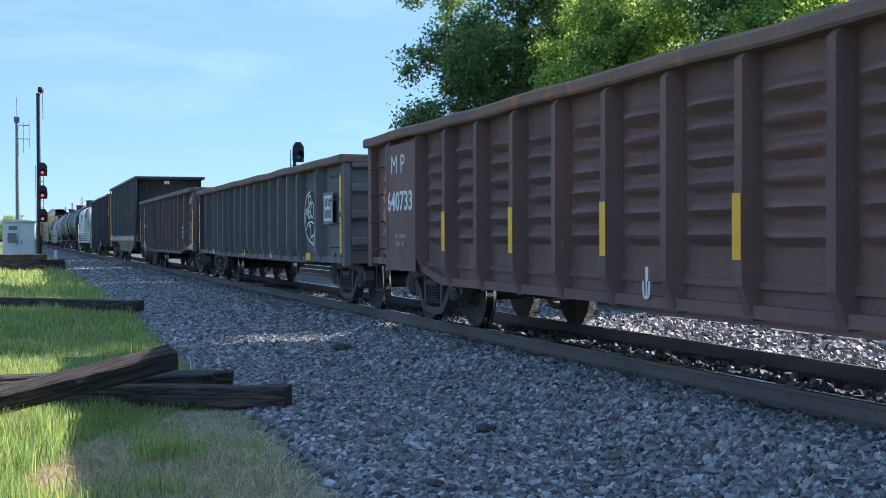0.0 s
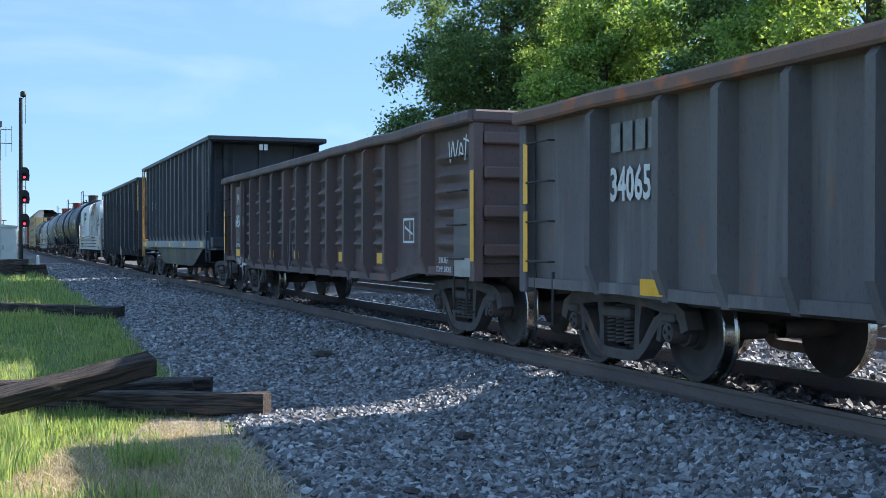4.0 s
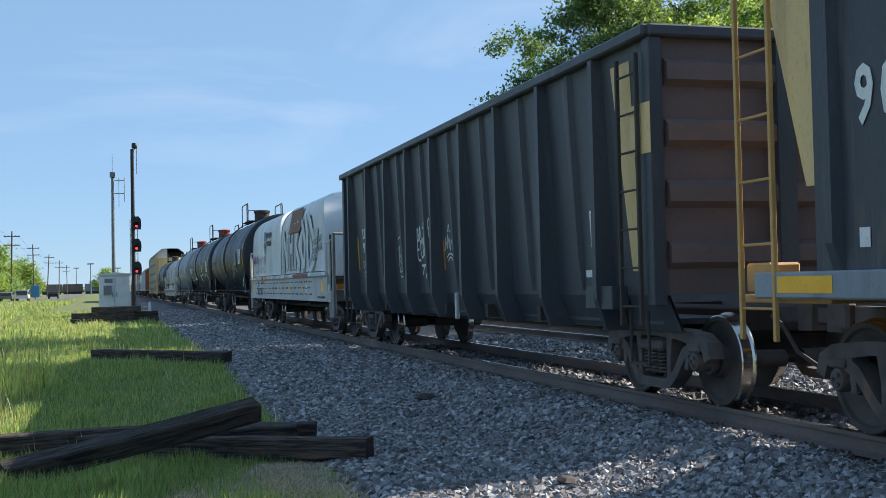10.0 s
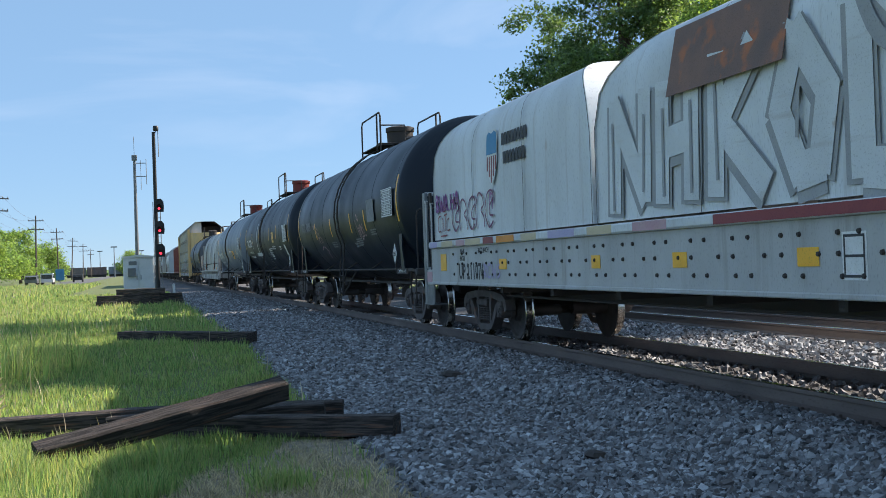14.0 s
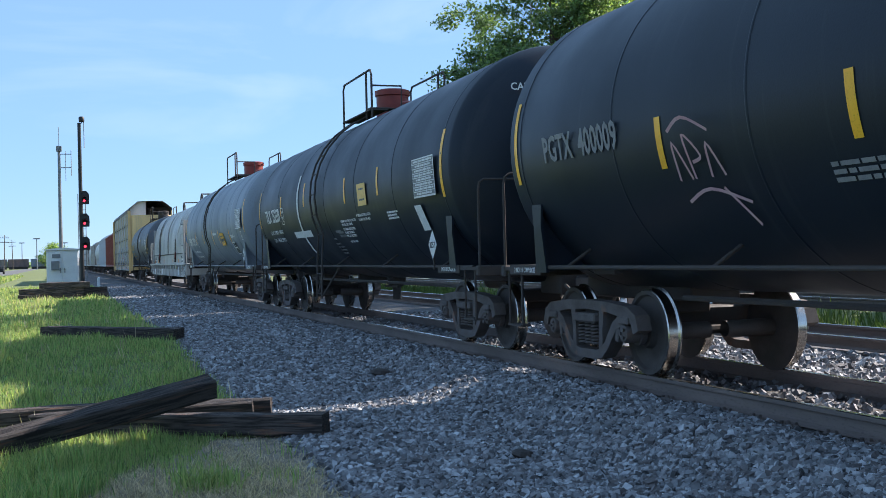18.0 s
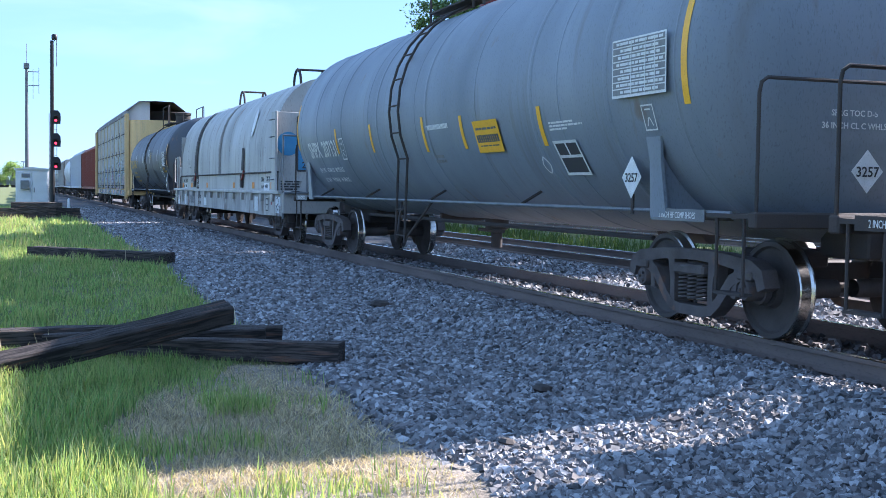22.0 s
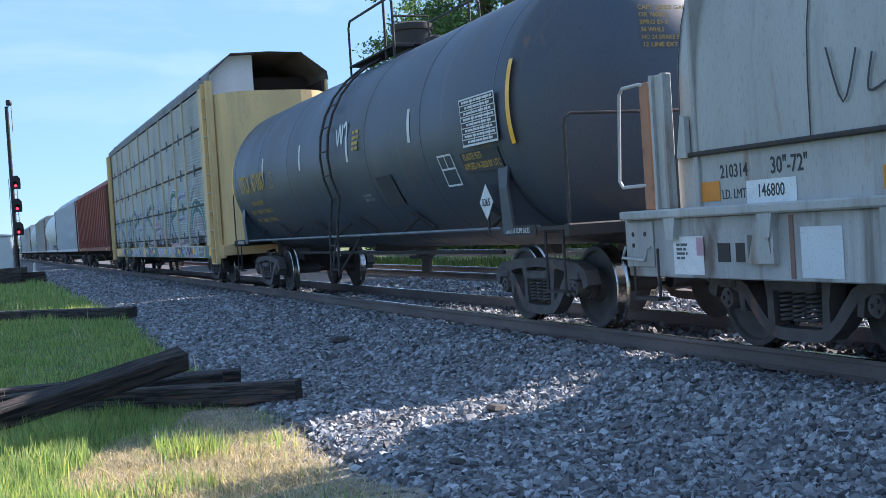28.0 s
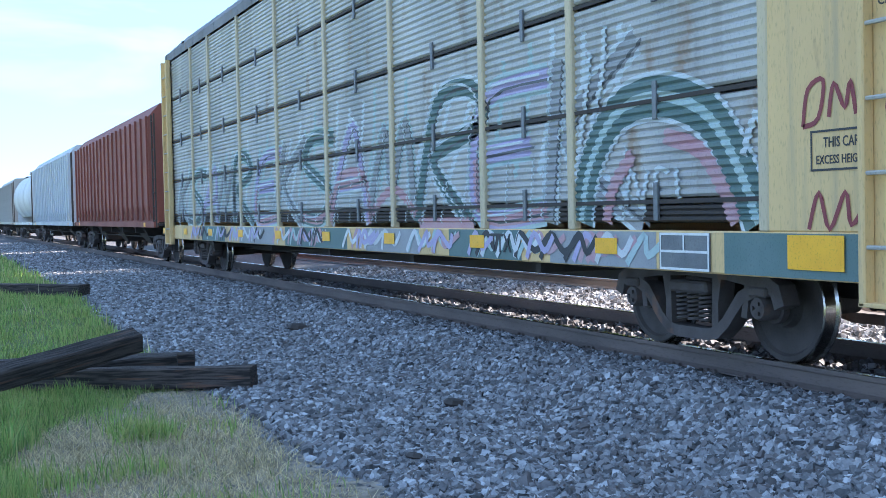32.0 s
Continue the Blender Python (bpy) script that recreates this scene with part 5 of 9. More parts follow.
    for k, text in enumerate(("WE GOT THE BEST", "CDS AND THE BEST", "TAGS...")):
        fitted(text, 0.15, (1.45, 1.5, 0.65)[k], M_SPRAYDARK, h1, on_side((-6.25, -6.25, -5.85)[k], 2.36 - 0.22 * k, x - 0.018) @ pose(0, 0, 0, 0, 0, 5))
    rnd = random.Random(4)
    paths = []
    for k in range(16):
        px, pz = rnd.uniform(-1.1, 0.9), rnd.uniform(-0.1, 0.9)
        paths.append([(px, pz), (px + rnd.uniform(0.05, 0.2), pz + rnd.uniform(-0.2, 0.25)), (px + rnd.uniform(0.1, 0.3), pz + rnd.uniform(-0.2, 0.2)), (px + rnd.uniform(0.1, 0.4), pz + rnd.uniform(-0.1, 0.1))])
    stroke(paths, 0.018, M_METAL, h1, on_end(0.0, 1.6, -h + 0.444), label="thin dark scrawl")
    # purple tags on the second hood
    word = [[(0.0, 0.0), (0.0, 0.3), (0.14, 0.24), (0.02, 0.15), (0.16, 0.06), (0.0, 0.0)], [(0.24, 0.3), (0.28, 0.0), (0.34, 0.2), (0.40, 0.0), (0.46, 0.3)], [(0.52, 0.0), (0.60, 0.3), (0.68, 0.0)], [(0.54, 0.1), (0.66, 0.1)], [(0.76, 0.0), (0.79, 0.02)], [(0.88, 0.3), (0.88, 0.0)], [(0.88, 0.15), (1.06, 0.16)], [(1.06, 0.3), (1.06, 0.0)], [(1.14, 0.0), (1.24, 0.32), (1.34, 0.0)]]
    for q in word:
        stroke([q], 0.065, M_PURPLE, h2, on_side(7.50, 2.12, x) @ Matrix.Diagonal((1.06, 0.9, 1, 1)), label="purple spray letter", lift=0.004)
    stroke([[(0.2, 0.3), (0.05, 0.26), (0.04, 0.05), (0.2, 0.04)], [(0.26, 0.02), (0.32, 0.26), (0.4, 0.02)], [(0.42, 0.3), (0.62, 0.32)], [(0.52, 0.3), (0.5, 0.04)], [(0.74, 0.24), (0.6, 0.2), (0.62, 0.04), (0.78, 0.06)], [(0.35, 0.4), (0.55, 0.42), (0.45, 0.36), (0.35, 0.4)], [(0.2, -0.05), (0.6, -0.04)]], 0.024, M_MAROON, h2, on_side(7.44, 1.75, x), label="small maroon spray tag")
    for k in range(5):
        q, t = 0.47 * k, 0.46 + 0.02 * k
        loop = ([(q + 0.02, 0.0), (q - 0.02, t * 0.6), (q + 0.12, t), (q + 0.30, t * 0.96), (q + 0.40, t * 0.68), (q + 0.26, t * 0.52), (q + 0.40, t * 0.3), (q + 0.42, 0.0)] if k % 2 else [(q + 0.40, 0.08), (q + 0.18, 0.0), (q, t * 0.4), (q + 0.1, t * 0.88), (q + 0.32, t), (q + 0.43, t * 0.8), (q + 0.25, t * 0.6), (q + 0.22, t * 0.35), (q + 0.40, t * 0.3)])
        stroke([loop], 0.034, M_PLUM, h2, on_side(6.50, 1.76, x), label="maroon bubble letter outline", lift=0.004)
    stroke([[(0.0, 0.0), (0.02, 0.25)], [(0.16, 0.2), (0.08, 0.24), (0.1, 0.12), (0.17, 0.16), (0.15, 0.0)]], 0.03, M_PURPLE, h2, on_side(4.40, 2.02, x))
    for q in ([(0.0, 0.2), (0.0, 0.0)], [(0.0, 0.2), (0.12, 0.16), (0.02, 0.1), (0.14, 0.0)], [(0.32, 0.2), (0.2, 0.18), (0.2, 0.02), (0.33, 0.02)], [(0.38, 0.2), (0.42, 0.0), (0.48, 0.14), (0.54, 0.0), (0.58, 0.2)], [(0.76, 0.2), (0.66, 0.16), (0.76, 0.06), (0.64, 0.0)]):
        stroke([q], 0.04, M_LAVENDER, car, on_side(4.60, 1.0, -1.503), label="lavender spray letter", lift=0.006)
    for k, (a, w, m) in enumerate(((7.4, 0.5, M_LAVENDER), (6.5, 0.7, M_CREAM), (5.7, 0.5, M_PINK), (5.0, 0.8, M_CREAM), (4.2, 0.5, M_MAROON), (3.4, 0.8, M_ORANGE), (2.4, 0.6, M_CREAM), (1.2, 0.9, M_LAVENDER), (0.0, 0.7, M_CREAM), (-1.3, 0.8, M_PINK))):
        part("ledge_paint", Shape().box(-w / 2, w / 2, 0, 0.095, 0, 0.002), m, car, "splash of paint on the ledge", on_side(a, 1.508, -1.561))
    out = [(-0.24, 0.34), (-0.12, 0.38), (0.0, 0.34), (0.12, 0.38), (0.24, 0.34), (0.27, 0.2), (0.25, -0.1), (0.16, -0.32), (0.0, -0.44), (-0.16, -0.32), (-0.25, -0.1), (-0.27, 0.2)]
    spot = hood_at(prof, 4.2, 2.80)

    def flat(pts, z):
        return Shape().add([(x, y, z) for x, y in pts], [tuple(range(len(pts)))[::-1]])
    part("shield", flat(out, 0.004), M_STENCIL, h2, "plain shield emblem in blue, white and red", spot)
    part("shield_band", flat([(-0.225, 0.32), (-0.12, 0.355), (0.0, 0.32), (0.12, 0.355), (0.225, 0.32), (0.25, 0.2), (0.25, 0.02), (-0.25, 0.02), (-0.25, 0.2)], 0.008), M_BLUE, h2, "", spot)
    for k in range(5):
        x = -0.2 + 0.1 * k
        part("shield_stripe", flat([(x - 0.025, -0.01), (x + 0.025, -0.01), (x + 0.025, -0.40 + 0.9 * abs(x)), (x - 0.025, -0.40 + 0.9 * abs(x))], 0.008), M_MAROON, h2, "", spot)
    for k, n in enumerate((8, 7)):
        bars(n, 0.17, M_DSTENCIL, h2, hood_at(prof, 3.2, 2.9 - 0.27 * k))
    stroke([[(0, 0.4), (0.1, 0.0), (0.2, 0.4)], [(0.35, 0.35), (0.4, 0.05), (0.6, 0.2)]], 0.09, M_PURPLE, h2, on_side(4.0, 2.35, x))
    part("grey_patch", Shape().box(-0.38, 0.38, -0.28, 0.28, 0, 0.003), M_METAL, h2, "", on_side(3.86, 1.97, x))
    for e in (-1, 1):
        y = e * h
        s = Shape().box(-1.45, 1.45, y, y + e * 0.04, 1.3, 2.1)
        part("end_wall", Shape().box(-1.40, 1.40, y - e * 0.35, y - e * 0.4, 1.5, 2.1), M_WHITE, car)
        part("end_sill", Shape().box(-1.48, 1.48, y - e * 0.06, y + e * 0.10, 0.88, 1.30, 0, 0.02), M_WHITE, car)
        part("platform", Shape().box(-1.45, 1.45, y - e * 0.4, y + e * 0.45, 1.12, 1.17, 0, 0.01), M_METAL, car)
        for x in (-1.44, 1.44):
            part("corner_post", Shape().box(x - 0.03, x + 0.03, y + e * 0.54, y + e * 0.71, 0.52, 2.52, 0, 0.008), M_METAL, car, "grey steel channel post")
            part("inner_post", Shape().box(x - 0.02, x + 0.02, y + e * 0.18, y + e * 0.27, 0.9, 2.5, 0, 0.006), M_DARK, car)
            part("corner_block", Shape().box(x - 0.05, x + 0.02, y + e * 0.0, y + e * 0.42, 0.86, 1.13, 0, 0.008), M_DULL, car)
            part("step_well", Shape().prism([(y + e * 0.06, 0.86), (y + e * 0.08, 0.52), (y + e * 0.70, 0.52), (y + e * 0.66, 0.86)][::e], x - 0.02, x).box(x - 0.04, x + 0.22, y + e * 0.08, y + e * 0.70, 0.50, 0.52), M_METAL, car, "dented grey step plate")
            o = 0.05 if x > 0 else -0.05
            for a, b0, b1 in ((0.0, 1.26, 2.30), (0.38, 1.16, 2.36)):
                part("grab_iron", Shape().tube([(x, y + e * (a - 0.04), b0), (x + o, y + e * (a - 0.02), b0), (x + o, y + e * a, b0 + 0.05), (x + o, y + e * a, b1 - 0.06), (x + o, y + e * (a + 0.04), b1), (x, y + e * (a + 0.06), b1)], 0.016, 6), M_GALV, car)
        part("handrail", Shape().tube([(-1.44, y + e * 0.62, 2.50), (1.44, y + e * 0.62, 2.50)], 0.034, 8), M_GALV, car)
        part("cross_step", Shape().box(-1.28, 1.28, y + e * 0.30, y + e * 0.56, 1.13, 1.165, 0, 0.006), M_METAL, car)
        part("low_post", Shape().box(-1.15, -1.07, y + e * 0.36, y + e * 0.44, 0.9, 1.84, 0, 0.008), M_METAL, car)
        part("red_patch", Shape().box(-0.19, 0.17, -0.09, 0.09, 0, 0.003), M_PINK, car, "flaking pink paint", on_side(y + e * 0.22, 1.0, -1.492))
        tape2 = Shape().box(-0.13, 0.13, -0.07, 0.07, 0, 0.004)
        for x in (-1.15, -0.75):
            part("end_reflector", tape2, M_ORANGE, car, "", on_end(x, 1.24, y + e * 0.10 - 0.006))
    brake_wheel(car, -0.72, -h - 0.40, 1.85, M_DARK)
    part("brake_gear", Shape().box(-0.98, -0.66, -h - 0.32, -h - 0.12, 1.45, 2.0, 0, 0.04).box(-0.90, -0.76, -h - 0.28, -h - 0.16, 1.25, 1.45, 0, 0.02), M_DARK, car, "black brake gear housing")
    part("brake_stand", Shape().box(-0.82, -0.68, -h - 0.26, -h - 0.12, 0.7, 1.5, 0, 0.01), M_METAL, car)
    part("hanging_lever", Shape().tube([(-0.98, -h - 0.46, 0.98), (-1.0, -h - 0.5, 0.60)], 0.02, 6).tube([(-1.15, -h - 0.5, 0.72), (-0.2, -h - 0.5, 0.66)], 0.018, 6), M_GALV, car)
    underframe(car, h)
    ends(car, h + 0.3)


coil_white()


GREY_TAPES = ((8.04, 0.34), (5.80, 0.46), (-7.62, 0.34), (-5.28, 0.32), (-2.44, 0.30), (2.4, 0.3))


def coil_grey():
    car, h = start("coil_car", "grey coil car with two rounded hoods and blue-painted end", 155.65, 174.0, 157.9, 172.2)
    prof = arch(1.40, 1.69, 2.05, 3.98, 20, 0.85)
    h1 = hood(car, -h + 1.35, -0.25, prof, M_HOOD, 5, "rounded pale grey steel hood")
    h2 = hood(car, 0.10, h - 0.8, prof, M_HOOD, 5, "rounded pale grey steel hood")
    part("hood_gap", Shape().sheet([[(x * 0.96, y, 1.9 + (z - 1.9) * 0.97) for x, z in prof] for y in (-0.4, 0.2)]), M_TOPRUST, car)
    hoops(car, -h + 3.4, 3.93, M_DARK, 0.8)
    hoops(car, 1.9, 3.93, M_DARK, 0.8)
    for d in (-1, 1):
        part("side_wall", Shape().box(d * 1.32, d * 1.38, -h + 0.9, h - 0.7, 1.2, 1.69, 0, 0.01), M_HOOD, car, "pale grey upright lower wall")
        part("sill_ledge", Shape().box(d * 1.28, d * 1.58, -h, h, 1.16, 1.24, 0, 0.015), M_HOOD, car)
        part("side_sill", Shape().box(d * 1.44, d * 1.50, -h, h, 0.65, 1.16, 0, 0.01), M_SILL, car, "scuffed grey side sill with peeling paint")
        part("wall_rim", Shape().box(d * 1.36, d * 1.44, -h + 0.9, h - 0.7, 1.66, 1.70, 0, 0.01), M_DARK, car)
        for k in range(14):
            y = -h + 0.8 + k * (2 * h - 1.6) / 13
            part("stake_pocket", Shape().prism([(y - 0.09, 1.16), (y + 0.09, 1.16), (y + 0.05, 0.98), (y - 0.05, 0.98)][::-1], d * 1.50, d * 1.57), M_HOOD, car)
    for y in (-4.0, 4.72):
        part("hood_lock", Shape().box(-1.45, -1.40, -0.04, 0.04, -0.2, 0.2, 0, 0.01, pose(0, y, 1.62, 55)), M_RED, car, "rusty red hood lock lever")
        part("lock_housing", Shape().box(-1.44, -1.38, y + 0.10, y + 0.34, 1.30, 1.66, 0, 0.01), M_DARK, car)
        part("dark_panel", Shape().box(-0.16, 0.16, -0.3, 0.3, 0, 0.003), M_DARK, car, "", hood_at(prof, y + 0.1, 2.06))
    for y, w in GREY_TAPES:
        tape(car, y, 1.36, w, 0.16, -1.382, M_ORANGE)
    for y in (7.42, -6.75):
        digits(car, "210314", y + 0.26, 1.46, 0.11, M_DSTENCIL, -1.383)
        digits(car, '30"-72"', y - 0.42, 1.46, 0.13, M_DSTENCIL, -1.383)
        letters("LD. LMT.", 0.08, M_DSTENCIL, car, on_side(y + 0.26, 1.29, -1.383), wide=0.8)
        part("number_patch", Shape().box(-0.30, 0.30, -0.05, 0.14, 0, 0.003), M_STENCIL, car, "", on_side(y - 0.20, 1.28, -1.383))
        digits(car, "146800", y - 0.20, 1.29, 0.10, M_DSTENCIL, -1.387)
    stroke([[(0, 0.4), (0.15, 0.0), (0.25, 0.35), (0.4, 0.0), (0.5, 0.4)], [(0.62, 0.35), (0.6, 0.05)], [(0.75, 0.0), (0.85, 0.45), (0.98, 0.0)], [(1.1, 0.4), (1.15, 0.0), (1.35, 0.15), (1.15, 0.25)]], 0.012, M_METAL, h1, hood_at(prof, -h + 3.6, 2.1))
    stroke([[(0, 0.4), (0.15, 0.0), (0.3, 0.35)], [(0.45, 0.3), (0.4, 0.05), (0.6, 0.1)], [(0.75, 0.0), (0.85, 0.35)]], 0.02, M_DSTENCIL, h2, hood_at(prof, 6.5, 1.90))
    part("worn_spot", Shape().prism([(0.2 * math.cos(w), 0.38 * math.sin(w)) for w in [k * math.pi / 8 for k in range(16)]], 0.0, 0.003, axis="y"), M_STENCIL, h1, "", hood_at(prof, -h + 4.2, 3.0) @ pose(0, 0, 0, 90))
    for e in (-1, 1):
        y = e * h
        part("end_panel", Shape().box(-1.42, 1.42, y - e * 1.0, y - e * 1.05, 1.2, 3.1, 0, 0.01), M_HOOD, car, "end wall with blue graffiti" if e < 0 else "")
        for x in ((-1.46, 1.46) if e < 0 else (1.46,)):
            part("corner_plate", Shape().box(x - 0.03, x + 0.03, y - e * 1.15, y - e * 0.75, 1.2, 3.1, 0, 0.01), M_HOOD, car)
        part("end_sill", Shape().box(-1.48, 1.48, y - e * 0.02, y + e * 0.08, 0.72, 1.20, 0, 0.02), M_HOOD, car)
        part("platform", Shape().box(-1.45, 1.45, y - e * 0.9, y + e * 0.2, 1.17, 1.22, 0, 0.01), M_METAL, car)
        if e < 0:
            hr = Shape()
            for x in (-1.46, -0.9, 0.9, 1.46):
                hr.tube([(x, y, 0.6), (x, y, 2.5)], 0.022, 6)
            hr.tube([(-1.46, y, 2.5), (-0.9, y, 2.5)], 0.022, 6)
            hr.tube([(-0.9, y, 2.75), (-0.9, y, 0.7)], 0.03, 6).tube([(-0.9, y, 2.75), (0.2, y, 2.75)], 0.022, 6)
            part("handrail", hr, M_METAL, car)
            rungs(car, y - e * 0.95, -1.49, (1.5, 2.0, 2.5, 2.9), 0.3, m=M_METAL)
        else:
            part("corner_post", Shape().box(-1.51, -1.45, 8.68, 8.82, 1.24, 2.36, 0, 0.008), M_RUSTPOST, car, "rust-orange upright post")
            part("corner_channel", Shape().box(-1.50, -1.44, 8.40, 8.62, 1.24, 2.40, 0, 0.01).box(-1.53, -1.50, 8.40, 8.44, 1.24, 2.40).box(-1.53, -1.50, 8.58, 8.62, 1.24, 2.40), M_HOOD, car)
            part("grab_iron", Shape().tube([(-1.48, 8.74, 2.33), (-1.52, 8.80, 2.35), (-1.52, 9.08, 2.35), (-1.52, 9.14, 2.30), (-1.52, 9.22, 1.52), (-1.52, 9.16, 1.46), (-1.52, 8.84, 1.46), (-1.48, 8.76, 1.46)], 0.016, 7), M_GALV, car)
            part("hood_latch", Shape().prism([(8.36, 1.66), (8.22, 1.66), (8.22, 2.0), (8.28, 2.02)], -1.46, -1.41), M_HOOD, car)
            part("hook_plate", Shape().box(-1.515, -1.502, 8.72, 9.17, 0.74, 1.14, 0, 0.004), M_HOOD, car)
            part("hook", Shape().tube([(-1.52, 9.18, 0.92), (-1.56, 9.18, 0.82), (-1.56, 8.80, 0.80), (-1.56, 8.76, 0.90), (-1.52, 8.76, 0.92)], 0.014, 6), M_GALV, car)
            for yy, zz in ((9.05, 1.03), (9.05, 0.93), (8.85, 1.03)):
                part("bolt_hole", Shape().lathe([(0, 0.0001), (0, 0.022), (0.006, 0.022)], (-1.520, yy, zz), "x", 8), M_DARK, car)
            for yy in (7.70, 7.46):
                part("slot", Shape().box(-1.508, -1.501, yy - 0.08, yy + 0.08, 0.79, 0.94), M_DARK, car)
            part("angle_bracket", Shape().prism([(7.34, 0.78), (7.04, 0.78), (7.10, 1.10), (7.22, 1.10)], -1.55, -1.53).box(-1.55, -1.50, 7.02, 7.05, 0.78, 1.14).box(-1.55, -1.50, 7.33, 7.36, 0.78, 1.0), M_HOOD, car)
            for yy, w, z0, t, m in ((8.20, 0.44, 0.68, 0.32, M_STENCIL), (8.02, 0.10, 0.84, 0.15, M_PINK), (6.54, 0.44, 0.68, 0.37, M_WHITE), (5.78, 0.10, 0.67, 0.45, M_TOPRUST), (6.86, 0.05, 0.67, 0.47, M_TOPRUST), (3.48, 0.06, 0.67, 0.45, M_TOPRUST)):
                part("sill_patch", Shape().box(-w / 2, w / 2, 0, t, 0, 0.003), m, car, "", on_side(yy, z0, -1.503 if m != M_PINK else -1.508))
            lines([0.16, 0.14, 0.16, 0.12], 0.022, M_SPRAYDARK, car, on_side(8.29, 0.92, -1.507))
            fitted("UP 210314", 0.27, 1.42, M_GREYSTENCIL, car, on_side(4.93, 0.76, -1.504))
            letters("LD. LMT.", 0.11, M_DSTENCIL, car, on_side(3.18, 0.93, -1.504))
            letters("LT. WT.", 0.11, M_DSTENCIL, car, on_side(3.18, 0.74, -1.504))
            digits(car, '30"-48"', 5.72, 1.46, 0.13, M_DSTENCIL, -1.383)
            part("black_panel", Shape().box(-0.24, 0.24, -0.20, 0.22, 0, 0.003), M_DARK, car, "", on_side(4.43, 1.44, -1.382))
            digits(car, "30-72", 4.43, 1.46, 0.10, M_STENCIL, -1.387)
            letters("COL.O.D.", 0.09, M_STENCIL, car, on_side(4.43, 1.32, -1.387))
            part("black_band", Shape().sheet([[(x * 1.012, yy, 1.70 + (z - 1.69) * 1.008) for x, z in prof] for yy in (4.36, 4.84)]), M_DARK, h2, "black painted band round the hood")
        step(car, y - e * 0.3, -1.5, 0.45, 0.9)
    part("blue_paint", Shape().box(-0.70, 1.2, 0.28, 1.55, 0, 0.004), M_BLUE, car, "blue spray-painted panel", on_end(-0.2, 1.45, -h + 0.995))
    part("blue_disc", Shape().lathe([(0, 0.0001), (0, 0.28)], (0, 0, 0), "z", 20), M_BLUE, car, "", on_end(-1.12, 2.35, -h + 0.988))
    stroke([[(-0.25, 0.35), (-0.3, 0.8), (-0.1, 1.15), (0.1, 0.95), (0.1, 0.4), (0.3, 0.95), (0.5, 0.4)], [(-0.70, 0.22), (-0.70, 1.5)], [(-0.70, 1.5), (1.2, 1.5)], [(-0.70, 0.22), (1.2, 0.22)], [(0.25, 0.75), (0.4, 1.0), (0.6, 0.75), (0.42, 0.5), (0.25, 0.75)]], 0.045, M_DSTENCIL, car, on_end(-0.2, 1.5, -h + 0.988))
    letters("2020.", 0.16, M_DSTENCIL, car, on_end(-0.55, 1.78, -h + 0.985))
    lines([0.5, 0.45, 0.48, 0.4, 0.5], 0.035, M_DSTENCIL, car, on_end(-1.05, 1.44, -h + 0.990))
    for y, w, z, t, m in ((-h + 0.34, 0.5, 0.72, 0.38, M_WHITE), (-h + 1.05, 0.16, 0.90, 0.22, M_MAROON), (-h + 1.55, 0.30, 0.72, 0.36, M_HOOD), (-h + 2.9, 0.42, 0.72, 0.36, M_WHITE), (2.0, 0.5, 0.72, 0.34, M_WHITE)):
        part("sill_patch", Shape().box(-w / 2, w / 2, 0, t, 0, 0.003), m, car, "patch of fresher paint on the sill", on_side(y, z, -1.502))
    stroke([[(-0.12, 0.3), (0.0, 0.33), (0.05, 0.2), (-0.1, 0.12), (0.08, 0.02)], [(0.12, 0.3), (0.14, 0.05)]], 0.03, M_DSTENCIL, car, on_side(-h + 0.34, 0.75, -1.507))
    stroke([[(-0.13, 0.0), (-0.13, 0.28), (0.13, 0.28), (0.13, 0.0), (-0.13, 0.0)], [(-0.13, 0.14), (0.13, 0.14)]], 0.03, M_DSTENCIL, car, on_side(-h + 1.55, 0.76, -1.507), "stencil_frame")
    brake_wheel(car, -0.2, -h - 0.05, 2.0, M_METAL)
    underframe(car, h)
    ends(car, h + 0.3)


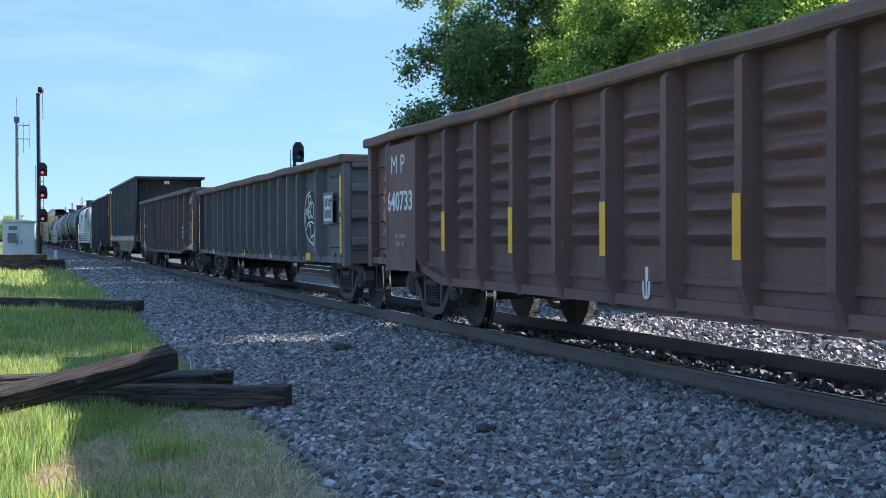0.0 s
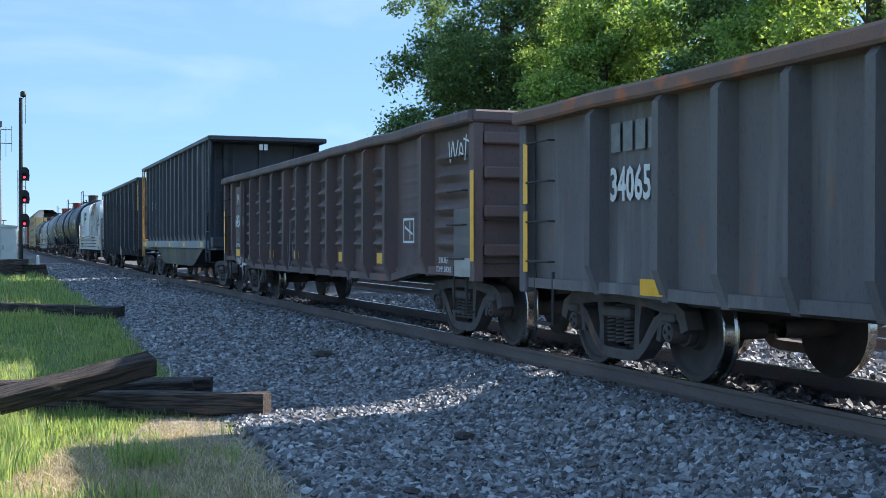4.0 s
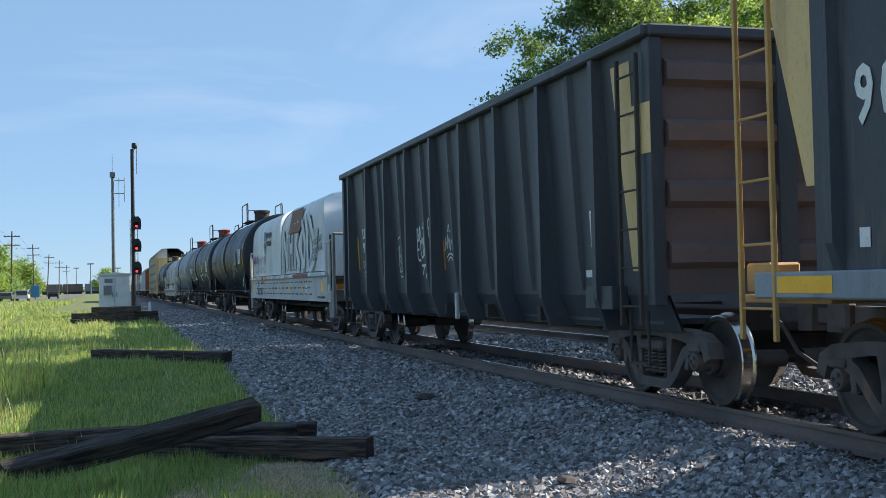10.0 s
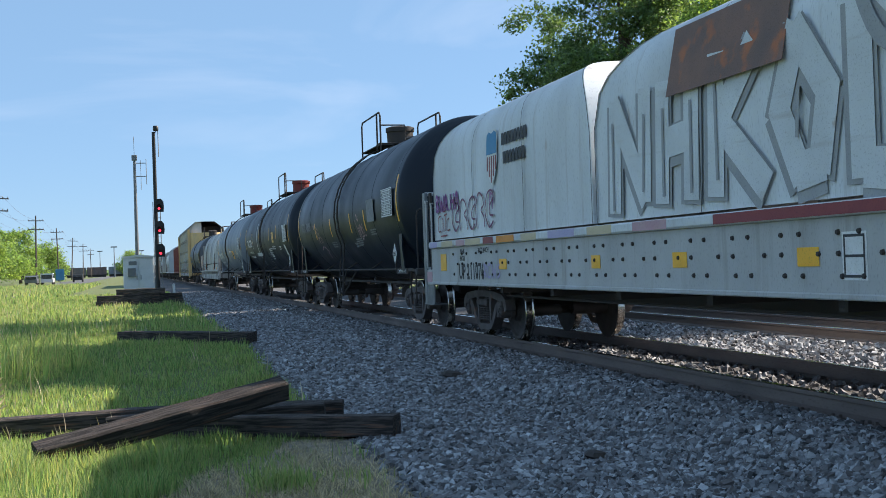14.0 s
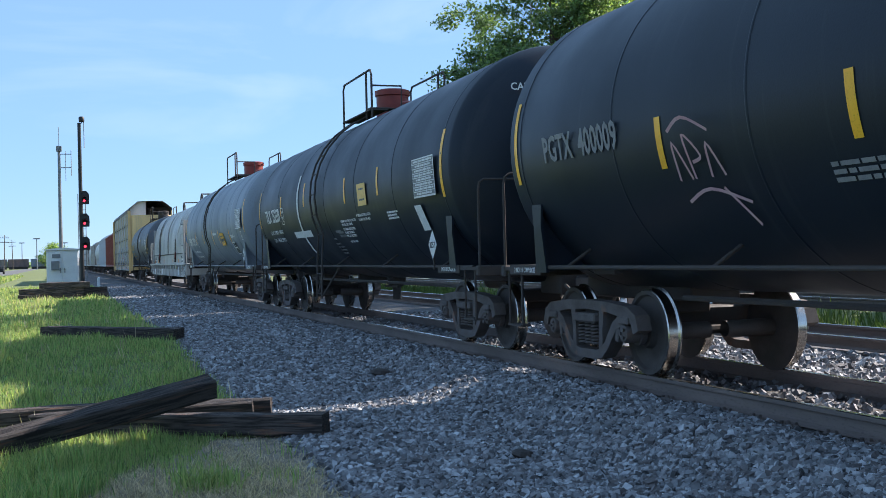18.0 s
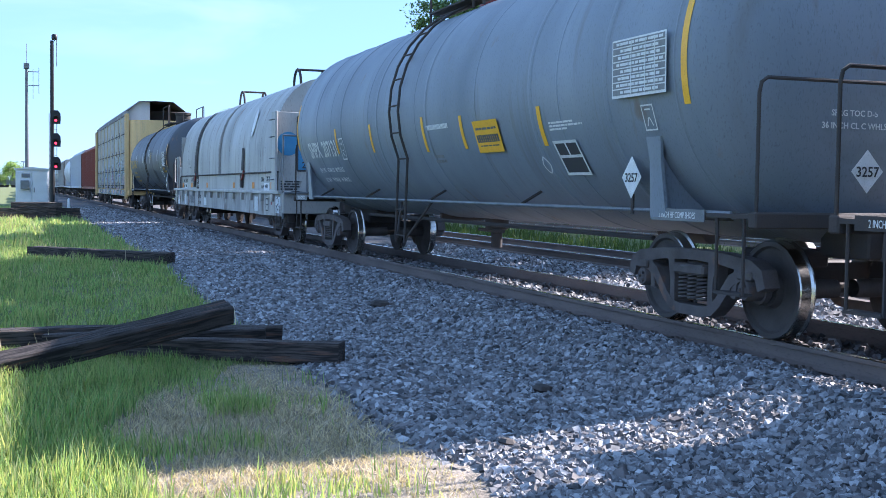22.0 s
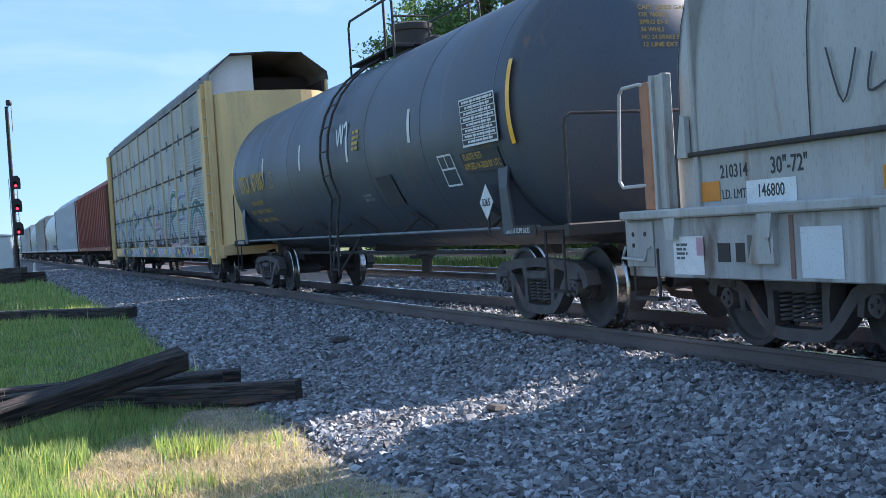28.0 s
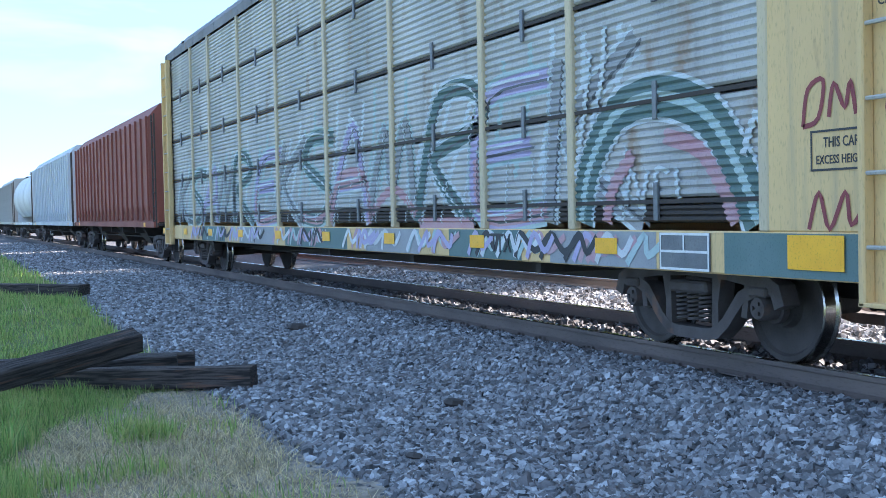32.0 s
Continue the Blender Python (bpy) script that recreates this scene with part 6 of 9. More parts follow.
# ---- tank cars ----
def tank_car(lead, trail, t0, t1, heads, r, zc, paint, label, number, mark, dome, diamond_m, extra, stripes, spots, arcs, shift, move, tags):
    """heads: s of the two head seams; stripes: y, z0, z1 of the yellow strips; spots: the number and the data panel; arcs: the end strips."""
    car, h = start("tank_car", label, lead, trail, t0, t1)
    mid = (lead + trail) / 2
    y0, y1 = heads[0] - mid, heads[1] - mid

    def ang(z):
        return math.asin(max(-1, min(1, (z - zc) / r)))

    def at(y, z, out=0.006):
        a = ang(z)
        return on_side(y, z + out * math.sin(a), -(r + out) * math.cos(a), -math.degrees(a))

    def strip(y, z0, z1, w, m, name="reflector", label=""):
        s, n = Shape(), 10
        rows = []
        for k in range(n + 1):
            a = ang(z0) + (ang(z1) - ang(z0)) * k / n
            rows.append([(-(r + 0.006) * math.cos(a), y + w / 2, zc + (r + 0.006) * math.sin(a)), (-(r + 0.006) * math.cos(a), y - w / 2, zc + (r + 0.006) * math.sin(a))])
        s.sheet(rows)
        return part(name, s, m, car, label)
    prof = [(-0.52, 0.0001), (-0.51, r * 0.25), (-0.46, r * 0.5), (-0.35, r * 0.76), (-0.2, r * 0.92), (-0.06, r * 0.99), (0.0, r)]
    shell = [(y0 + a, q) for a, q in prof] + [(y0 + (y1 - y0) * k / 10, r) for k in range(1, 10)] + [(y1 - a, q) for a, q in prof[::-1]]
    body = part("tank", Shape().lathe(shell, (0, 0, zc), "y", 72), paint, car)
    for k in range(7):
        y = y0 + (y1 - y0) * (0.02 + 0.96 * k / 6)
        part("weld_seam", Shape().lathe([(-0.02, r + 0.001), (-0.012, r + 0.006), (0.012, r + 0.006), (0.02, r + 0.001)], (0, y, zc), "y", 60), paint, body)
    # frame bars and saddles
    for d in (-1, 1):
        s = Shape().tube([(d * 1.42, y0 - 0.3, 1.14), (d * 1.42, y1 + 0.3, 1.14)], 0.022, 8)
        part("side_rail", s, M_METAL if mark in ("SHPX", "UTLX") else M_DARK, car)
        for e in (y0 + 1.0, (y0 * 3 + y1) / 4 + 0.4, (y0 + y1) / 2, (y0 + 3 * y1) / 4 - 0.4, y1 - 1.0):
            part("rail_bracket", Shape().tube([(d * 1.42, e, 1.14), (d * 1.12, e, zc - math.sqrt(r * r - 1.254) + 0.02)], 0.02, 6), M_DARK, car)
    for e, y in ((-1, t0 - mid), (1, t1 - mid)):
        s = Shape().box(-0.3, 0.3, y - 0.9, e * h, 0.75, 1.15, 0, 0.02)
        s.prism([(-0.85, 1.05), (0.85, 1.05), (1.0, 1.9), (-1.0, 1.9)], y - 0.25, y + 0.25, axis="y")
        part("bolster_saddle", s, M_DARK, car)
        yl = (y0, y1)[e > 0] + e * 0.15
        ys, top = yl - e * (1.0 if e < 0 and mark == "SHPX" else 0.55), (-r * math.cos(ang(1.84)) - 0.015, 1.84)
        part("saddle_strap", Shape().add([(xx + dx, ys + w, zz) for xx, zz, wd in ((top[0], top[1], 0.13), (-1.50, 1.60, 0.10), (-1.46, 1.08, 0.14)) for dx in (0.0, 0.03) for w in (wd, -wd)], [(0, 1, 5, 4), (4, 5, 9, 8), (3, 2, 6, 7), (7, 6, 10, 11), (0, 4, 6, 2), (4, 8, 10, 6), (5, 1, 3, 7), (9, 5, 7, 11), (8, 9, 11, 10), (1, 0, 2, 3)]), paint, car)
        part("saddle_web", Shape().prism([(-1.46, 1.10), (-1.48, 1.60), (top[0] + 0.05, 1.84), (-r * math.cos(ang(1.3)) + 0.1, 1.3), (-0.7, 1.10)], ys - 0.012, ys + 0.012, axis="y"), paint, car)
        part("end_sill", Shape().box(-1.46, 1.46, e * (h - 0.12), e * h, 1.02, 1.16, 0, 0.015), M_DARK, car)
        part("platform", Shape().box(-1.45, 1.45, e * (h - 0.12), e * (h - 0.75), 1.10, 1.14), M_DARK, car)
        hr = Shape().tube([(-1.42, e * (h - 0.05), 1.1), (-1.42, e * (h - 0.05), 2.15), (-1.40, e * (h - 0.05), 2.24), (-1.34, e * (h - 0.05), 2.28), (1.34, e * (h - 0.05), 2.28), (1.40, e * (h - 0.05), 2.24), (1.42, e * (h - 0.05), 2.15), (1.42, e * (h - 0.05), 1.1)], 0.017, 7)
        part("handrail", hr, M_DARK, car)
        step(car, e * (h - 0.4), -1.43, 0.45, 1.1)
    for y in (-h + 1.22, h - 0.76):
        part("sill_plate", Shape().box(-0.46, 0.46, 0, 0.11, 0, 0.01), M_METAL if mark == "SHPX" else M_DARK, car, "", on_side(y, 1.055, -1.45))
        fitted("2 INCH HF COMP SHOES", 0.06, 0.62, M_STENCIL, car, on_side(y, 1.08, -1.462))
    # ladder, walk and dome half way along
    c = shift
    lad = Shape()
    for a in (-0.22, 0.22):
        lad.tube([(-1.62, c + a, 0.5), (-1.60, c + a, 1.3)] + [(-(r + 0.09) * math.cos(w), c + a, zc + (r + 0.09) * math.sin(w)) for w in [radians(-25 + 12 * k) for k in range(9)]], 0.02, 6)
    lo = part("ladder", lad, M_DARK, car)
    for k in range(9):
        if k < 2:
            p = (-1.61, 0.6 + 0.4 * k)
        else:
            w = radians(-25 + 13.5 * (k - 2))
            p = (-(r + 0.09) * math.cos(w), zc + (r + 0.09) * math.sin(w))
        part("rung", Shape().tube([(p[0], c - 0.22, p[1]), (p[0], c + 0.22, p[1])], 0.013, 6), M_DARK, lo)
    for a in (-0.3, 0.3):
        part("ladder_brace", Shape().tube([(-1.60, c + a * 0.7, 0.55), (-1.35, c + a * 2.4, 1.14)], 0.02, 6), M_DARK, car)
    zt = zc + r
    wk = Shape().box(-0.78, -0.42, c - 1.15, c + 1.15, zt + 0.00, zt + 0.03, 0, 0.005).box(-0.78, 0.78, c - 1.15, c - 0.75, zt + 0.031, zt + 0.055, 0, 0.005)
    part("walkway", wk, M_DARK, car)
    cage = part("safety_railing", Shape().tube([(-0.75, c - 1.15, zt + 0.70), (-0.75, c - 1.05, zt + 0.80), (-0.75, c + 1.05, zt + 0.80), (-0.75, c + 1.15, zt + 0.70), (-0.75, c + 1.15, zt - 0.15)], 0.022, 6), M_DARK, car)
    part("far_rail", Shape().tube([(0.75, c - 1.15, zt + 0.70), (0.75, c - 1.05, zt + 0.80), (0.75, c + 1.05, zt + 0.80), (0.75, c + 1.15, zt + 0.70), (0.75, c + 1.15, zt - 0.15)], 0.022, 6), M_DARK, cage)
    part("end_rail", Shape().tube([(-0.75, c - 1.15, zt + 0.48), (-0.15, c - 1.15, zt + 0.48), (-0.15, c - 1.15, zt + 0.1)], 0.018, 6), M_DARK, cage)
    for x in (-0.75, 0.75):
        for a in (-1.15, -0.75):
            part("rail_post", Shape().tube([(x, c + a, zt - 0.15), (x, c + a, zt + 0.70 + 0.10 * (a > -1))], 0.022, 6), M_DARK, cage)
    part("dome", Shape().lathe([(-0.1, 0.33), (0.42, 0.33), (0.44, 0.36), (0.54, 0.36), (0.57, 0.28), (0.57, 0.0001)], (0, c, zt), "z", 24), dome, car, "valve dome on top of the tank")
    part("fitting", Shape().lathe([(0, 0.16), (0.2, 0.16), (0.24, 0.1), (0.24, 0.0001)], (0.1, c - 0.75, zt), "z", 14), dome, car)
    out = Shape().lathe([(-0.45, 0.0001), (-0.45, 0.09), (-0.2, 0.09), (-0.15, 0.18), (0.05, 0.2)], (0, c, zc - r), "z", 14)
    out.tube([(-0.1, c - 0.5, zc - r - 0.18), (-0.1, c + 0.5, zc - r - 0.18)], 0.03, 6)
    part("valve_guard", Shape().box(-0.5, 0.5, c + 1.2, c + 1.26, 0.8, zc - r + 0.2), M_DARK, car)
    part("bottom_valve", out, M_DARK, car)
    br2 = Shape().tube([(-0.7, y0 + 2.2, 0.82), (-0.7, y1 - 2.2, 0.82)], 0.03, 6).tube([(0.3, y0 + 2.6, 0.85), (0.3, y0 + 3.6, 0.85)], 0.12, 12)
    part("brake_rigging", br2, M_DARK, car)
    # strips, number, panels
    for y, z0, z1 in stripes:
        # the UTLX strips carry their glare as a white colour
        strip(y, z0, z1, 0.10, M_REFLECTGLARE if mark == "UTLX" else M_REFLECT)
    strip(arcs[0], zc - 0.42, zc + 0.5, 0.10, M_REFLECT)
    strip(arcs[1], zc - 0.42, zc + 0.5, 0.08, M_REFLECT)
    ny, nz = spots[0]
    wide, tall, rows = tags
    fitted(mark + "  " + number, tall, wide, diamond_m, car, at(ny, nz - 0.13, 0.012))
    for k, (text, w) in enumerate(rows):
        fitted(text, 0.10, w * wide, diamond_m, car, at(ny, nz - 0.42 - 0.18 * k))
    dy, dz = spots[1]
    s = Shape().box(-0.50, 0.50, -0.28, 0.28, 0, 0.003)
    dark = mark == "UTLX"
    pl = part("data_panel", s, M_STENCIL, car, "white-framed stencilled data panel", at(dy, dz, 0.035))
    for k in range(8):
        part("data_line", Shape().box(-0.48, 0.48, -0.027, 0.027, 0, 0.003), M_DSTENCIL if dark else M_GREYSTENCIL, pl, "", pose(0, 0.235 - k * 0.066, 0.003))
        lines([(0.86, 0.7, 0.8)[k % 3]], 0.026, M_STENCIL, pl, pose(0.02, 0.222 - k * 0.066, 0.007))
    for k in (-0.12, 0.14, 0.31):
        part("data_rule", Shape().box(-0.006, 0.006, -0.25, 0.25, 0, 0.003), M_STENCIL, pl, "", pose(k, 0, 0.010))
    dia = part("hazard_placard", Shape().prism([(0, 0.21), (0.19, 0), (0, -0.21), (-0.19, 0)], 0.0, 0.004, axis="y"), M_STENCIL, car, "white diamond hazard placard", Matrix.Translation((-1.46, dy + (0.5 if mark == "SHPX" else 0.3), 1.46)) @ pose(0, 0, 0, 0, 0, -90))
    letters("3265" if mark == "UTLX" else "3257", 0.09, M_DSTENCIL, dia, Matrix.Translation((0, -0.004, -0.045)) @ pose(0, 0, 0, 90))
    part("placard_post", Shape().box(-1.45, -1.43, dy + (0.48 if mark == "SHPX" else 0.28), dy + (0.52 if mark == "SHPX" else 0.32), 1.1, 1.30), M_DARK, car)
    lines([0.4, 0.42], 0.045, M_GREYSTENCIL, car, at(c - 1.4, zc - 0.75))
    # stencils on the leading head
    if mark != "UTLX":
        for k, t in enumerate(("CAPY  25720 GAL", "CAPY  97360 L", "CAPY  97.3 M")):
            letters(t, 0.10, diamond_m, car, on_end(-0.35, zc + 0.95 - 0.22 * k, y0 - 0.40 - 0.03), label="")
        for k, t in enumerate(("SPRG TOC D-5", "36 INCH CL C WHLS")):
            letters(t, 0.055, diamond_m, car, on_end(-0.32, zc - 0.52 - 0.11 * k, y0 - 0.50))
        head = part("hazard_placard", Shape().prism([(0, 0.19), (0.17, 0), (0, -0.19), (-0.17, 0)], 0.0, 0.004, axis="y"), M_STENCIL, car, "white diamond hazard placard", pose(-0.22, y0 - 0.56, zc - 1.0))
        letters("3257", 0.09, M_DSTENCIL, head, Matrix.Translation((0, -0.004, -0.045)) @ pose(0, 0, 0, 90))
    if mark == "UTLX":
        letters("UTLX  671867", 0.16, M_YSTENCIL, car, on_end(0.15, zc + 1.16, y0 - 0.39))
        for k, (text, w) in enumerate((("CAPY  20000 GAL", 0.62), ("OR 76000 L", 0.40), ("SPRG D-5", 0.36), ("36 WHLS", 0.30), ("NO 24 BRAKE BEAM", 0.62), ("12 LINE EXT", 0.44))):
            fitted(text, 0.05, w, M_YSTENCIL, car, on_end(-0.12 + w / 2, zc + 0.98 - 0.085 * k, y0 - 0.43 - 0.016 * k))
    if extra:
        extra(car, lambda y, z, out=0.006: at(y - move, z, out), lambda y, *q: strip(y - move, *q), y0, y1, c, zc, r)
    ends(car, h + 0.25)
    return car


def plate_box(car, at, y, z):
    stroke([[(-0.13, -0.19), (-0.13, 0.19), (0.13, 0.19), (0.13, -0.19), (-0.13, -0.19)]], 0.022, M_STENCIL, car, at(y, z), "stencil_frame")
    letters("PLATE", 0.05, M_STENCIL, car, at(y, z + 0.07))
    letters("C", 0.12, M_STENCIL, car, at(y, z - 0.12))


def tags_one(car, at, strip, y0, y1, c, zc, r):
    stroke([[(0, 0.1), (0.1, 0.45), (0.2, 0.1)], [(0.25, 0.1), (0.3, 0.5), (0.45, 0.3), (0.3, 0.25)], [(0.5, 0.1), (0.6, 0.4), (0.7, 0.1)], [(0.1, 0.55), (0.4, 0.65), (0.7, 0.5)], [(0.0, -0.1), (0.4, 0.0), (0.9, -0.15)], [(0.6, 0.0), (0.9, -0.35)]], 0.03, M_PINK, car, at(3.75, 1.8), label="pale pink spray tag")
    stroke([[(-0.65, 0.4), (-0.4, -0.3), (-0.35, 0.15), (-0.2, -0.2), (-0.15, 0.2)], [(-0.1, 0.0), (0.0, 0.25), (0.08, -0.2), (-0.1, -0.2)], [(0.12, 0.2), (0.1, -0.2), (0.3, -0.15), (0.12, 0.02), (0.25, 0.15)], [(0.38, 0.25), (0.45, -0.15), (0.62, -0.2)], [(-0.15, -0.3), (0.1, -0.3)], [(-0.1 + 0.1 * math.cos(w), 0.46 + 0.11 * math.sin(w)) for w in [k * math.pi / 4 for k in range(9)]], [(0.7, -0.18), (0.74, -0.16)]], 0.042, M_PINK, car, at(-2.62, 2.04) @ Matrix.Diagonal((0.66, 0.66, 1, 1)), label="pale pink spray tag")
    part("worn_panel", Shape().box(-0.38, 0.38, -0.24, 0.24, 0, 0.003), M_GREYSTENCIL, car, "", at(-4.05, 2.42, 0.02))
    lines([0.7, 0.7, 0.6], 0.035, M_GREYSTENCIL, car, at(1.4, 1.85))
    lines([0.7, 0.8, 0.75, 0.7], 0.03, M_GREYSTENCIL, car, at(-2.0, 1.85))
    lines([0.6, 0.5, 0.6], 0.03, M_GREYSTENCIL, car, at(-3.9, 2.0))


def marks_two(car, at, strip, y0, y1, c, zc, r):
    strip(2.83, 1.39, 3.1, 0.14, M_STENCIL, "white_band", "white upright stripe of a painted cross")
    part("white_bar", Shape().box(-0.88, 0.88, -0.075, 0.075, 0, 0.003), M_STENCIL, car, "", at(2.86, 1.84, 0.012))
    part("yellow_panel", Shape().box(-0.28, 0.28, -0.19, 0.19, 0, 0.003), M_NOTICE, car, "faded yellow notice panel", at(-2.79, 2.38, 0.015))
    plate_box(car, at, 4.62, 2.30)
    letters("CLOSED", 0.045, M_GREYSTENCIL, car, at(0.22, 1.66))
    for k, (text, w) in enumerate((("HANDLE MUST BE", 0.38), ("LOCKED AND CHAINED", 0.48), ("IN CLOSED POSITION", 0.46), ("BEFORE LOADING", 0.38))):
        fitted(text, 0.042, w, M_GREYSTENCIL, car, at(0.38 - w / 2, 1.57 - 0.062 * k))
    for k, (text, w) in enumerate((("MAXIMUM OPERATING PRESSURE FOR", 1.15), ("HEATER COILS 150 PSI", 0.80), ("EXTERIOR HEATER PIPES", 0.86), ("NO INLET OR OUTLET", 0.68), ("PIPE CAPS REQUIRED", 0.72))):
        fitted(text, 0.05, w, M_STENCIL, car, at(-0.84 - w / 2, 1.96 - 0.062 * k - 0.02 * (k > 1)))
    fitted("VENT TANK WHEN", 0.045, 0.55, M_STENCIL, car, at(-1.11, 1.59))
    bars(11, 0.05, M_GREYSTENCIL, car, at(-0.35, 1.79), ratio=0.6)
    part("small_plate", Shape().box(-0.16, 0.16, -0.2, 0.2, 0, 0.003), M_STENCIL, car, "", at(-5.9, 1.87, 0.03))
    lines([0.6, 0.5, 0.6], 0.03, M_STENCIL, car, at(-4.4, 2.0))
    lines([0.30], 0.03, M_SPRAYDARK, car, at(-2.79, 2.46, 0.020))
    lines([0.36], 0.03, M_SPRAYDARK, car, at(-2.79, 2.28, 0.020))
    for k, (text, w) in enumerate((('6" FIBERGLASS INSULATION', 0.95), ("DO NOT EXCEED 400 F", 0.78))):
        fitted(text, 0.05, w, M_STENCIL, car, at(-2.6, 2.02 - 0.075 * k))


def marks_three(car, at, strip, y0, y1, c, zc, r):
    part("yellow_panel", Shape().box(-0.40, 0.40, -0.21, 0.21, 0, 0.003), M_REFLECT, car, "yellow emergency notice with dark print", at(-2.55, 2.0, 0.02))
    lines([0.62, 0.66], 0.028, M_SPRAYDARK, car, at(-2.55, 2.13, 0.026))
    bars(11, 0.10, M_SPRAYDARK, car, at(-2.55, 1.93, 0.026), ratio=0.45)
    lines([0.6], 0.028, M_SPRAYDARK, car, at(-2.55, 1.87, 0.026))
    lines([0.6, 0.8, 0.45], 0.022, M_STENCIL, car, at(-4.73, 2.06))
    stroke([[(0, 0.11), (0.09, 0.0), (0, -0.11), (-0.09, 0.0), (0, 0.11)]], 0.02, M_STENCIL, car, at(-3.9, 1.62), "stencil_frame")
    part("stencil_ground", Shape().box(-0.26, 0.26, -0.19, 0.19, 0, 0.002), M_DSTENCIL, car, "", at(-4.63, 1.69, 0.008))
    bars(18, 0.07, M_STENCIL, car, at(-0.75, 2.16), ratio=0.5)
    stroke([[(-0.27, -0.2), (-0.27, 0.2), (0.27, 0.2), (0.27, -0.2), (-0.27, -0.2)], [(-0.27, 0.02), (0.27, 0.02)], [(0.0, 0.2), (0.0, 0.02)]], 0.035, M_STENCIL, car, at(-4.63, 1.69, 0.014))
    stroke([[(-0.10, -0.12), (-0.10, 0.12), (0.10, 0.12), (0.10, -0.12), (-0.10, -0.12)], [(-0.05, -0.08), (0.0, 0.0), (0.05, -0.08)], [(-0.05, 0.08), (0.05, 0.08)]], 0.015, M_STENCIL, car, at(-6.5, 2.02), "stencil_frame")
    plate_box(car, at, 4.34, 2.03)
    for y in (y0 + 1.6, y0 + 3.4, c - 1.2, c + 1.2, y1 - 3.4, y1 - 1.6):
        part("shell_ring", Shape().lathe([(-0.05, r + 0.001), (-0.035, r + 0.010), (0.035, r + 0.010), (0.05, r + 0.001)], (0, y, zc), "y", 60), M_GREYTANK, car)


def marks_four(car, at, strip, y0, y1, c, zc, r):
    stroke([[(-0.25, 0.25), (-0.2, 0.0), (-0.05, 0.3), (0.0, 0.0), (0.1, 0.3)], [(0.15, 0.25), (0.3, 0.3), (0.25, 0.0)]], 0.06, M_STENCIL, car, at(-0.89, 2.6), label="white spray tag")
    part("dark_patch", Shape().box(-0.34, 0.34, -0.24, 0.24, 0, 0.003), M_DSTENCIL, car, "", at(-2.66, 1.77, 0.015))
    stroke([[(-0.22, -0.2), (-0.22, 0.2), (0.22, 0.2), (0.22, -0.2), (-0.22, -0.2)], [(-0.22, 0.02), (0.22, 0.02)], [(0.0, 0.2), (0.0, 0.02)]], 0.025, M_STENCIL, car, at(-5.1, 1.9))
    lines([0.3, 0.35, 0.3, 0.3], 0.05, M_YSTENCIL, car, at(-1.64, 2.7))
    part("stencil_patch", Shape().box(-0.55, 0.55, -0.13, 0.13, 0, 0.003), M_DSTENCIL, car, "", at(-6.15, 1.95, 0.012))
    for k, t in enumerate(("PLASITE 9573", "APPLIED 04-2020 BY UTC")):
        letters(t, 0.085, M_YSTENCIL, car, at(-6.15 + 0.2 * (1 - k), 1.98 - 0.11 * k, 0.018), wide=0.8)
    stroke([[(-0.1, -0.15), (-0.1, 0.15), (0.1, 0.15), (0.1, -0.15), (-0.1, -0.15)], [(-0.04, 0.05), (0.04, 0.05)]], 0.02, M_YSTENCIL, car, at(4.05, 2.33))
    for k in range(5):
        part("anchor_bar", Shape().box(-0.03, 0.03, -0.22, 0.22, 0, 0.03), M_DARK, car, "", at(y0 + 1.6 + k * 2.6, zc - 1.15, 0.02) @ pose(0, 0, 0, 0, 0, 30))


tank_car(103.6, 119.2, 105.1, 117.6, (104.3, 118.35), 1.63, 2.50, M_TANK, "glossy black tank car with yellow edge strips", "400009", "PGTX", M_DARK, M_GREYSTENCIL, tags_one, [(3.54, 2.01, 2.46), (0.96, 2.01, 2.47), (-1.87, 2.02, 2.48), (-3.62, 2.02, 2.48)], [(5.15, 2.40), (-6.25, 2.49)], (-7.0, 6.80), -0.5, 0.42, (1.70, 0.27, ()))
tank_car(120.0, 136.8, 121.6, 135.2, (120.6, 135.9), 1.64, 2.52, M_TANK, "black tank car with white stencils and red dome", "252339", "TILX", M_RED, M_STENCIL, marks_two, [(4.40, 2.30, 2.76), (1.75, 2.4, 2.9), (-1.90, 2.29, 2.75), (-4.18, 2.31, 2.77)], [(5.42, 2.33), (-6.8, 2.42)], (-7.5, 7.35), 0.45, 0.40, (1.80, 0.31, (("LD LMT  211300 LB   95800 KG", 0.86), ("LT WT   74700 LB   33900 KG", 0.80))))
tank_car(137.7, 154.6, 139.25, 153.0, (138.4, 153.4), 1.66, 2.52, M_GREYTANK, "weathered grey tank car with yellow strips", "207131", "SHPX", M_RED, M_STENCIL, marks_three, [(4.25, 1.95, 2.40), (2.05, 1.92, 2.38), (-0.57, 1.86, 2.36), (-2.1, 1.86, 2.30), (-4.54, 1.83, 2.27)], [(5.29, 2.05), (-6.88, 2.50)], (-7.62, 7.2), 0.45, 0.42, (2.05, 0.31, (("LD LMT  187300 LB   84 950 KG", 0.84), ("LT WT   75700 LB   34 350 KG", 0.84))))
coil_grey()
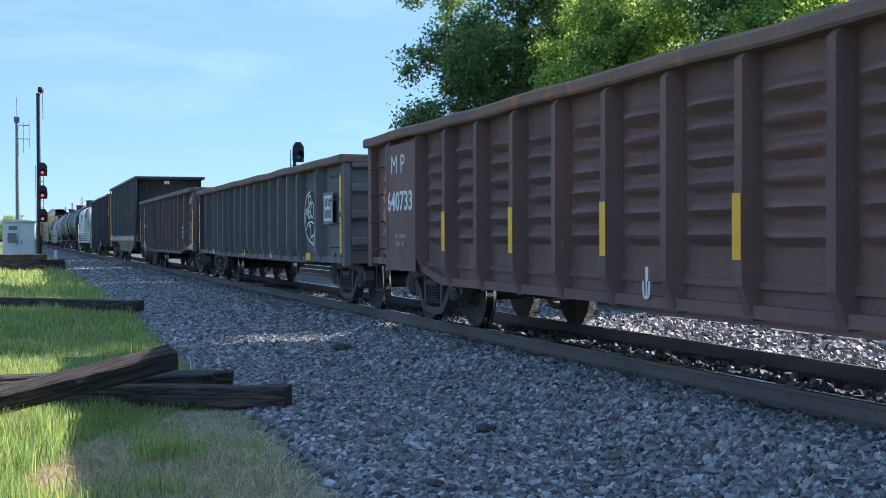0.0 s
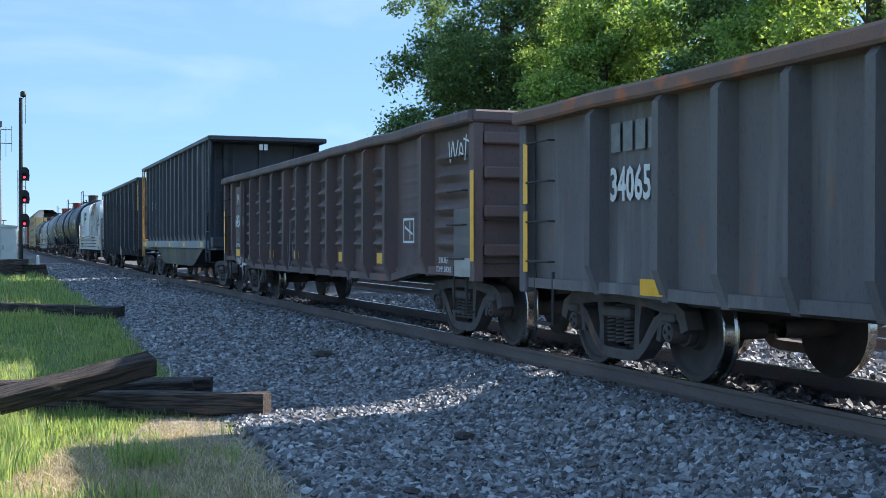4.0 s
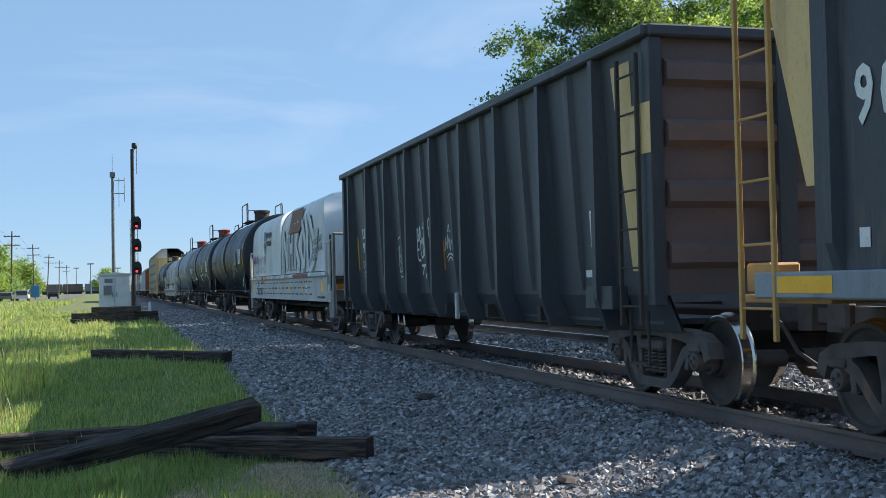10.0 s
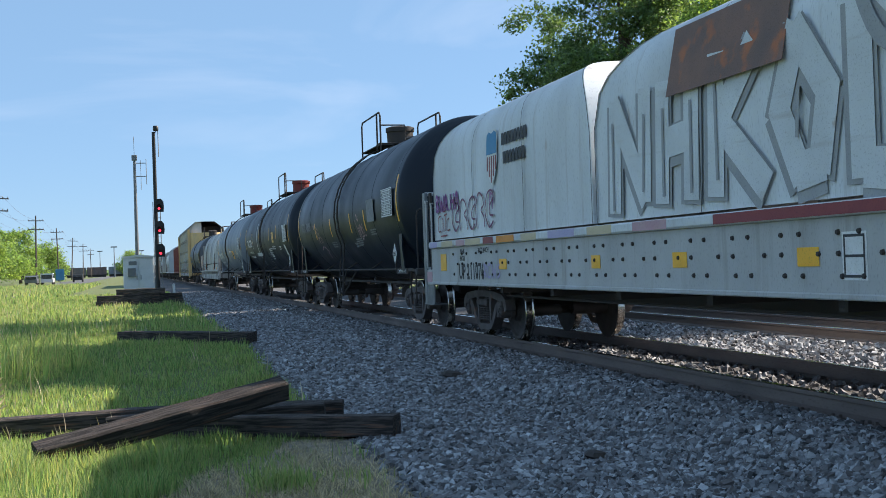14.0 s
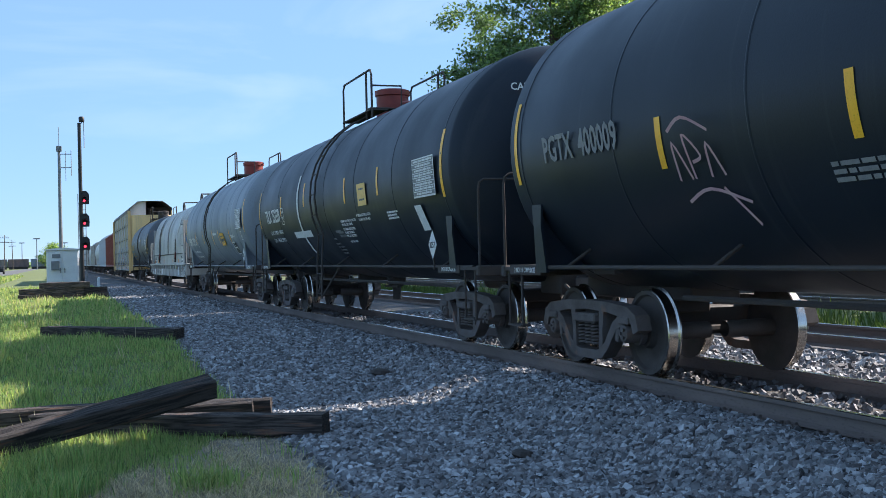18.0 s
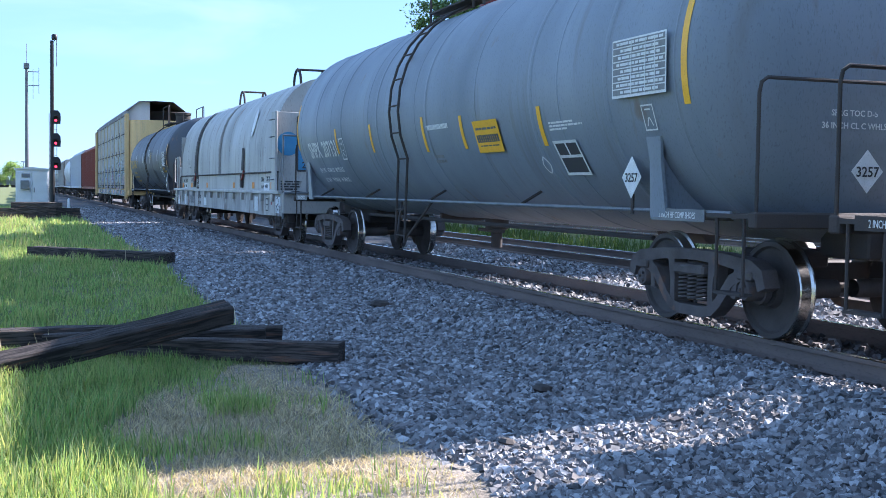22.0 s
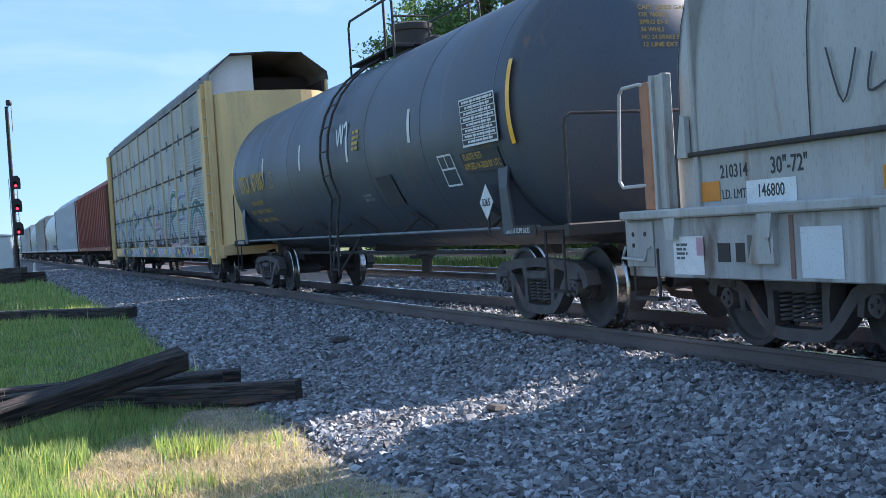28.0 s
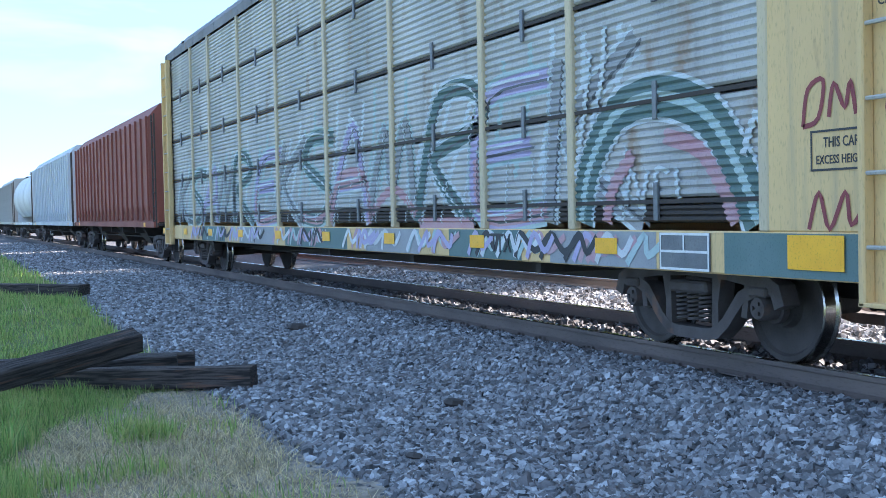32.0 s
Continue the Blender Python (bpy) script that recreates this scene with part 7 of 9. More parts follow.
tank_car(175.2, 192.0, 176.74, 190.42, (176.25, 191.0), 1.60, 2.48, M_DARKTANK, "charcoal tank car with yellow lettering and rust streaks", "671867", "UTLX", M_DARK, M_YSTENCIL, marks_four, [(4.40, 2.34, 2.80), (1.46, 2.36, 2.82), (-1.44, 2.3, 2.7), (-4.28, 2.35, 2.80)], [(5.43, 2.31), (-6.68, 2.40)], (-7.43, 7.45), -0.45, 0.30, (2.35, 0.37, (("THE TANK CAR PEOPLE", 0.46), ("LD LMT   209500 LB   95 000 KG", 0.80), ("LT WT   76500 LB   34 700 KG", 0.76))))


# ---- autorack ----
def autorack():
    car, h = start("autorack", "yellow auto-carrier car with ribbed galvanized side panels and graffiti", 193.3, 218.1, 196.65, 216.05)
    eave, peak, floor = 5.14, 5.85, 1.07
    stops = [-10.55, -7.8, -5.9, -3.2, -0.47, 2.25, 4.9, 7.5, 9.3, 11.85]
    zs = [floor + 0.04, 1.31, 2.15, 3.12, 4.16, eave]
    for row in range(5):
        zb, zt = zs[row], zs[row + 1]
        n = max(3, int((zt - zb) / 0.075))
        pts = []
        for k in range(n):
            za, w = zb + 0.03 + (zt - zb - 0.06) * k / n, (zt - zb - 0.06) / n
            for f, x in ((0.05, -1.470), (0.35, -1.492), (0.75, -1.492), (0.95, -1.470)):
                pts.append((x, za + w * f))
        for p0, p1 in zip(stops, stops[1:]):
            s = Shape().sheet([[(x, p1 - 0.06, z), (x, p0 + 0.06, z)] for x, z in pts], 0, False)
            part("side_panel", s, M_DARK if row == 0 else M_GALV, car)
    post = Shape().box(-1.53, -1.44, -0.055, 0.055, floor, eave, 0, 0.01).mesh("post", [M_CREAM])
    for y in stops:
        o = new("post", post)
        o.parent, o.matrix_basis = car, pose(0, y, 0)
    clip = Shape().box(-1.52, -1.49, -0.03, 0.03, -0.16, 0.16, 0, 0.005)
    for p0, p1 in zip(stops, stops[1:]):
        for z in zs[1:5]:
            part("panel_joint", Shape().box(-1.50, -1.47, p0 + 0.05, p1 - 0.05, z - 0.018, z + 0.018), M_DARK, car)
            part("panel_clip", clip, M_METAL, car, "", pose(0, (p0 + p1) / 2, z))
    part("far_side", Shape().box(1.44, 1.50, -h + 1.2, h - 0.9, floor, eave), M_GALV, car)
    prof = [(-1.53, eave - 0.02), (-1.51, eave + 0.18), (-0.95, peak - 0.04), (0.0, peak), (0.85, peak - 0.02), (1.50, eave + 0.2), (1.53, eave - 0.02)]
    s = Shape().sheet([[(x, y, z) for x, z in prof] for y in (-h + 0.1, h - 0.1)], 0, False)
    for k in range(24):
        y = -h + 0.3 + k * (2 * h - 0.6) / 23
        s.sheet([[(x * 1.005, y + a, z + 0.012) for x, z in prof] for a in (-0.05, 0.05)], 0, False)
    part("roof", s, M_ROOF, car, "dirty dark grey steel roof")
    for d in (-1, 1):
        part("side_sill", Shape().box(d * 1.40, d * 1.53, -h, h, 0.74, floor, 0, 0.015), M_YELLOW, car, "yellow sill with graffiti and reflectors")
    part("deck", Shape().box(-1.40, 1.40, -h, h, 0.80, 0.95), M_DARK, car)
    for e in (-1, 1):
        y = e * h
        s = Shape()
        n = 10
        arc = [(-1.48 + 2.96 * k / n, y + e * 0.62 - e * 0.85 * abs(-1 + 2 * k / n) ** 4.0) for k in range(n + 1)]
        s.sheet([[(x, yy, z) for x, yy in arc][::-1 if e > 0 else 1] for z in (floor, eave - 0.35)], 0, False)
        part("end_door", s, M_YELLOW, car, "curved yellow end door")
        inner = [(-1.50, 4.3), (-1.50, eave + 0.15), (-0.95, peak - 0.06), (-0.35, peak - 0.03), (-0.35, 4.3)]
        s = Shape().prism([(x * 0.99, z) for x, z in inner][::-1], y - e * 0.50, y - e * 0.45, axis="y")
        part("gable", s, M_WHITE, car, "white upper end panel with small print")
        # dark sheet and side wall give the hollow under the roof its shade by colour
        part("end_recess", Shape().box(-1.45, 1.45, y - e * 1.9, y - e * 1.95, 4.2, eave + 0.3), M_DARK, car, "dark sheet standing for the shade under the roof")
        part("far_wall", Shape().box(1.40, 1.46, y - e * 0.3, y - e * 1.9, 4.2, eave), M_DARK, car)
        part("corner_panel", Shape().box(-1.52, -1.46, y - e * 0.15, y - e * (1.83 if e < 0 else 0.6), floor, eave, 0, 0.01), M_YELLOW, car, "yellow corner panel with tags")
        part("corner_panel", Shape().box(1.46, 1.52, y - e * 0.15, y - e * 1.2, floor, eave, 0, 0.01), M_YELLOW, car)
        part("door_post", Shape().box(-1.56, -1.46, y - e * 0.1, y - e * 0.22, 0.8, eave, 0, 0.01), M_YELLOW, car)
        col = part("ladder_column", Shape().box(-1.545, -1.525, y - e * 0.14, y - e * 0.80, 0.62, eave, 0, 0.004), M_YELLOW, car)
        for a in (0.16, 0.78):
            part("stile", Shape().box(-1.64, -1.546, y - e * (a - 0.03), y - e * (a + 0.03), 0.60, eave, 0, 0.01), M_YELLOW, col)
        for k in range(9):
            part("rung", Shape().tube([(-1.61, y - e * 0.18, 0.98 + 0.47 * k), (-1.61, y - e * 0.76, 0.98 + 0.47 * k)], 0.015, 6), M_HOOD, col)
        part("foot_plate", Shape().box(-1.64, -1.53, y - e * 0.13, y - e * 0.81, 0.60, 0.63, 0, 0.006), M_YELLOW, col)
        part("end_sill", Shape().box(-1.5, 1.5, y - e * 0.02, y + e * 0.08, 0.80, 1.07, 0, 0.02), M_YELLOW, car)
        # a solid dark block paints the shaded gap below the gable
        part("opening", Shape().box(-1.45, -0.95, y - e * 0.47, y - e * 0.52, 4.15, 4.35, 0, 0.01), M_DARK, car)
        step(car, y - e * 0.5, -1.5, 0.42, 0.9)
        hr = Shape().tube([(-0.75, y + e * 0.35, 1.1), (-0.75, y + e * 0.35, 2.5), (-0.65, y + e * 0.35, 2.6), (-0.1, y + e * 0.35, 2.6)], 0.025, 6)
        part("handrail", hr, M_DARK, car)
    # wild letters: a pale halo, a body, a pink lower half, dark shade lines and white glints
    glyphs = ([[(0.0, 0.0), (0.15, 0.6), (0.45, 1.25), (0.75, 0.6), (0.95, 0.0)], [(0.15, 0.5), (0.8, 0.55)]],
              [[(0.9, 1.2), (0.3, 1.25), (0.1, 0.9), (0.5, 0.65), (0.9, 0.4), (0.6, 0.05), (0.0, 0.1)]],
              [[(0.1, 0.0), (0.15, 1.3)], [(0.85, 1.3), (0.25, 0.65), (0.95, 0.0)]],
              [[(0.9, 1.2), (0.2, 1.15), (0.05, 0.6), (0.2, 0.05), (0.95, 0.1)], [(0.15, 0.62), (0.75, 0.66)]],
              [[(0.1, 0.0), (0.1, 1.2), (0.6, 1.3), (0.85, 0.95), (0.2, 0.65), (0.95, 0.0)]],
              [[(0.05, 0.1), (0.3, 1.1), (0.5, 0.4), (0.7, 1.15), (0.95, 0.1)]])
    skin = [(floor - 0.1, -1.47)]
    for row in range(5):
        zb, zt = zs[row], zs[row + 1]
        n = max(3, int((zt - zb) / 0.075))
        for k in range(n):
            za, w = zb + 0.03 + (zt - zb - 0.06) * k / n, (zt - zb - 0.06) / n
            skin += [(za + w * f, x) for f, x in ((0.05, -1.470), (0.35, -1.492), (0.75, -1.492), (0.95, -1.470))]

    def spray(paths, width, m, y, lift, label):
        """Paint on the ribbed side: each stroke is cut along the ribs and laid on them."""
        ob = stroke(paths, width, m, car, Matrix.Identity(4), "graffiti", label, 0.0)
        me, out = ob.data, Shape()
        for poly in me.polygons:
            pts = [(me.vertices[i].co.x, me.vertices[i].co.y + floor + 0.06) for i in poly.vertices]
            low, high = min(p[1] for p in pts), max(p[1] for p in pts)
            for (z0, x0), (z1, x1) in zip(skin, skin[1:]):
                if z1 <= low or z0 >= high:
                    continue
                cut = pts
                for edge_z, sign in ((z0, 1), (z1, -1)):
                    kept = []
                    for a, b in zip(cut, cut[1:] + cut[:1]):
                        da, db = (a[1] - edge_z) * sign, (b[1] - edge_z) * sign
                        if da >= 0:
                            kept.append(a)
                        if da * db < 0:
                            q = da / (da - db)
                            kept.append((a[0] + (b[0] - a[0]) * q, a[1] + (b[1] - a[1]) * q))
                    cut = kept
                    if len(cut) < 3:
                        break
                if len(cut) > 2:
                    out.add([(x0 + (x1 - x0) * (pz - z0) / (z1 - z0) - lift, y - px, pz) for px, pz in cut], [tuple(range(len(cut)))])
        ob.data = out.mesh("graffiti", [m])
        tagged(ob, kind="stuff")

    pick = random.Random(5)
    x, far = 0.0, h - 1.0
    for k in range(13):
        wide, tall, slant = 1.55 + 0.03 * k, 0.85 + 0.03 * k, pick.uniform(0.1, 0.6)
        paths = [[(x + px * wide + pz * slant, pz * tall) for px, pz in q] for q in glyphs[(k * 5 + 2) % 6]]
        spike = [[(x + wide * a, 0.4 * tall), (x + wide * (a + 0.12) + slant * 0.6, tall * 1.05), (x + wide * (a + 0.1) + slant * 1.2, tall * (1.35 + 0.3 * pick.random()))] for a in (0.0, 0.3, 0.62)]
        fade = k < 5
        spray(spike, 0.09, M_TEAL if k % 2 else M_PALESPRAY, far, 0.001, "pale mint spray halo")
        spray(paths, 0.30, M_TEAL if fade or k % 2 else M_PALESPRAY, far, 0.002, "pale mint spray halo")
        spray(paths, 0.20, (M_SPRAY, M_ASHTEAL, M_LAVENDER)[k % 3], far, 0.004, "dull grey-green graffiti letter")
        if not fade:
            spray([[(px + 0.05, pz) for px, pz in q if pz < 0.62 * tall] for q in paths if sum(pz < 0.62 * tall for _, pz in q) > 1], 0.13, M_PINK, far, 0.006, "pink fading fill")
        spray([[(px + 0.10, pz - 0.02) for px, pz in q] for q in paths], 0.03, M_SPRAYDARK, far, 0.008, "dark shade line")
        spray([[(px - 0.14, pz + 0.05) for px, pz in q] for q in paths] + [[(x + wide * a, 0.0), (x + wide * a + slant * 0.5, 0.55 * tall)] for a in (0.2, 0.5, 0.8)], 0.03, M_PALESPRAY, far, 0.010, "white glint line")
        x += wide * 0.90
    arch_line = [(-0.15, 0.0), (0.0, 0.5), (0.45, 0.95), (1.1, 1.05), (1.75, 0.85), (2.15, 0.4), (2.35, 0.0)]
    near = -h + 4.3
    for m, w, lift, label in ((M_PALESPRAY, 0.42, 0.012, "pale mint spray arch"), (M_ASHTEAL, 0.34, 0.014, "dull green spray arch"), (M_TEAL, 0.09, 0.016, "mint band of the arch")):
        spray([arch_line], w, m, near, lift, label)
    spray([[(0.4 + 0.72 * px, 0.68 * pz) for px, pz in arch_line[3:]], [(0.4 + 0.72 * px, 0.62 * pz) for px, pz in arch_line[:3]]], 0.14, M_PINK, near, 0.018, "pink band of the arch")
    spray([[(0.6, 0.15), (0.7, 0.45), (0.85, 0.2), (0.95, 0.45)], [(1.05, 0.2), (1.08, 0.44), (1.25, 0.42)], [(1.35, 0.45), (1.38, 0.2)]], 0.05, M_PALESPRAY, near, 0.020, "white loops under the arch")
    spray([[(-0.25, 0.4), (-0.1, 0.9), (0.05, 1.55)], [(0.05, 0.9), (0.25, 1.3), (0.3, 1.75)], [(2.2, 0.5), (2.35, 0.8), (2.45, 0.65)]], 0.07, M_PALESPRAY, near, 0.020, "white spray flourish")
    # dull paint over most of the sill
    for k, (a, b) in enumerate(((0.9, 2.3), (3.2, 5.0), (5.6, 7.4), (8.3, 10.2), (11.0, 14.2), (14.9, 17.4), (18.6, 20.8))):
        part("sill_paint", Shape().box(-1.5315, -1.530, -h + a, -h + b, 0.75, floor - 0.01), (M_ASHTEAL, M_SPRAY)[k % 2], car, "dull paint sprayed over the sill")
    # splashes of the same paint on the sill
    for m, seed in ((M_TEAL, 1), (M_PINK, 2), (M_WHITE, 3), (M_DSTENCIL, 4), (M_LAVENDER, 5)):
        rnd = random.Random(seed)
        paths = []
        for k in range(14):
            q = rnd.uniform(0.5, 19.0)
            paths.append([(q, 0.02), (q + rnd.uniform(0.1, 0.3), 0.27), (q + rnd.uniform(0.3, 0.5), 0.1), (q + rnd.uniform(0.5, 0.8), 0.25)])
        stroke(paths, 0.07, m, car, on_side(-h + 22.5, 0.76, -1.532), "sill_graffiti", lift=0.001 + 0.001 * seed)
    for k in range(10):
        tape(car, -11.1 + k * 2.66, 0.93, 0.36 if k else 0.55, 0.14 if k else 0.24, -1.542)
    part("stencil_board", Shape().box(-0.34, 0.34, -0.15, 0.15, 0, 0.003), M_METAL, car, "", on_side(-9.6, 0.905, -1.539))
    stroke([[(-0.32, -0.14), (-0.32, 0.14), (0.32, 0.14), (0.32, -0.14), (-0.32, -0.14)], [(-0.32, 0.0), (0.32, 0.0)], [(0.0, 0.14), (0.0, 0.0)]], 0.02, M_STENCIL, car, on_side(-9.6, 0.905, -1.543))
    for k, text in enumerate(("DECK", "CLEARANCE", "A  87 1/2", "B  93")):
        letters(text, 0.07, M_DSTENCIL, car, on_side(-h + 0.47, 2.62 - 0.12 * k, -1.548), wide=0.9)
    part("notice_plate", Shape().lathe([(0, 0.0001), (0, 0.17), (-0.004, 0.17)], (0, 0, 0), "x", 20), M_PALESPRAY, car, "round white notice with a red ring", pose(-1.547, -h + 0.47, 1.86))
    part("notice_ring", Shape().lathe([(0, 0.145), (-0.004, 0.15), (-0.004, 0.18), (0, 0.185)], (0, 0, 0), "x", 24), M_MAROON, car, "", pose(-1.549, -h + 0.47, 1.86))
    part("notice_bar", Shape().box(-1.556, -1.552, -0.15, 0.15, -0.014, 0.014, 0, 0, pose(0, -h + 0.47, 1.86, -40)), M_MAROON, car)
    letters("TTX", 0.20, M_DSTENCIL, car, on_side(-6.35, 0.83, -1.541), wide=0.9)
    letters("THIS CAR", 0.07, M_DSTENCIL, car, on_side(-11.33, 1.64, -1.523), wide=0.8)
    letters("EXCESS HEIGHT", 0.06, M_DSTENCIL, car, on_side(-11.33, 1.53, -1.523), wide=0.8)
    stroke([[(-0.28, -0.1), (-0.28, 0.16), (0.28, 0.16), (0.28, -0.1), (-0.28, -0.1)]], 0.015, M_DSTENCIL, car, on_side(-11.33, 1.59, -1.523), "stencil_frame")
    stroke([[(-0.35, -0.05), (-0.3, 0.2), (-0.15, 0.25), (-0.2, 0.0), (-0.35, -0.05)], [(-0.1, 0.0), (-0.05, 0.22), (0.05, 0.05), (0.1, 0.22), (0.15, 0.0)], [(0.2, 0.2), (0.22, 0.0), (0.35, 0.02), (0.25, 0.12), (0.36, 0.2)], [(-0.3, -0.75), (-0.2, -0.5), (-0.1, -0.75), (0.05, -0.5), (0.1, -0.72), (0.25, -0.55)]], 0.035, M_MAROON, car, on_side(-11.32, 1.84, -1.523), label="dark red spray tag")
    underframe(car, h, 0.5, 0.8)
    ends(car, h + 0.3)


autorack()


# ---- covered hoppers and box cars farther back ----
def covered_hopper(lead, trail, m, label, top, ribs=18, round_side=False):
    car, h = start("covered_hopper", label, lead, trail, lead + 1.6, trail - 1.6)
    prof = [(-1.42, 1.15), (-1.50, 1.6), (-1.50, top - 0.45), (-1.15, top - 0.05), (0.0, top), (1.15, top - 0.05), (1.50, top - 0.45), (1.50, 1.6), (1.42, 1.15)]
    if round_side:
        prof = [(1.5 * math.sin(a), 1.15 + (1.55 + 1.55 * math.cos(a)) * (top - 1.15) / 3.2) for a in [radians(-140 + 280 * k / 18) for k in range(19)]]
    s = Shape().sheet([[(x, y, z) for x, z in prof] for y in (-h + 0.7, h - 0.7)], 0, round_side)
    s.add([(x, -h + 0.7, z) for x, z in prof], [tuple(range(len(prof)))]).add([(x, h - 0.7, z) for x, z in prof], [tuple(range(len(prof)))[::-1]])
    part("body", s, m, car)
    if not round_side:
        rib = Shape().box(-1.555, -1.49, -0.05, 0.05, 1.2, top - 0.4, 0, 0.01).mesh("rib", [m])
        for k in range(ribs + 1):
            o = new("rib", rib)
            o.parent, o.matrix_basis = car, pose(0, -h + 0.8 + k * (2 * h - 1.6) / ribs, 0)
    for d in (-1, 1):
        part("side_sill", Shape().box(d * 1.40, d * 1.52, -h, h, 1.0, 1.16, 0, 0.01), m, car)
    for k in range(3):
        y = -h * 0.5 + k * h * 0.5
        s = Shape()
        s.add([(x, y + yy, z) for z, w in ((1.15, 1.2), (0.5, 0.35)) for x, yy in ((-1.3 * (0.5 + w / 2.4), -w), (1.3 * (0.5 + w / 2.4), -w), (1.3 * (0.5 + w / 2.4), w), (-1.3 * (0.5 + w / 2.4), w))], [(0, 1, 5, 4), (1, 2, 6, 5), (2, 3, 7, 6), (3, 0, 4, 7), (7, 6, 5, 4)])
        part("chute", s, M_DARK, car)
    for e in (-1, 1):
        ladder(car, e * (h - 0.2), -1.45, 1.0, top - 0.4, 0.4, 8)
        part("end_sheet", Shape().add([(x, e * yy, z) for x in (-1.3, 1.3) for yy, z in ((h - 0.7, 3.0), (h - 2.0, 1.2))], [(0, 1, 3, 2)]), m, car)
        part("platform", Shape().box(-1.45, 1.45, e * h, e * (h - 0.8), 1.05, 1.12), M_DARK, car)
    part("roof_walk", Shape().box(-0.35, 0.35, -h + 0.5, h - 0.5, top + 0.05, top + 0.09), M_METAL, car)
    tape(car, -h + 1.5, 1.08, 0.3, 0.12, -1.524)
    tape(car, h - 1.5, 1.08, 0.3, 0.12, -1.524)
    underframe(car, h, 0.7, 1.0)
    ends(car, h)


covered_hopper(220.2, 238.9, M_REDCAR, "red-brown ribbed covered hopper", 4.48)
covered_hopper(240.2, 260.8, M_PALECAR, "pale blue-grey ribbed covered hopper", 4.55, 20)
covered_hopper(262.0, 279.0, M_WHITE, "off-white rounded covered hopper", 4.6, 16, True)
covered_hopper(280.2, 297.5, M_HOOD, "dusty grey covered hopper", 4.5, 16)
covered_hopper(298.7, 315.5, M_PALECAR, "pale grey rounded covered hopper", 4.55, 16, True)
covered_hopper(316.7, 333.0, M_GALV, "grey ribbed covered hopper car", 4.5, 14)
covered_hopper(334.2, 351.0, M_PALECAR, "pale ribbed covered hopper", 4.5, 14)
covered_hopper(352.2, 369.0, M_WHITE, "white rounded covered hopper car", 4.5, 14, True)


# ---- ground, ballast and tracks ----
def ground_z(x, y):
    """The height of the turf; the rails' top is at 0."""
    if x > 8:
        return -0.45
    a = min(max((y - 12.5) / 11.0, 0.0), 1.0)
    return -0.50 + 0.34 * a * a * (3 - 2 * a) + 0.05 * min(max((y - 24) / 40, 0), 1)


def make_ground():
    xs = [-3000, -800, -250, -120, -60, -35] + [-20 + k for k in range(14)] + [-6 + 0.4 * k for k in range(14)] + [-0.5 + 0.12 * k for k in range(28)] + [3.2, 4.5, 6, 9, 13, 14, 15, 17, 20, 25, 32, 40, 60, 120, 300, 900, 3000]
    ys = [-1500, -300, -80, -30, -12] + [-5 + 0.8 * k for k in range(10)] + [3.0 + 0.2 * k for k in range(50)] + [13 + 0.8 * k for k in range(28)] + [36 + 3 * k for k in range(22)] + [105, 120, 150, 200, 260, 330, 420, 600, 900, 1500, 4000]
    v, f = [], []
    for y in ys:
        for x in xs:
            z = ground_z(x, y)
            if 2.6 < x < 13.5:
                z = -0.8
            elif -15 < x < 30 and y < 110:
                z += 0.035 * noise.noise((x * 0.5, y * 0.4, 3)) + 0.012 * noise.noise((x * 2.3, y * 2.1, 7))
            v.append((x, y, z))
    n = len(xs)
    f = [(a * n + b, a * n + b + 1, (a + 1) * n + b + 1, (a + 1) * n + b) for a in range(len(ys) - 1) for b in range(n - 1)]
    s = Shape().add(v, f, 0, True)
    for i, q in enumerate(f):
        x, y = v[q[0]][0] + 0.06 + 0.35 * noise.noise((v[q[0]][0] * 1.3, v[q[0]][1] * 0.9, 5)) + 0.12 * noise.noise((v[q[0]][0] * 5, v[q[0]][1] * 5, 8)), v[q[0]][1] + 0.1
        s.m[i] = 1 if (x > 0.2 + max(0, y - 9.2) * 0.55 and x < 3 and 3.6 < y < 11.6) else 0
    ob = part("ground", s, [M_TURF, M_SOIL])
    tagged(ob, "grassy ground with dry patches beside the railway", "ground", "", "structure")


make_ground()


def bed_z(x):
    pts = ((1.9, -0.62), (2.3, -0.49), (3.2, -0.475), (4.15, -0.455), (4.45, -0.39), (5.0, -0.22), (5.2, -0.19), (8.4, -0.19), (9.1, -0.27), (10.1, -0.22), (13.0, -0.22), (14.2, -0.42), (14.8, -0.62))
    for (x0, z0), (x1, z1) in zip(pts, pts[1:]):
        if x <= x1:
            return z0 + (z1 - z0) * max(0, (x - x0)) / (x1 - x0)
    return -0.62


def toe(y):
    """The wavering edge of the stones towards the turf."""
    return 2.25 + 0.16 * noise.noise((y * 0.45, 0.0, 5.0)) + 0.08 * noise.noise((y * 1.7, 2.0, 5.0))


def bed_at(x, y):
    z = bed_z(x)
    if x < 4.8:
        z = max(z, ground_z(0, y) + 0.02) if x > 2.4 else max(z, ground_z(0, y) - 0.06 + 0.08 * max(0, x - 1.9) / 0.5)
    return z + 0.02 * noise.noise((x * 1.5, y * 1.3, 9))


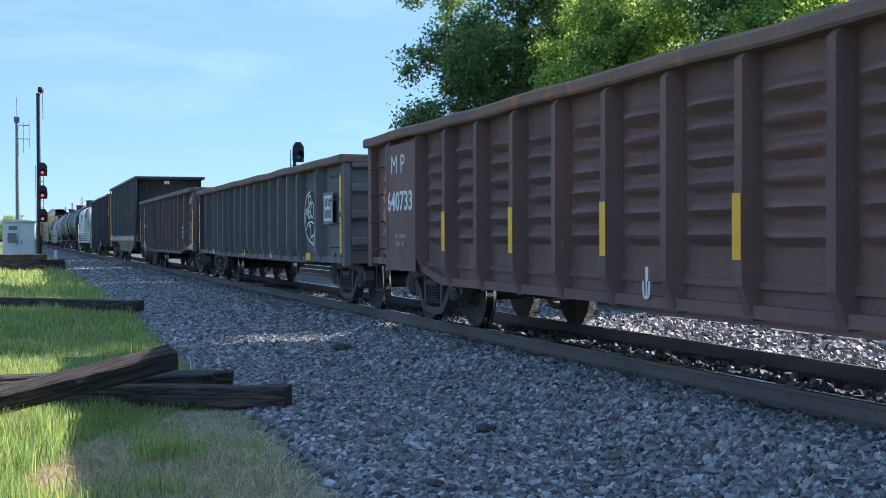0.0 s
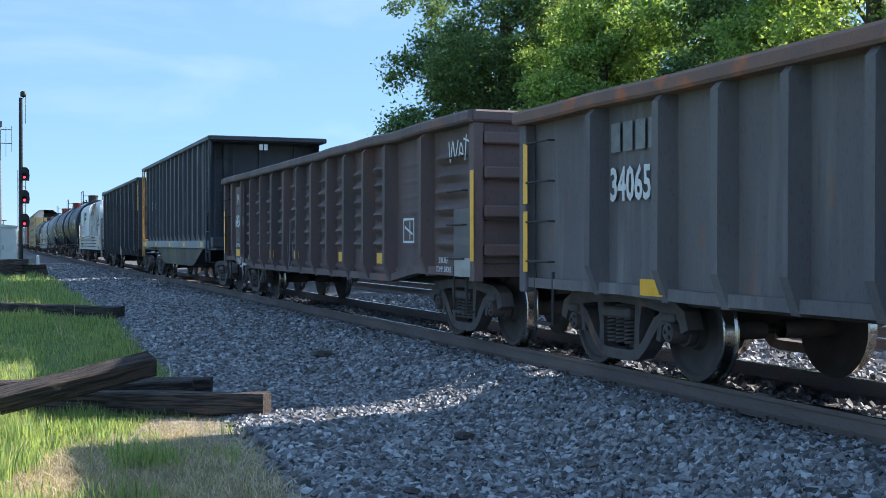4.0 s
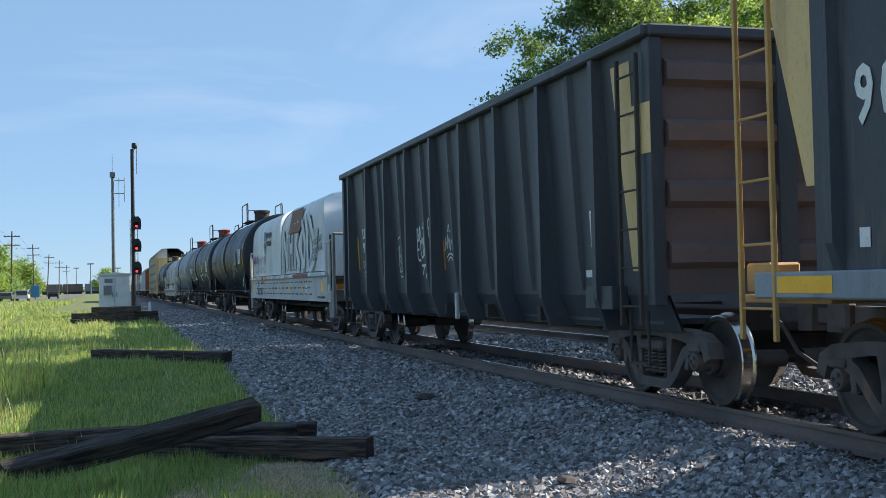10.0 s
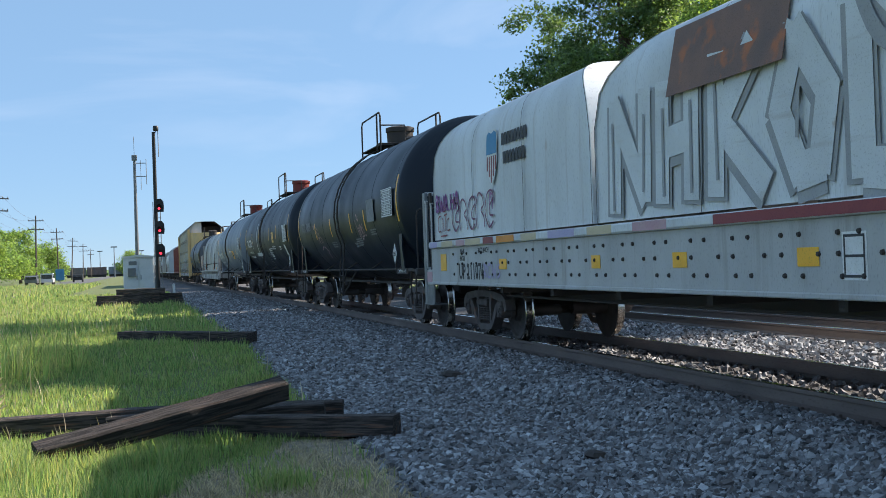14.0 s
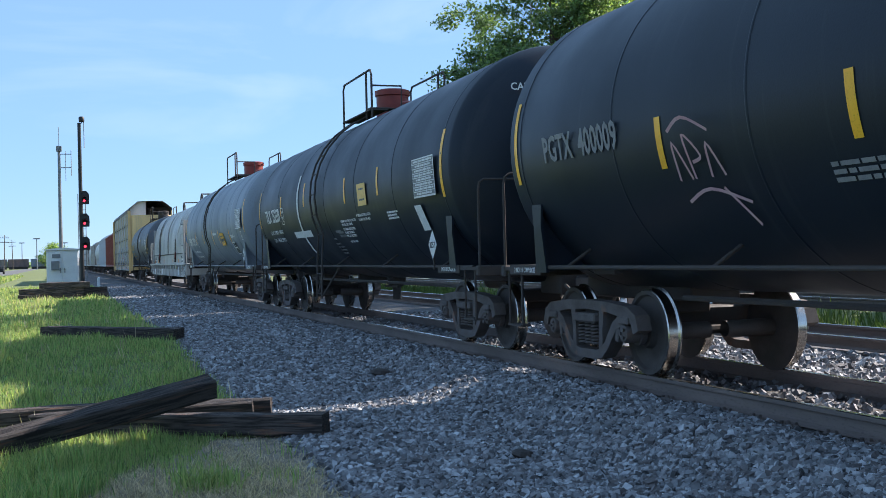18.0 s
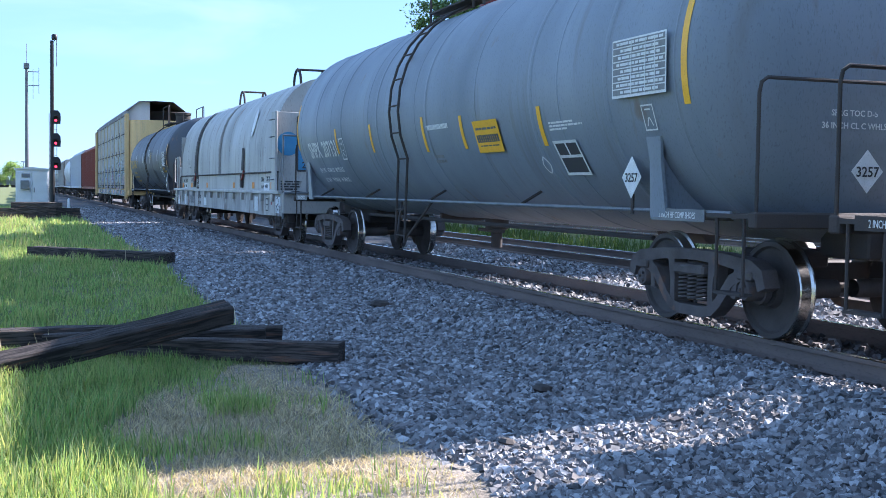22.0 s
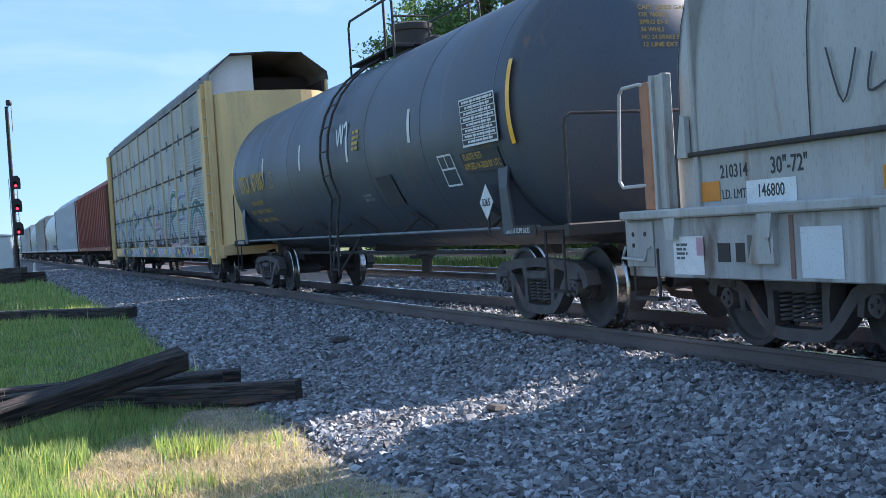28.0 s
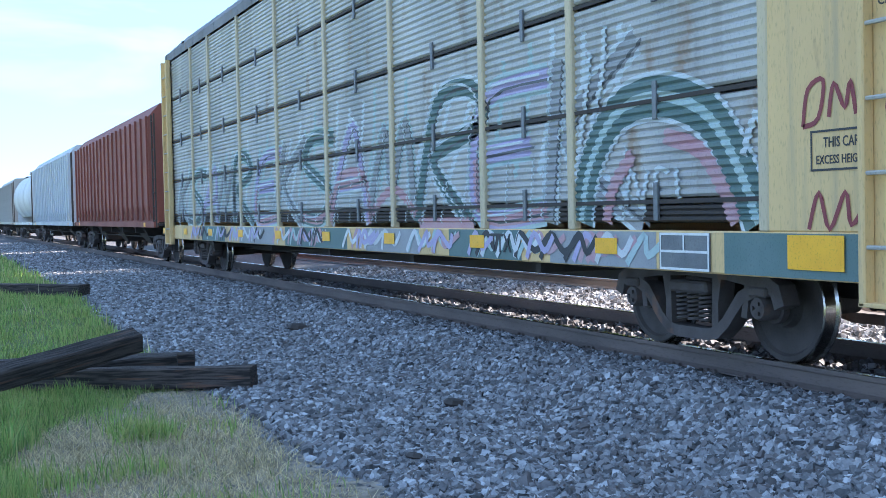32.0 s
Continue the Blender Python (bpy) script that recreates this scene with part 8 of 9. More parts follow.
def make_bed():
    xs = [1.9 + 0.1 * k for k in range(30)] + [4.9, 5.2, 5.6, 6.7, 7.8, 8.4, 8.8, 9.1, 9.6, 10.1, 11.5, 13.0, 13.6, 14.2, 14.8]
    ys = [-80, -20, -5] + [0.4 * k for k in range(80)] + [33 + 2 * k for k in range(40)] + [120, 160, 220, 320, 500, 800, 1500]
    v = [(x + (toe(y) - 2.3 if x < 2.6 else 0), y, bed_at(x, y)) for y in ys for x in xs]
    n = len(xs)
    f = [(a * n + b, a * n + b + 1, (a + 1) * n + b + 1, (a + 1) * n + b) for a in range(len(ys) - 1) for b in range(n - 1)]
    tagged(part("ballast_bed", Shape().add(v, f, 0, True), M_BALLAST), "bed of grey crushed stone under the tracks", "ballast", "", "structure")


make_bed()


def stones(name, n, xr, yr, size, seed, power=1.0, label="loose grey crushed stones"):
    """Loose stones: blocks with broken corners, each squashed and turned at random."""
    r = np.random.default_rng(seed)
    base = np.array([(-1, -1, -1), (1, -1, -1), (1, 1, -1), (-1, 1, -1), (-1, -1, 1), (1, -1, 1), (1, 1, 1), (-1, 1, 1)]) * 0.62
    face = np.array([(0, 2, 1), (0, 3, 2), (4, 5, 6), (4, 6, 7), (0, 1, 5), (0, 5, 4), (1, 2, 6), (1, 6, 5), (2, 3, 7), (2, 7, 6), (3, 0, 4), (3, 4, 7)])
    u = r.random(n)
    y = yr[0] + (yr[1] - yr[0]) * u ** power
    x = xr[0] + (xr[1] - xr[0]) * r.random(n)
    keep = np.array([a > toe(b) - 0.25 * q ** 3 if a < 3 else True for a, b, q in zip(x, y, r.random(n))])
    x, y = x[keep], y[keep]
    n = len(x)
    s = size * (0.45 + 0.75 * r.random(n) ** 1.6)
    z = np.array([bed_at(a, b) for a, b in zip(x, y)]) + s * (0.05 + 0.3 * r.random(n))
    v = (base[None] * (0.62 + 0.5 * r.random((n, 8, 3)))) * (s[:, None, None] * (0.5 + 0.7 * r.random((n, 1, 3))))
    q = r.normal(size=(n, 4))
    q /= np.linalg.norm(q, axis=1)[:, None]
    w, a, b, c = q.T
    rot = np.stack([1 - 2 * (b * b + c * c), 2 * (a * b - c * w), 2 * (a * c + b * w), 2 * (a * b + c * w), 1 - 2 * (a * a + c * c), 2 * (b * c - a * w), 2 * (a * c - b * w), 2 * (b * c + a * w), 1 - 2 * (a * a + b * b)], 1).reshape(n, 3, 3)
    v = np.einsum("nij,nkj->nki", rot, v) + np.stack([x, y, z], 1)[:, None]
    f = (face[None] + 8 * np.arange(n)[:, None, None]).reshape(-1, 3)
    quick(name, v.reshape(-1, 3), f, M_STONE, "stuff", label, "ballast")


stones("ballast_stones", 82000, (1.95, 5.75), (4.2, 15.0), 0.050, 1, 1.1)
stones("ballast_stones", 62000, (1.95, 5.75), (15.0, 34.0), 0.050, 2, 1.3)
stones("ballast_stones", 26000, (1.95, 5.75), (34.0, 75.0), 0.065, 3, 1.3)
stones("ballast_stones", 12000, (7.6, 10.7), (4.0, 30.0), 0.065, 4, 1.2)
stones("ballast_stones", 4500, (6.05, 7.45), (3.0, 30.0), 0.055, 5, 1.2)


def track(name, x, label, near):
    t = thing(name, label, "railway track", "", pose(x, 0, 0))
    tagged(t, kind="structure")
    prof = [(-0.072, -0.182), (0.072, -0.182), (0.072, -0.170), (0.012, -0.145), (0.009, -0.05), (0.036, -0.042), (0.037, -0.006), (0.030, 0.0), (-0.030, 0.0), (-0.037, -0.006), (-0.036, -0.042), (-0.009, -0.05), (-0.012, -0.145), (-0.072, -0.170)]
    for d in (-1, 1):
        s = Shape()
        k = len(prof)
        ys = [-120, -20, 0, 20, 40, 80, 160, 320, 640, 1200]
        for i in range(k):
            p, q = prof[i], prof[(i + 1) % k]
            s.sheet([[(p[0], y, p[1]) for y in ys], [(q[0], y, q[1]) for y in ys]][::-1], 1 if i in (6, 7, 8) else 0, False)
        part("rail", s.welded(), [M_RAIL, M_RAILTOP], t, "rusty steel rail with a bright worn head", pose(d * 0.7525, 0, 0))
    if near:
        plate = Shape().box(-0.11, 0.11, -0.09, 0.09, -0.192, -0.176, 0, 0.003)
        for a, b in ((-0.09, -0.05), (-0.09, 0.05), (0.09, 0.04)):
            plate.box(a - 0.016, a + 0.016, b - 0.012, b + 0.012, -0.18, -0.150, 0, 0.003)
        me = plate.mesh("tie_plate", [M_RAIL])
        tm = Shape().box(-1.30, 1.30, -0.115, 0.115, -0.37, -0.192, 0, 0.012).mesh("tie", [M_TIE])
        anchor = Shape().box(-0.085, 0.085, -0.02, 0.02, -0.20, -0.165, 0, 0.004).mesh("rail_anchor", [M_DARK])
        for k in range(96):
            y = 1.0 + k * 0.51 + random.uniform(-0.03, 0.03)
            o = new("tie", tm)
            o.parent, o.matrix_basis = t, pose(random.uniform(-0.05, 0.05), y, 0, 0, 0, random.uniform(-1, 1))
            for d in (-1, 1):
                o = new("tie_plate", me)
                o.parent, o.matrix_basis = t, pose(d * 0.7525, y, 0, 0, 0, 0 if d < 0 else 180)
            if k % 2 == 0:
                o = new("rail_anchor", anchor)
                o.parent, o.matrix_basis = t, pose(-0.7525, y + 0.16, 0)


track("track_1", TRACK_X, "main railway track on stone ballast", True)
track("track_2", 11.60, "second railway track beyond the train", False)
track("track_3", 19.5, "siding track beyond the weeds", False)


# ---- grass ----
def blades(name, m, n, place, height, width, seed, lean=0.5, label="", category="grass"):
    """Grass blades of three faces each; place(r, n) gives x, y and a scale."""
    r = np.random.default_rng(seed)
    x, y, s = place(r, n)
    n = len(x)
    g = np.array([ground_z(a, b) for a, b in zip(x, y)])
    h = height * s * (0.5 + 0.8 * r.random(n))
    a = r.random(n) * 2 * np.pi
    w = width * (0.7 + 0.6 * r.random(n))
    sx, sy = np.cos(a) * w, np.sin(a) * w
    b = r.random(n) * 2 * np.pi
    bend = h * lean * r.random(n)
    dx, dy = np.cos(b) * bend, np.sin(b) * bend
    g = g - 0.03
    p = np.stack([np.stack([x - sx, y - sy, g], 1), np.stack([x + sx, y + sy, g], 1), np.stack([x - sx * 0.7 + dx * 0.35, y - sy * 0.7 + dy * 0.35, g + h * 0.55], 1), np.stack([x + sx * 0.7 + dx * 0.35, y + sy * 0.7 + dy * 0.35, g + h * 0.55], 1), np.stack([x + dx, y + dy, g + h], 1)], 1)
    f = (np.array([(0, 1, 2), (1, 3, 2), (2, 3, 4)])[None] + 5 * np.arange(n)[:, None, None]).reshape(-1, 3)
    quick(name, p.reshape(-1, 3), f, m, "stuff", label, category)


def field(xr, yr, keep, scale=None):
    def place(r, n):
        x = xr[0] + (xr[1] - xr[0]) * r.random(n)
        y = yr[0] + (yr[1] - yr[0]) * r.random(n)
        k = np.array([keep(a, b) > q for a, b, q in zip(x, y, r.random(n))])
        x, y = x[k], y[k]
        s = np.array([scale(a, b) for a, b in zip(x, y)]) if scale else np.ones(len(x))
        return x, y, s
    return place


def edge(x, y):
    return min(1.0, max(0.0, (toe(y) - 0.05 - x) / 0.35))


def lush(x, y):
    """How green the turf is: poor on the trodden patch before the old ties."""
    dry = 1.0 if (x > 0.25 + 0.25 * noise.noise((x, y * 1.1, 1)) + max(0, y - 9.2) * 0.55 and y < 11.6) else 0.0
    n = noise.noise((x * 1.3, y * 1.3, 4))
    return edge(x, y) * (0.02 + 0.95 * max(0, n - 0.08) if dry else 0.85)


def tuft(x, y):
    return 0.55 + 0.9 * max(0, noise.noise((x * 1.7, y * 1.7, 8))) + (0.35 if x < 0.4 and y < 11.5 else 0)


blades("grass", M_GRASS, 122000, field((-3.2, 2.4), (2.0, 13.5), lush, tuft), 0.20, 0.006, 11, label="fresh green grass among old ties")
blades("grass", M_GRASS, 46000, field((-11.0, 2.3), (-9.0, 2.3), lambda x, y: 0.9 * edge(x, y) * min(1.0, (y + 9.5) / 3, (x + 11.5) / 3), tuft), 0.17, 0.010, 31, label="fresh green grass")
blades("grass", M_GRASS, 34000, field((-11.0, -2.9), (2.0, 13.8), lambda x, y: 0.9 * min(1.0, (x + 11.5) / 3), tuft), 0.19, 0.010, 32, label="fresh green grass")
blades("dry_grass", M_STRAW, 75000, field((-0.6, 2.5), (3.4, 13.0), lambda x, y: 0.9 * edge(x, y) * (1 - 0.8 * min(1, lush(x, y) / 0.5))), 0.075, 0.0045, 12, 2.2, label="short dry grass on trodden soil")
blades("grass", M_GRASS, 75000, field((-5.5, 2.4), (13.5, 28.0), lambda x, y: 0.9 * edge(x, y), tuft), 0.20, 0.009, 13, label="fresh green grass")
blades("grass", M_GRASS, 60000, field((-10.5, 2.2), (28.0, 75.0), lambda x, y: 0.9 * edge(x, y), tuft), 0.26, 0.018, 14, label="green grass in the sun")
blades("dry_grass", M_STRAW, 6000, field((-9, 2.2), (12.0, 60.0), lambda x, y: 0.6 * edge(x, y) if noise.noise((x * 0.6, y * 0.3, 2)) > 0.1 else 0.05), 0.30, 0.008, 15, 0.4, label="dry seed stalks in the grass")
blades("grass", M_GRASS, 14000, field((-26, -4), (60.0, 160.0), lambda x, y: 0.9), 0.35, 0.04, 16, label="grass field")
blades("tall_grass", M_GRASS, 2600, field((-3.6, -0.7), (18.2, 21.0), lambda x, y: max(0, 0.3 + noise.noise((x * 1.1, y * 1.1, 12)))), 0.62, 0.010, 18, 0.7, label="tall tufts of grass in the sun")
blades("tall_grass", M_GRASS, 500, field((0.95, 1.45), (9.0, 9.6), lambda x, y: max(0, 1 - 2.6 * math.hypot(x - 1.2, y - 9.3))), 0.20, 0.006, 19, 0.9, label="small green tuft on the dry soil")
blades("weeds", M_WEED, 16000, field((13.9, 18.6), (6.0, 70.0), lambda x, y: 0.5 + 0.5 * noise.noise((x * 0.4, y * 0.4, 6)), lambda x, y: 0.6 + 0.8 * max(0, noise.noise((x * 0.7, y * 0.5, 2)))), 0.55, 0.02, 17, 0.6, label="tall green weeds beside the second track", category="weeds")


stalk = thing("weed_stalk", "lone pale green seed stalk at the end of the ties", "weed", "", pose(-1.2, 11.68, -0.5))
part("stem", Shape().tube([(0, 0, 0), (0.02, 0, 0.4), (0.05, 0.02, 0.8), (0.06, 0.02, 1.25)], 0.006, 5), M_GRASS, stalk)
sp = Shape()
for k in range(60):
    q = 0.5 + 0.76 * k / 60
    w, n2 = 2.4 * k, 0.07 * (1.3 - q)
    sp.add([(0.03, 0, q), (0.03 + n2 * math.cos(w), n2 * math.sin(w), q + 0.02), (0.04 + n2 * 1.4 * math.cos(w), n2 * 1.4 * math.sin(w), q + 0.05), (0.03 + n2 * math.cos(w + 0.4), n2 * math.sin(w + 0.4), q + 0.04)], [(0, 1, 2, 3)])
part("seed_head", sp, M_STRAW, stalk)


# ---- old ties ----
def tie(p, q, w=0.23, hgt=0.18, roll=0.0, label="weathered creosoted railway tie lying in the grass", seed=0):
    """A worn tie, whose middle axis runs from p to q."""
    p, q = Vector(p), Vector(q)
    d = q - p
    n, L = 14, d.length
    s, rows = Shape(), []
    c = 0.018
    for k in range(n + 1):
        y = L * k / n
        ring = []
        for x, z in ((-w / 2 + c, -hgt / 2), (w / 2 - c, -hgt / 2), (w / 2, -hgt / 2 + c), (w / 2, hgt / 2 - c), (w / 2 - c, hgt / 2), (0.03, hgt / 2), (-w / 2 + c, hgt / 2), (-w / 2, hgt / 2 - c), (-w / 2, -hgt / 2 + c)):
            e = 0.012 if 0 < k < n else 0.022
            ring.append((x + e * noise.noise((x * 9, y * 2.2, z * 9 + seed)), y + (0.02 * noise.noise((x * 12, z * 12, seed + k)) if k in (0, n) else 0), z + e * noise.noise((x * 8 + 5, y * 2.6, seed))))
        rows.append(ring[::-1])
    s.sheet(rows, 0, False, True)
    m = len(rows[0])
    s.add(rows[0], [tuple(range(m))]).add(rows[-1], [tuple(range(m))[::-1]])
    turn = d.to_track_quat("Y", "Z").to_matrix().to_4x4()
    ob = part("railway_tie", s, M_TIE, None, "", Matrix.Translation(p) @ turn @ pose(0, 0, 0, 0, roll, 0))
    return tagged(ob, label, "railway tie", "old railway ties")


tie((-0.80, 11.20, -0.385), (1.56, 11.83, 0.030), w=0.225, hgt=0.20, roll=16, seed=1, label="weathered split railway tie propped on other ties")
tie((2.60, 11.24, -0.345), (0.25, 12.72, -0.38), hgt=0.21, seed=2)
tie((2.07, 12.42, -0.30), (-0.2, 12.9, -0.36), seed=3)
tie((2.32, 12.75, -0.32), (0.6, 13.2, -0.36), seed=4)
tie((0.55, 13.35, -0.36), (-3.3, 13.05, -0.36), w=0.25, hgt=0.22, seed=5, label="long dark railway tie half sunk in grass")
tie((-0.15, 24.85, -0.12), (2.25, 22.15, -0.12), w=0.28, hgt=0.36, seed=6, label="heavy dark railway tie at the ballast's edge")
tie((2.55, 22.5, -0.17), (2.95, 22.2, -0.17), w=0.15, hgt=0.08, seed=7, label="broken piece of tie on the stones")
tie((2.62, 20.6, -0.30), (3.0, 20.35, -0.30), w=0.15, hgt=0.08, seed=8, label="broken piece of tie on the stones")
for k, (x0, x1, y, z) in enumerate(((-1.45, 1.05, 49.7, 0.0), (-0.45, 2.1, 50.3, 0.0), (-1.2, 1.3, 50.7, 0.0), (-1.4, 1.1, 49.75, 0.235), (-0.4, 2.05, 50.35, 0.235), (-0.62, 1.35, 49.9, 0.47), (-0.3, 1.2, 50.3, 0.47))):
    tie((x0, y, z), (x1, y + 0.25 - 0.1 * (k % 3), z), hgt=0.235, w=0.26, seed=20 + k, label="dark railway tie stacked before the signal cabinet")
for k, (x, y, s) in enumerate(((4.42, 15.75, 0.22), (3.85, 9.15, 0.17), (2.75, 7.4, 0.13))):
    t = Shape().lathe([(-0.5, 0.0001), (-0.4, 0.5), (0.0, 0.8), (0.35, 0.55), (0.45, 0.0001)], (0, 0, 0), "z", 7)
    t.v = [(p[0] * s * (1 + 0.4 * noise.noise((p[0] * 3, p[1] * 3, k))), p[1] * s * 0.7, p[2] * s * 0.55) for p in t.v]
    t.s = [False] * len(t.s)
    tagged(part("rock", t, M_DARK, None, "", pose(x, y, bed_at(x, y) + s * 0.28, 10, 5, 40 * k)), "dark lump of rock on the ballast", "rock")


# ---- signal, cabinet and masts ----
def signal(x, y, base, top, lamps, label, lens=True):
    t = thing("railway_signal", label, "railway signal", "", pose(x, y, base))
    part("mast", Shape().lathe([(0, 0.11), (top - base, 0.085), (top - base + 0.02, 0.0001)], (0, 0, 0), "z", 14), M_SIGNAL, t)
    part("foot", Shape().lathe([(0, 0.24), (0.1, 0.24), (0.14, 0.13), (0.3, 0.12)], (0, 0, 0), "z", 14), M_METAL, t)
    for z in lamps:
        zz = z - base
        hd = Shape()
        out = [(-0.22, -0.24), (0.22, -0.24), (0.24, 0.0), (0.22, 0.28), (0.1, 0.42), (-0.1, 0.42), (-0.22, 0.28), (-0.24, 0.0)]
        hd.prism(out[::-1], -0.20, -0.14, axis="y")
        hd.lathe([(-0.14, 0.17), (0.2, 0.16), (0.22, 0.0001)], (0, 0, 0), "y", 14)
        head = part("signal_head", hd, M_SIGNAL, t, "black signal head with red light", pose(0.16, 0, zz))
        hoodm = Shape().sheet([[(0.13 * math.cos(a), yy, 0.13 * math.sin(a)) for a in [radians(-20 + 220 * k / 12) for k in range(13)]] for yy in (-0.20, -0.48)])
        part("visor", hoodm, M_SIGNAL, head)
        part("lens", Shape().lathe([(-0.215, 0.0001), (-0.215, 0.058), (-0.20, 0.064)], (0, 0, -0.07), "y", 16), M_LENS if lens else M_GLASS, head, "glowing red lens" if lens else "")
        part("bracket", Shape().box(-0.16, 0.0, -0.03, 0.03, -0.05, 0.05), M_SIGNAL, head)
    lad = Shape()
    for a in (-0.18, 0.18):
        lad.tube([(a + 0.05, 0.35, 0.1), (a + 0.05, 0.35, lamps[0] - base + 0.3)], 0.02, 5)
    for k in range(int((lamps[0] - base) / 0.32)):
        lad.tube([(-0.13, 0.35, 0.3 + 0.32 * k), (0.23, 0.35, 0.3 + 0.32 * k)], 0.012, 5)
    part("ladder", lad, M_METAL, t)
    return t


sg = signal(1.27, 60.3, -0.1, 8.35, (4.53, 3.41, 2.26), "tall black signal mast with three red lights beside the cabinet")
part("antenna", Shape().lathe([(0, 0.12), (0.05, 0.14), (0.22, 0.14), (0.27, 0.1), (0.27, 0.0001)], (0.12, 0, 8.5), "z", 12).tube([(0, 0, 8.4), (0.12, 0, 8.45), (0.12, 0, 8.6)], 0.02, 6), M_SIGNAL, sg)
part("whip_pipe", Shape().tube([(0.22, 0, 7.2), (0.22, 0, 8.5)], 0.02, 6), M_METAL, sg)
s2 = signal(14.0, 60.0, -0.4, 5.6, (5.55,), "dark signal mast beyond the second track", False)
for part_of in s2.children:
    if part_of.name.startswith("signal_head"):
        part_of.matrix_basis = part_of.matrix_basis @ Matrix.Diagonal((1.3, 1.3, 1.6, 1))


def cabinet():
    t = thing("signal_cabinet", "white metal signal cabinet behind stacked ties", "equipment cabinet", "", pose(0.35, 62.4, -0.1))
    part("body", Shape().box(-0.78, 0.78, -0.55, 0.75, 0.15, 2.15, 0, 0.02), M_WHITEPAINT, t)
    part("roof", Shape().prism([(-0.86, 2.15), (0.86, 2.15), (0.86, 2.2), (0.0, 2.28), (-0.86, 2.2)], -0.65, 0.85, axis="y"), M_WHITEPAINT, t)
    part("plinth", Shape().box(-0.7, 0.7, -0.5, 0.7, 0.0, 0.15), M_METAL, t)
    d = part("door", Shape().box(-0.72, -0.02, -0.59, -0.55, 0.25, 2.05, 0, 0.01), M_WHITEPAINT, t)
    part("handle", Shape().box(-0.12, -0.08, -0.63, -0.59, 1.0, 1.25, 0, 0.005), M_METAL, d)
    d = part("door", Shape().box(0.02, 0.72, -0.59, -0.55, 0.25, 2.05, 0, 0.01), M_WHITEPAINT, t)
    part("handle", Shape().box(0.08, 0.12, -0.63, -0.59, 1.0, 1.25, 0, 0.005), M_METAL, d)
    b = part("meter_box", Shape().box(-0.55, -0.15, -0.75, -0.59, 1.15, 1.6, 0, 0.015), M_METAL, t)
    part("vent", Shape().box(-0.5, -0.1, -0.62, -0.59, 1.75, 1.95, 0, 0.01), M_METAL, t)


cabinet()
post = thing("marker_post", "short white marker post beside the signal", "post", "", pose(2.05, 60.6, -0.15))
part("pipe", Shape().lathe([(0, 0.07), (0.75, 0.07), (0.8, 0.0001)], (0, 0, 0), "z", 12), M_WHITEPAINT, post)

tw = thing("radio_mast", "slender grey radio mast with side antennas", "radio mast", "", pose(0.38, 90.0, -0.1))
part("pole", Shape().lathe([(0, 0.16), (10.0, 0.10), (10.05, 0.0001)], (0, 0, 0), "z", 12), M_METAL, tw)
part("whip", Shape().tube([(0, 0, 10.0), (0, 0, 11.6)], 0.02, 6), M_METAL, tw)
an = Shape()
for z in (9.6, 8.6):
    an.tube([(0, 0, z), (0.85, 0, z)], 0.03, 6)
an.tube([(0.85, 0, 9.9), (0.85, 0, 8.0)], 0.025, 6).tube([(0.45, 0, 9.8), (0.45, 0, 7.6)], 0.02, 6)
part("side_antenna", an, M_METAL, tw)
part("junction_box", Shape().box(-0.2, 0.2, -0.2, 0.2, 9.8, 10.2, 0, 0.02), M_METAL, tw)

lt = thing("lattice_mast", "thin steel lattice mast behind the trees", "radio mast", "", pose(33.5, 78.0, -0.4))
ls = Shape()
for a, b in ((-0.25, -0.15), (0.25, -0.15), (0.0, 0.28)):
    ls.tube([(a, b, 0), (a, b, 24)], 0.03, 5)
for k in range(40):
    z = k * 0.6
    ls.tube([(-0.25, -0.15, z), (0.25, -0.15, z + 0.6)], 0.015, 4).tube([(0.25, -0.15, z), (0.0, 0.28, z + 0.6)], 0.015, 4).tube([(0.0, 0.28, z), (-0.25, -0.15, z + 0.6)], 0.015, 4)
part("lattice", ls, M_METAL, lt)


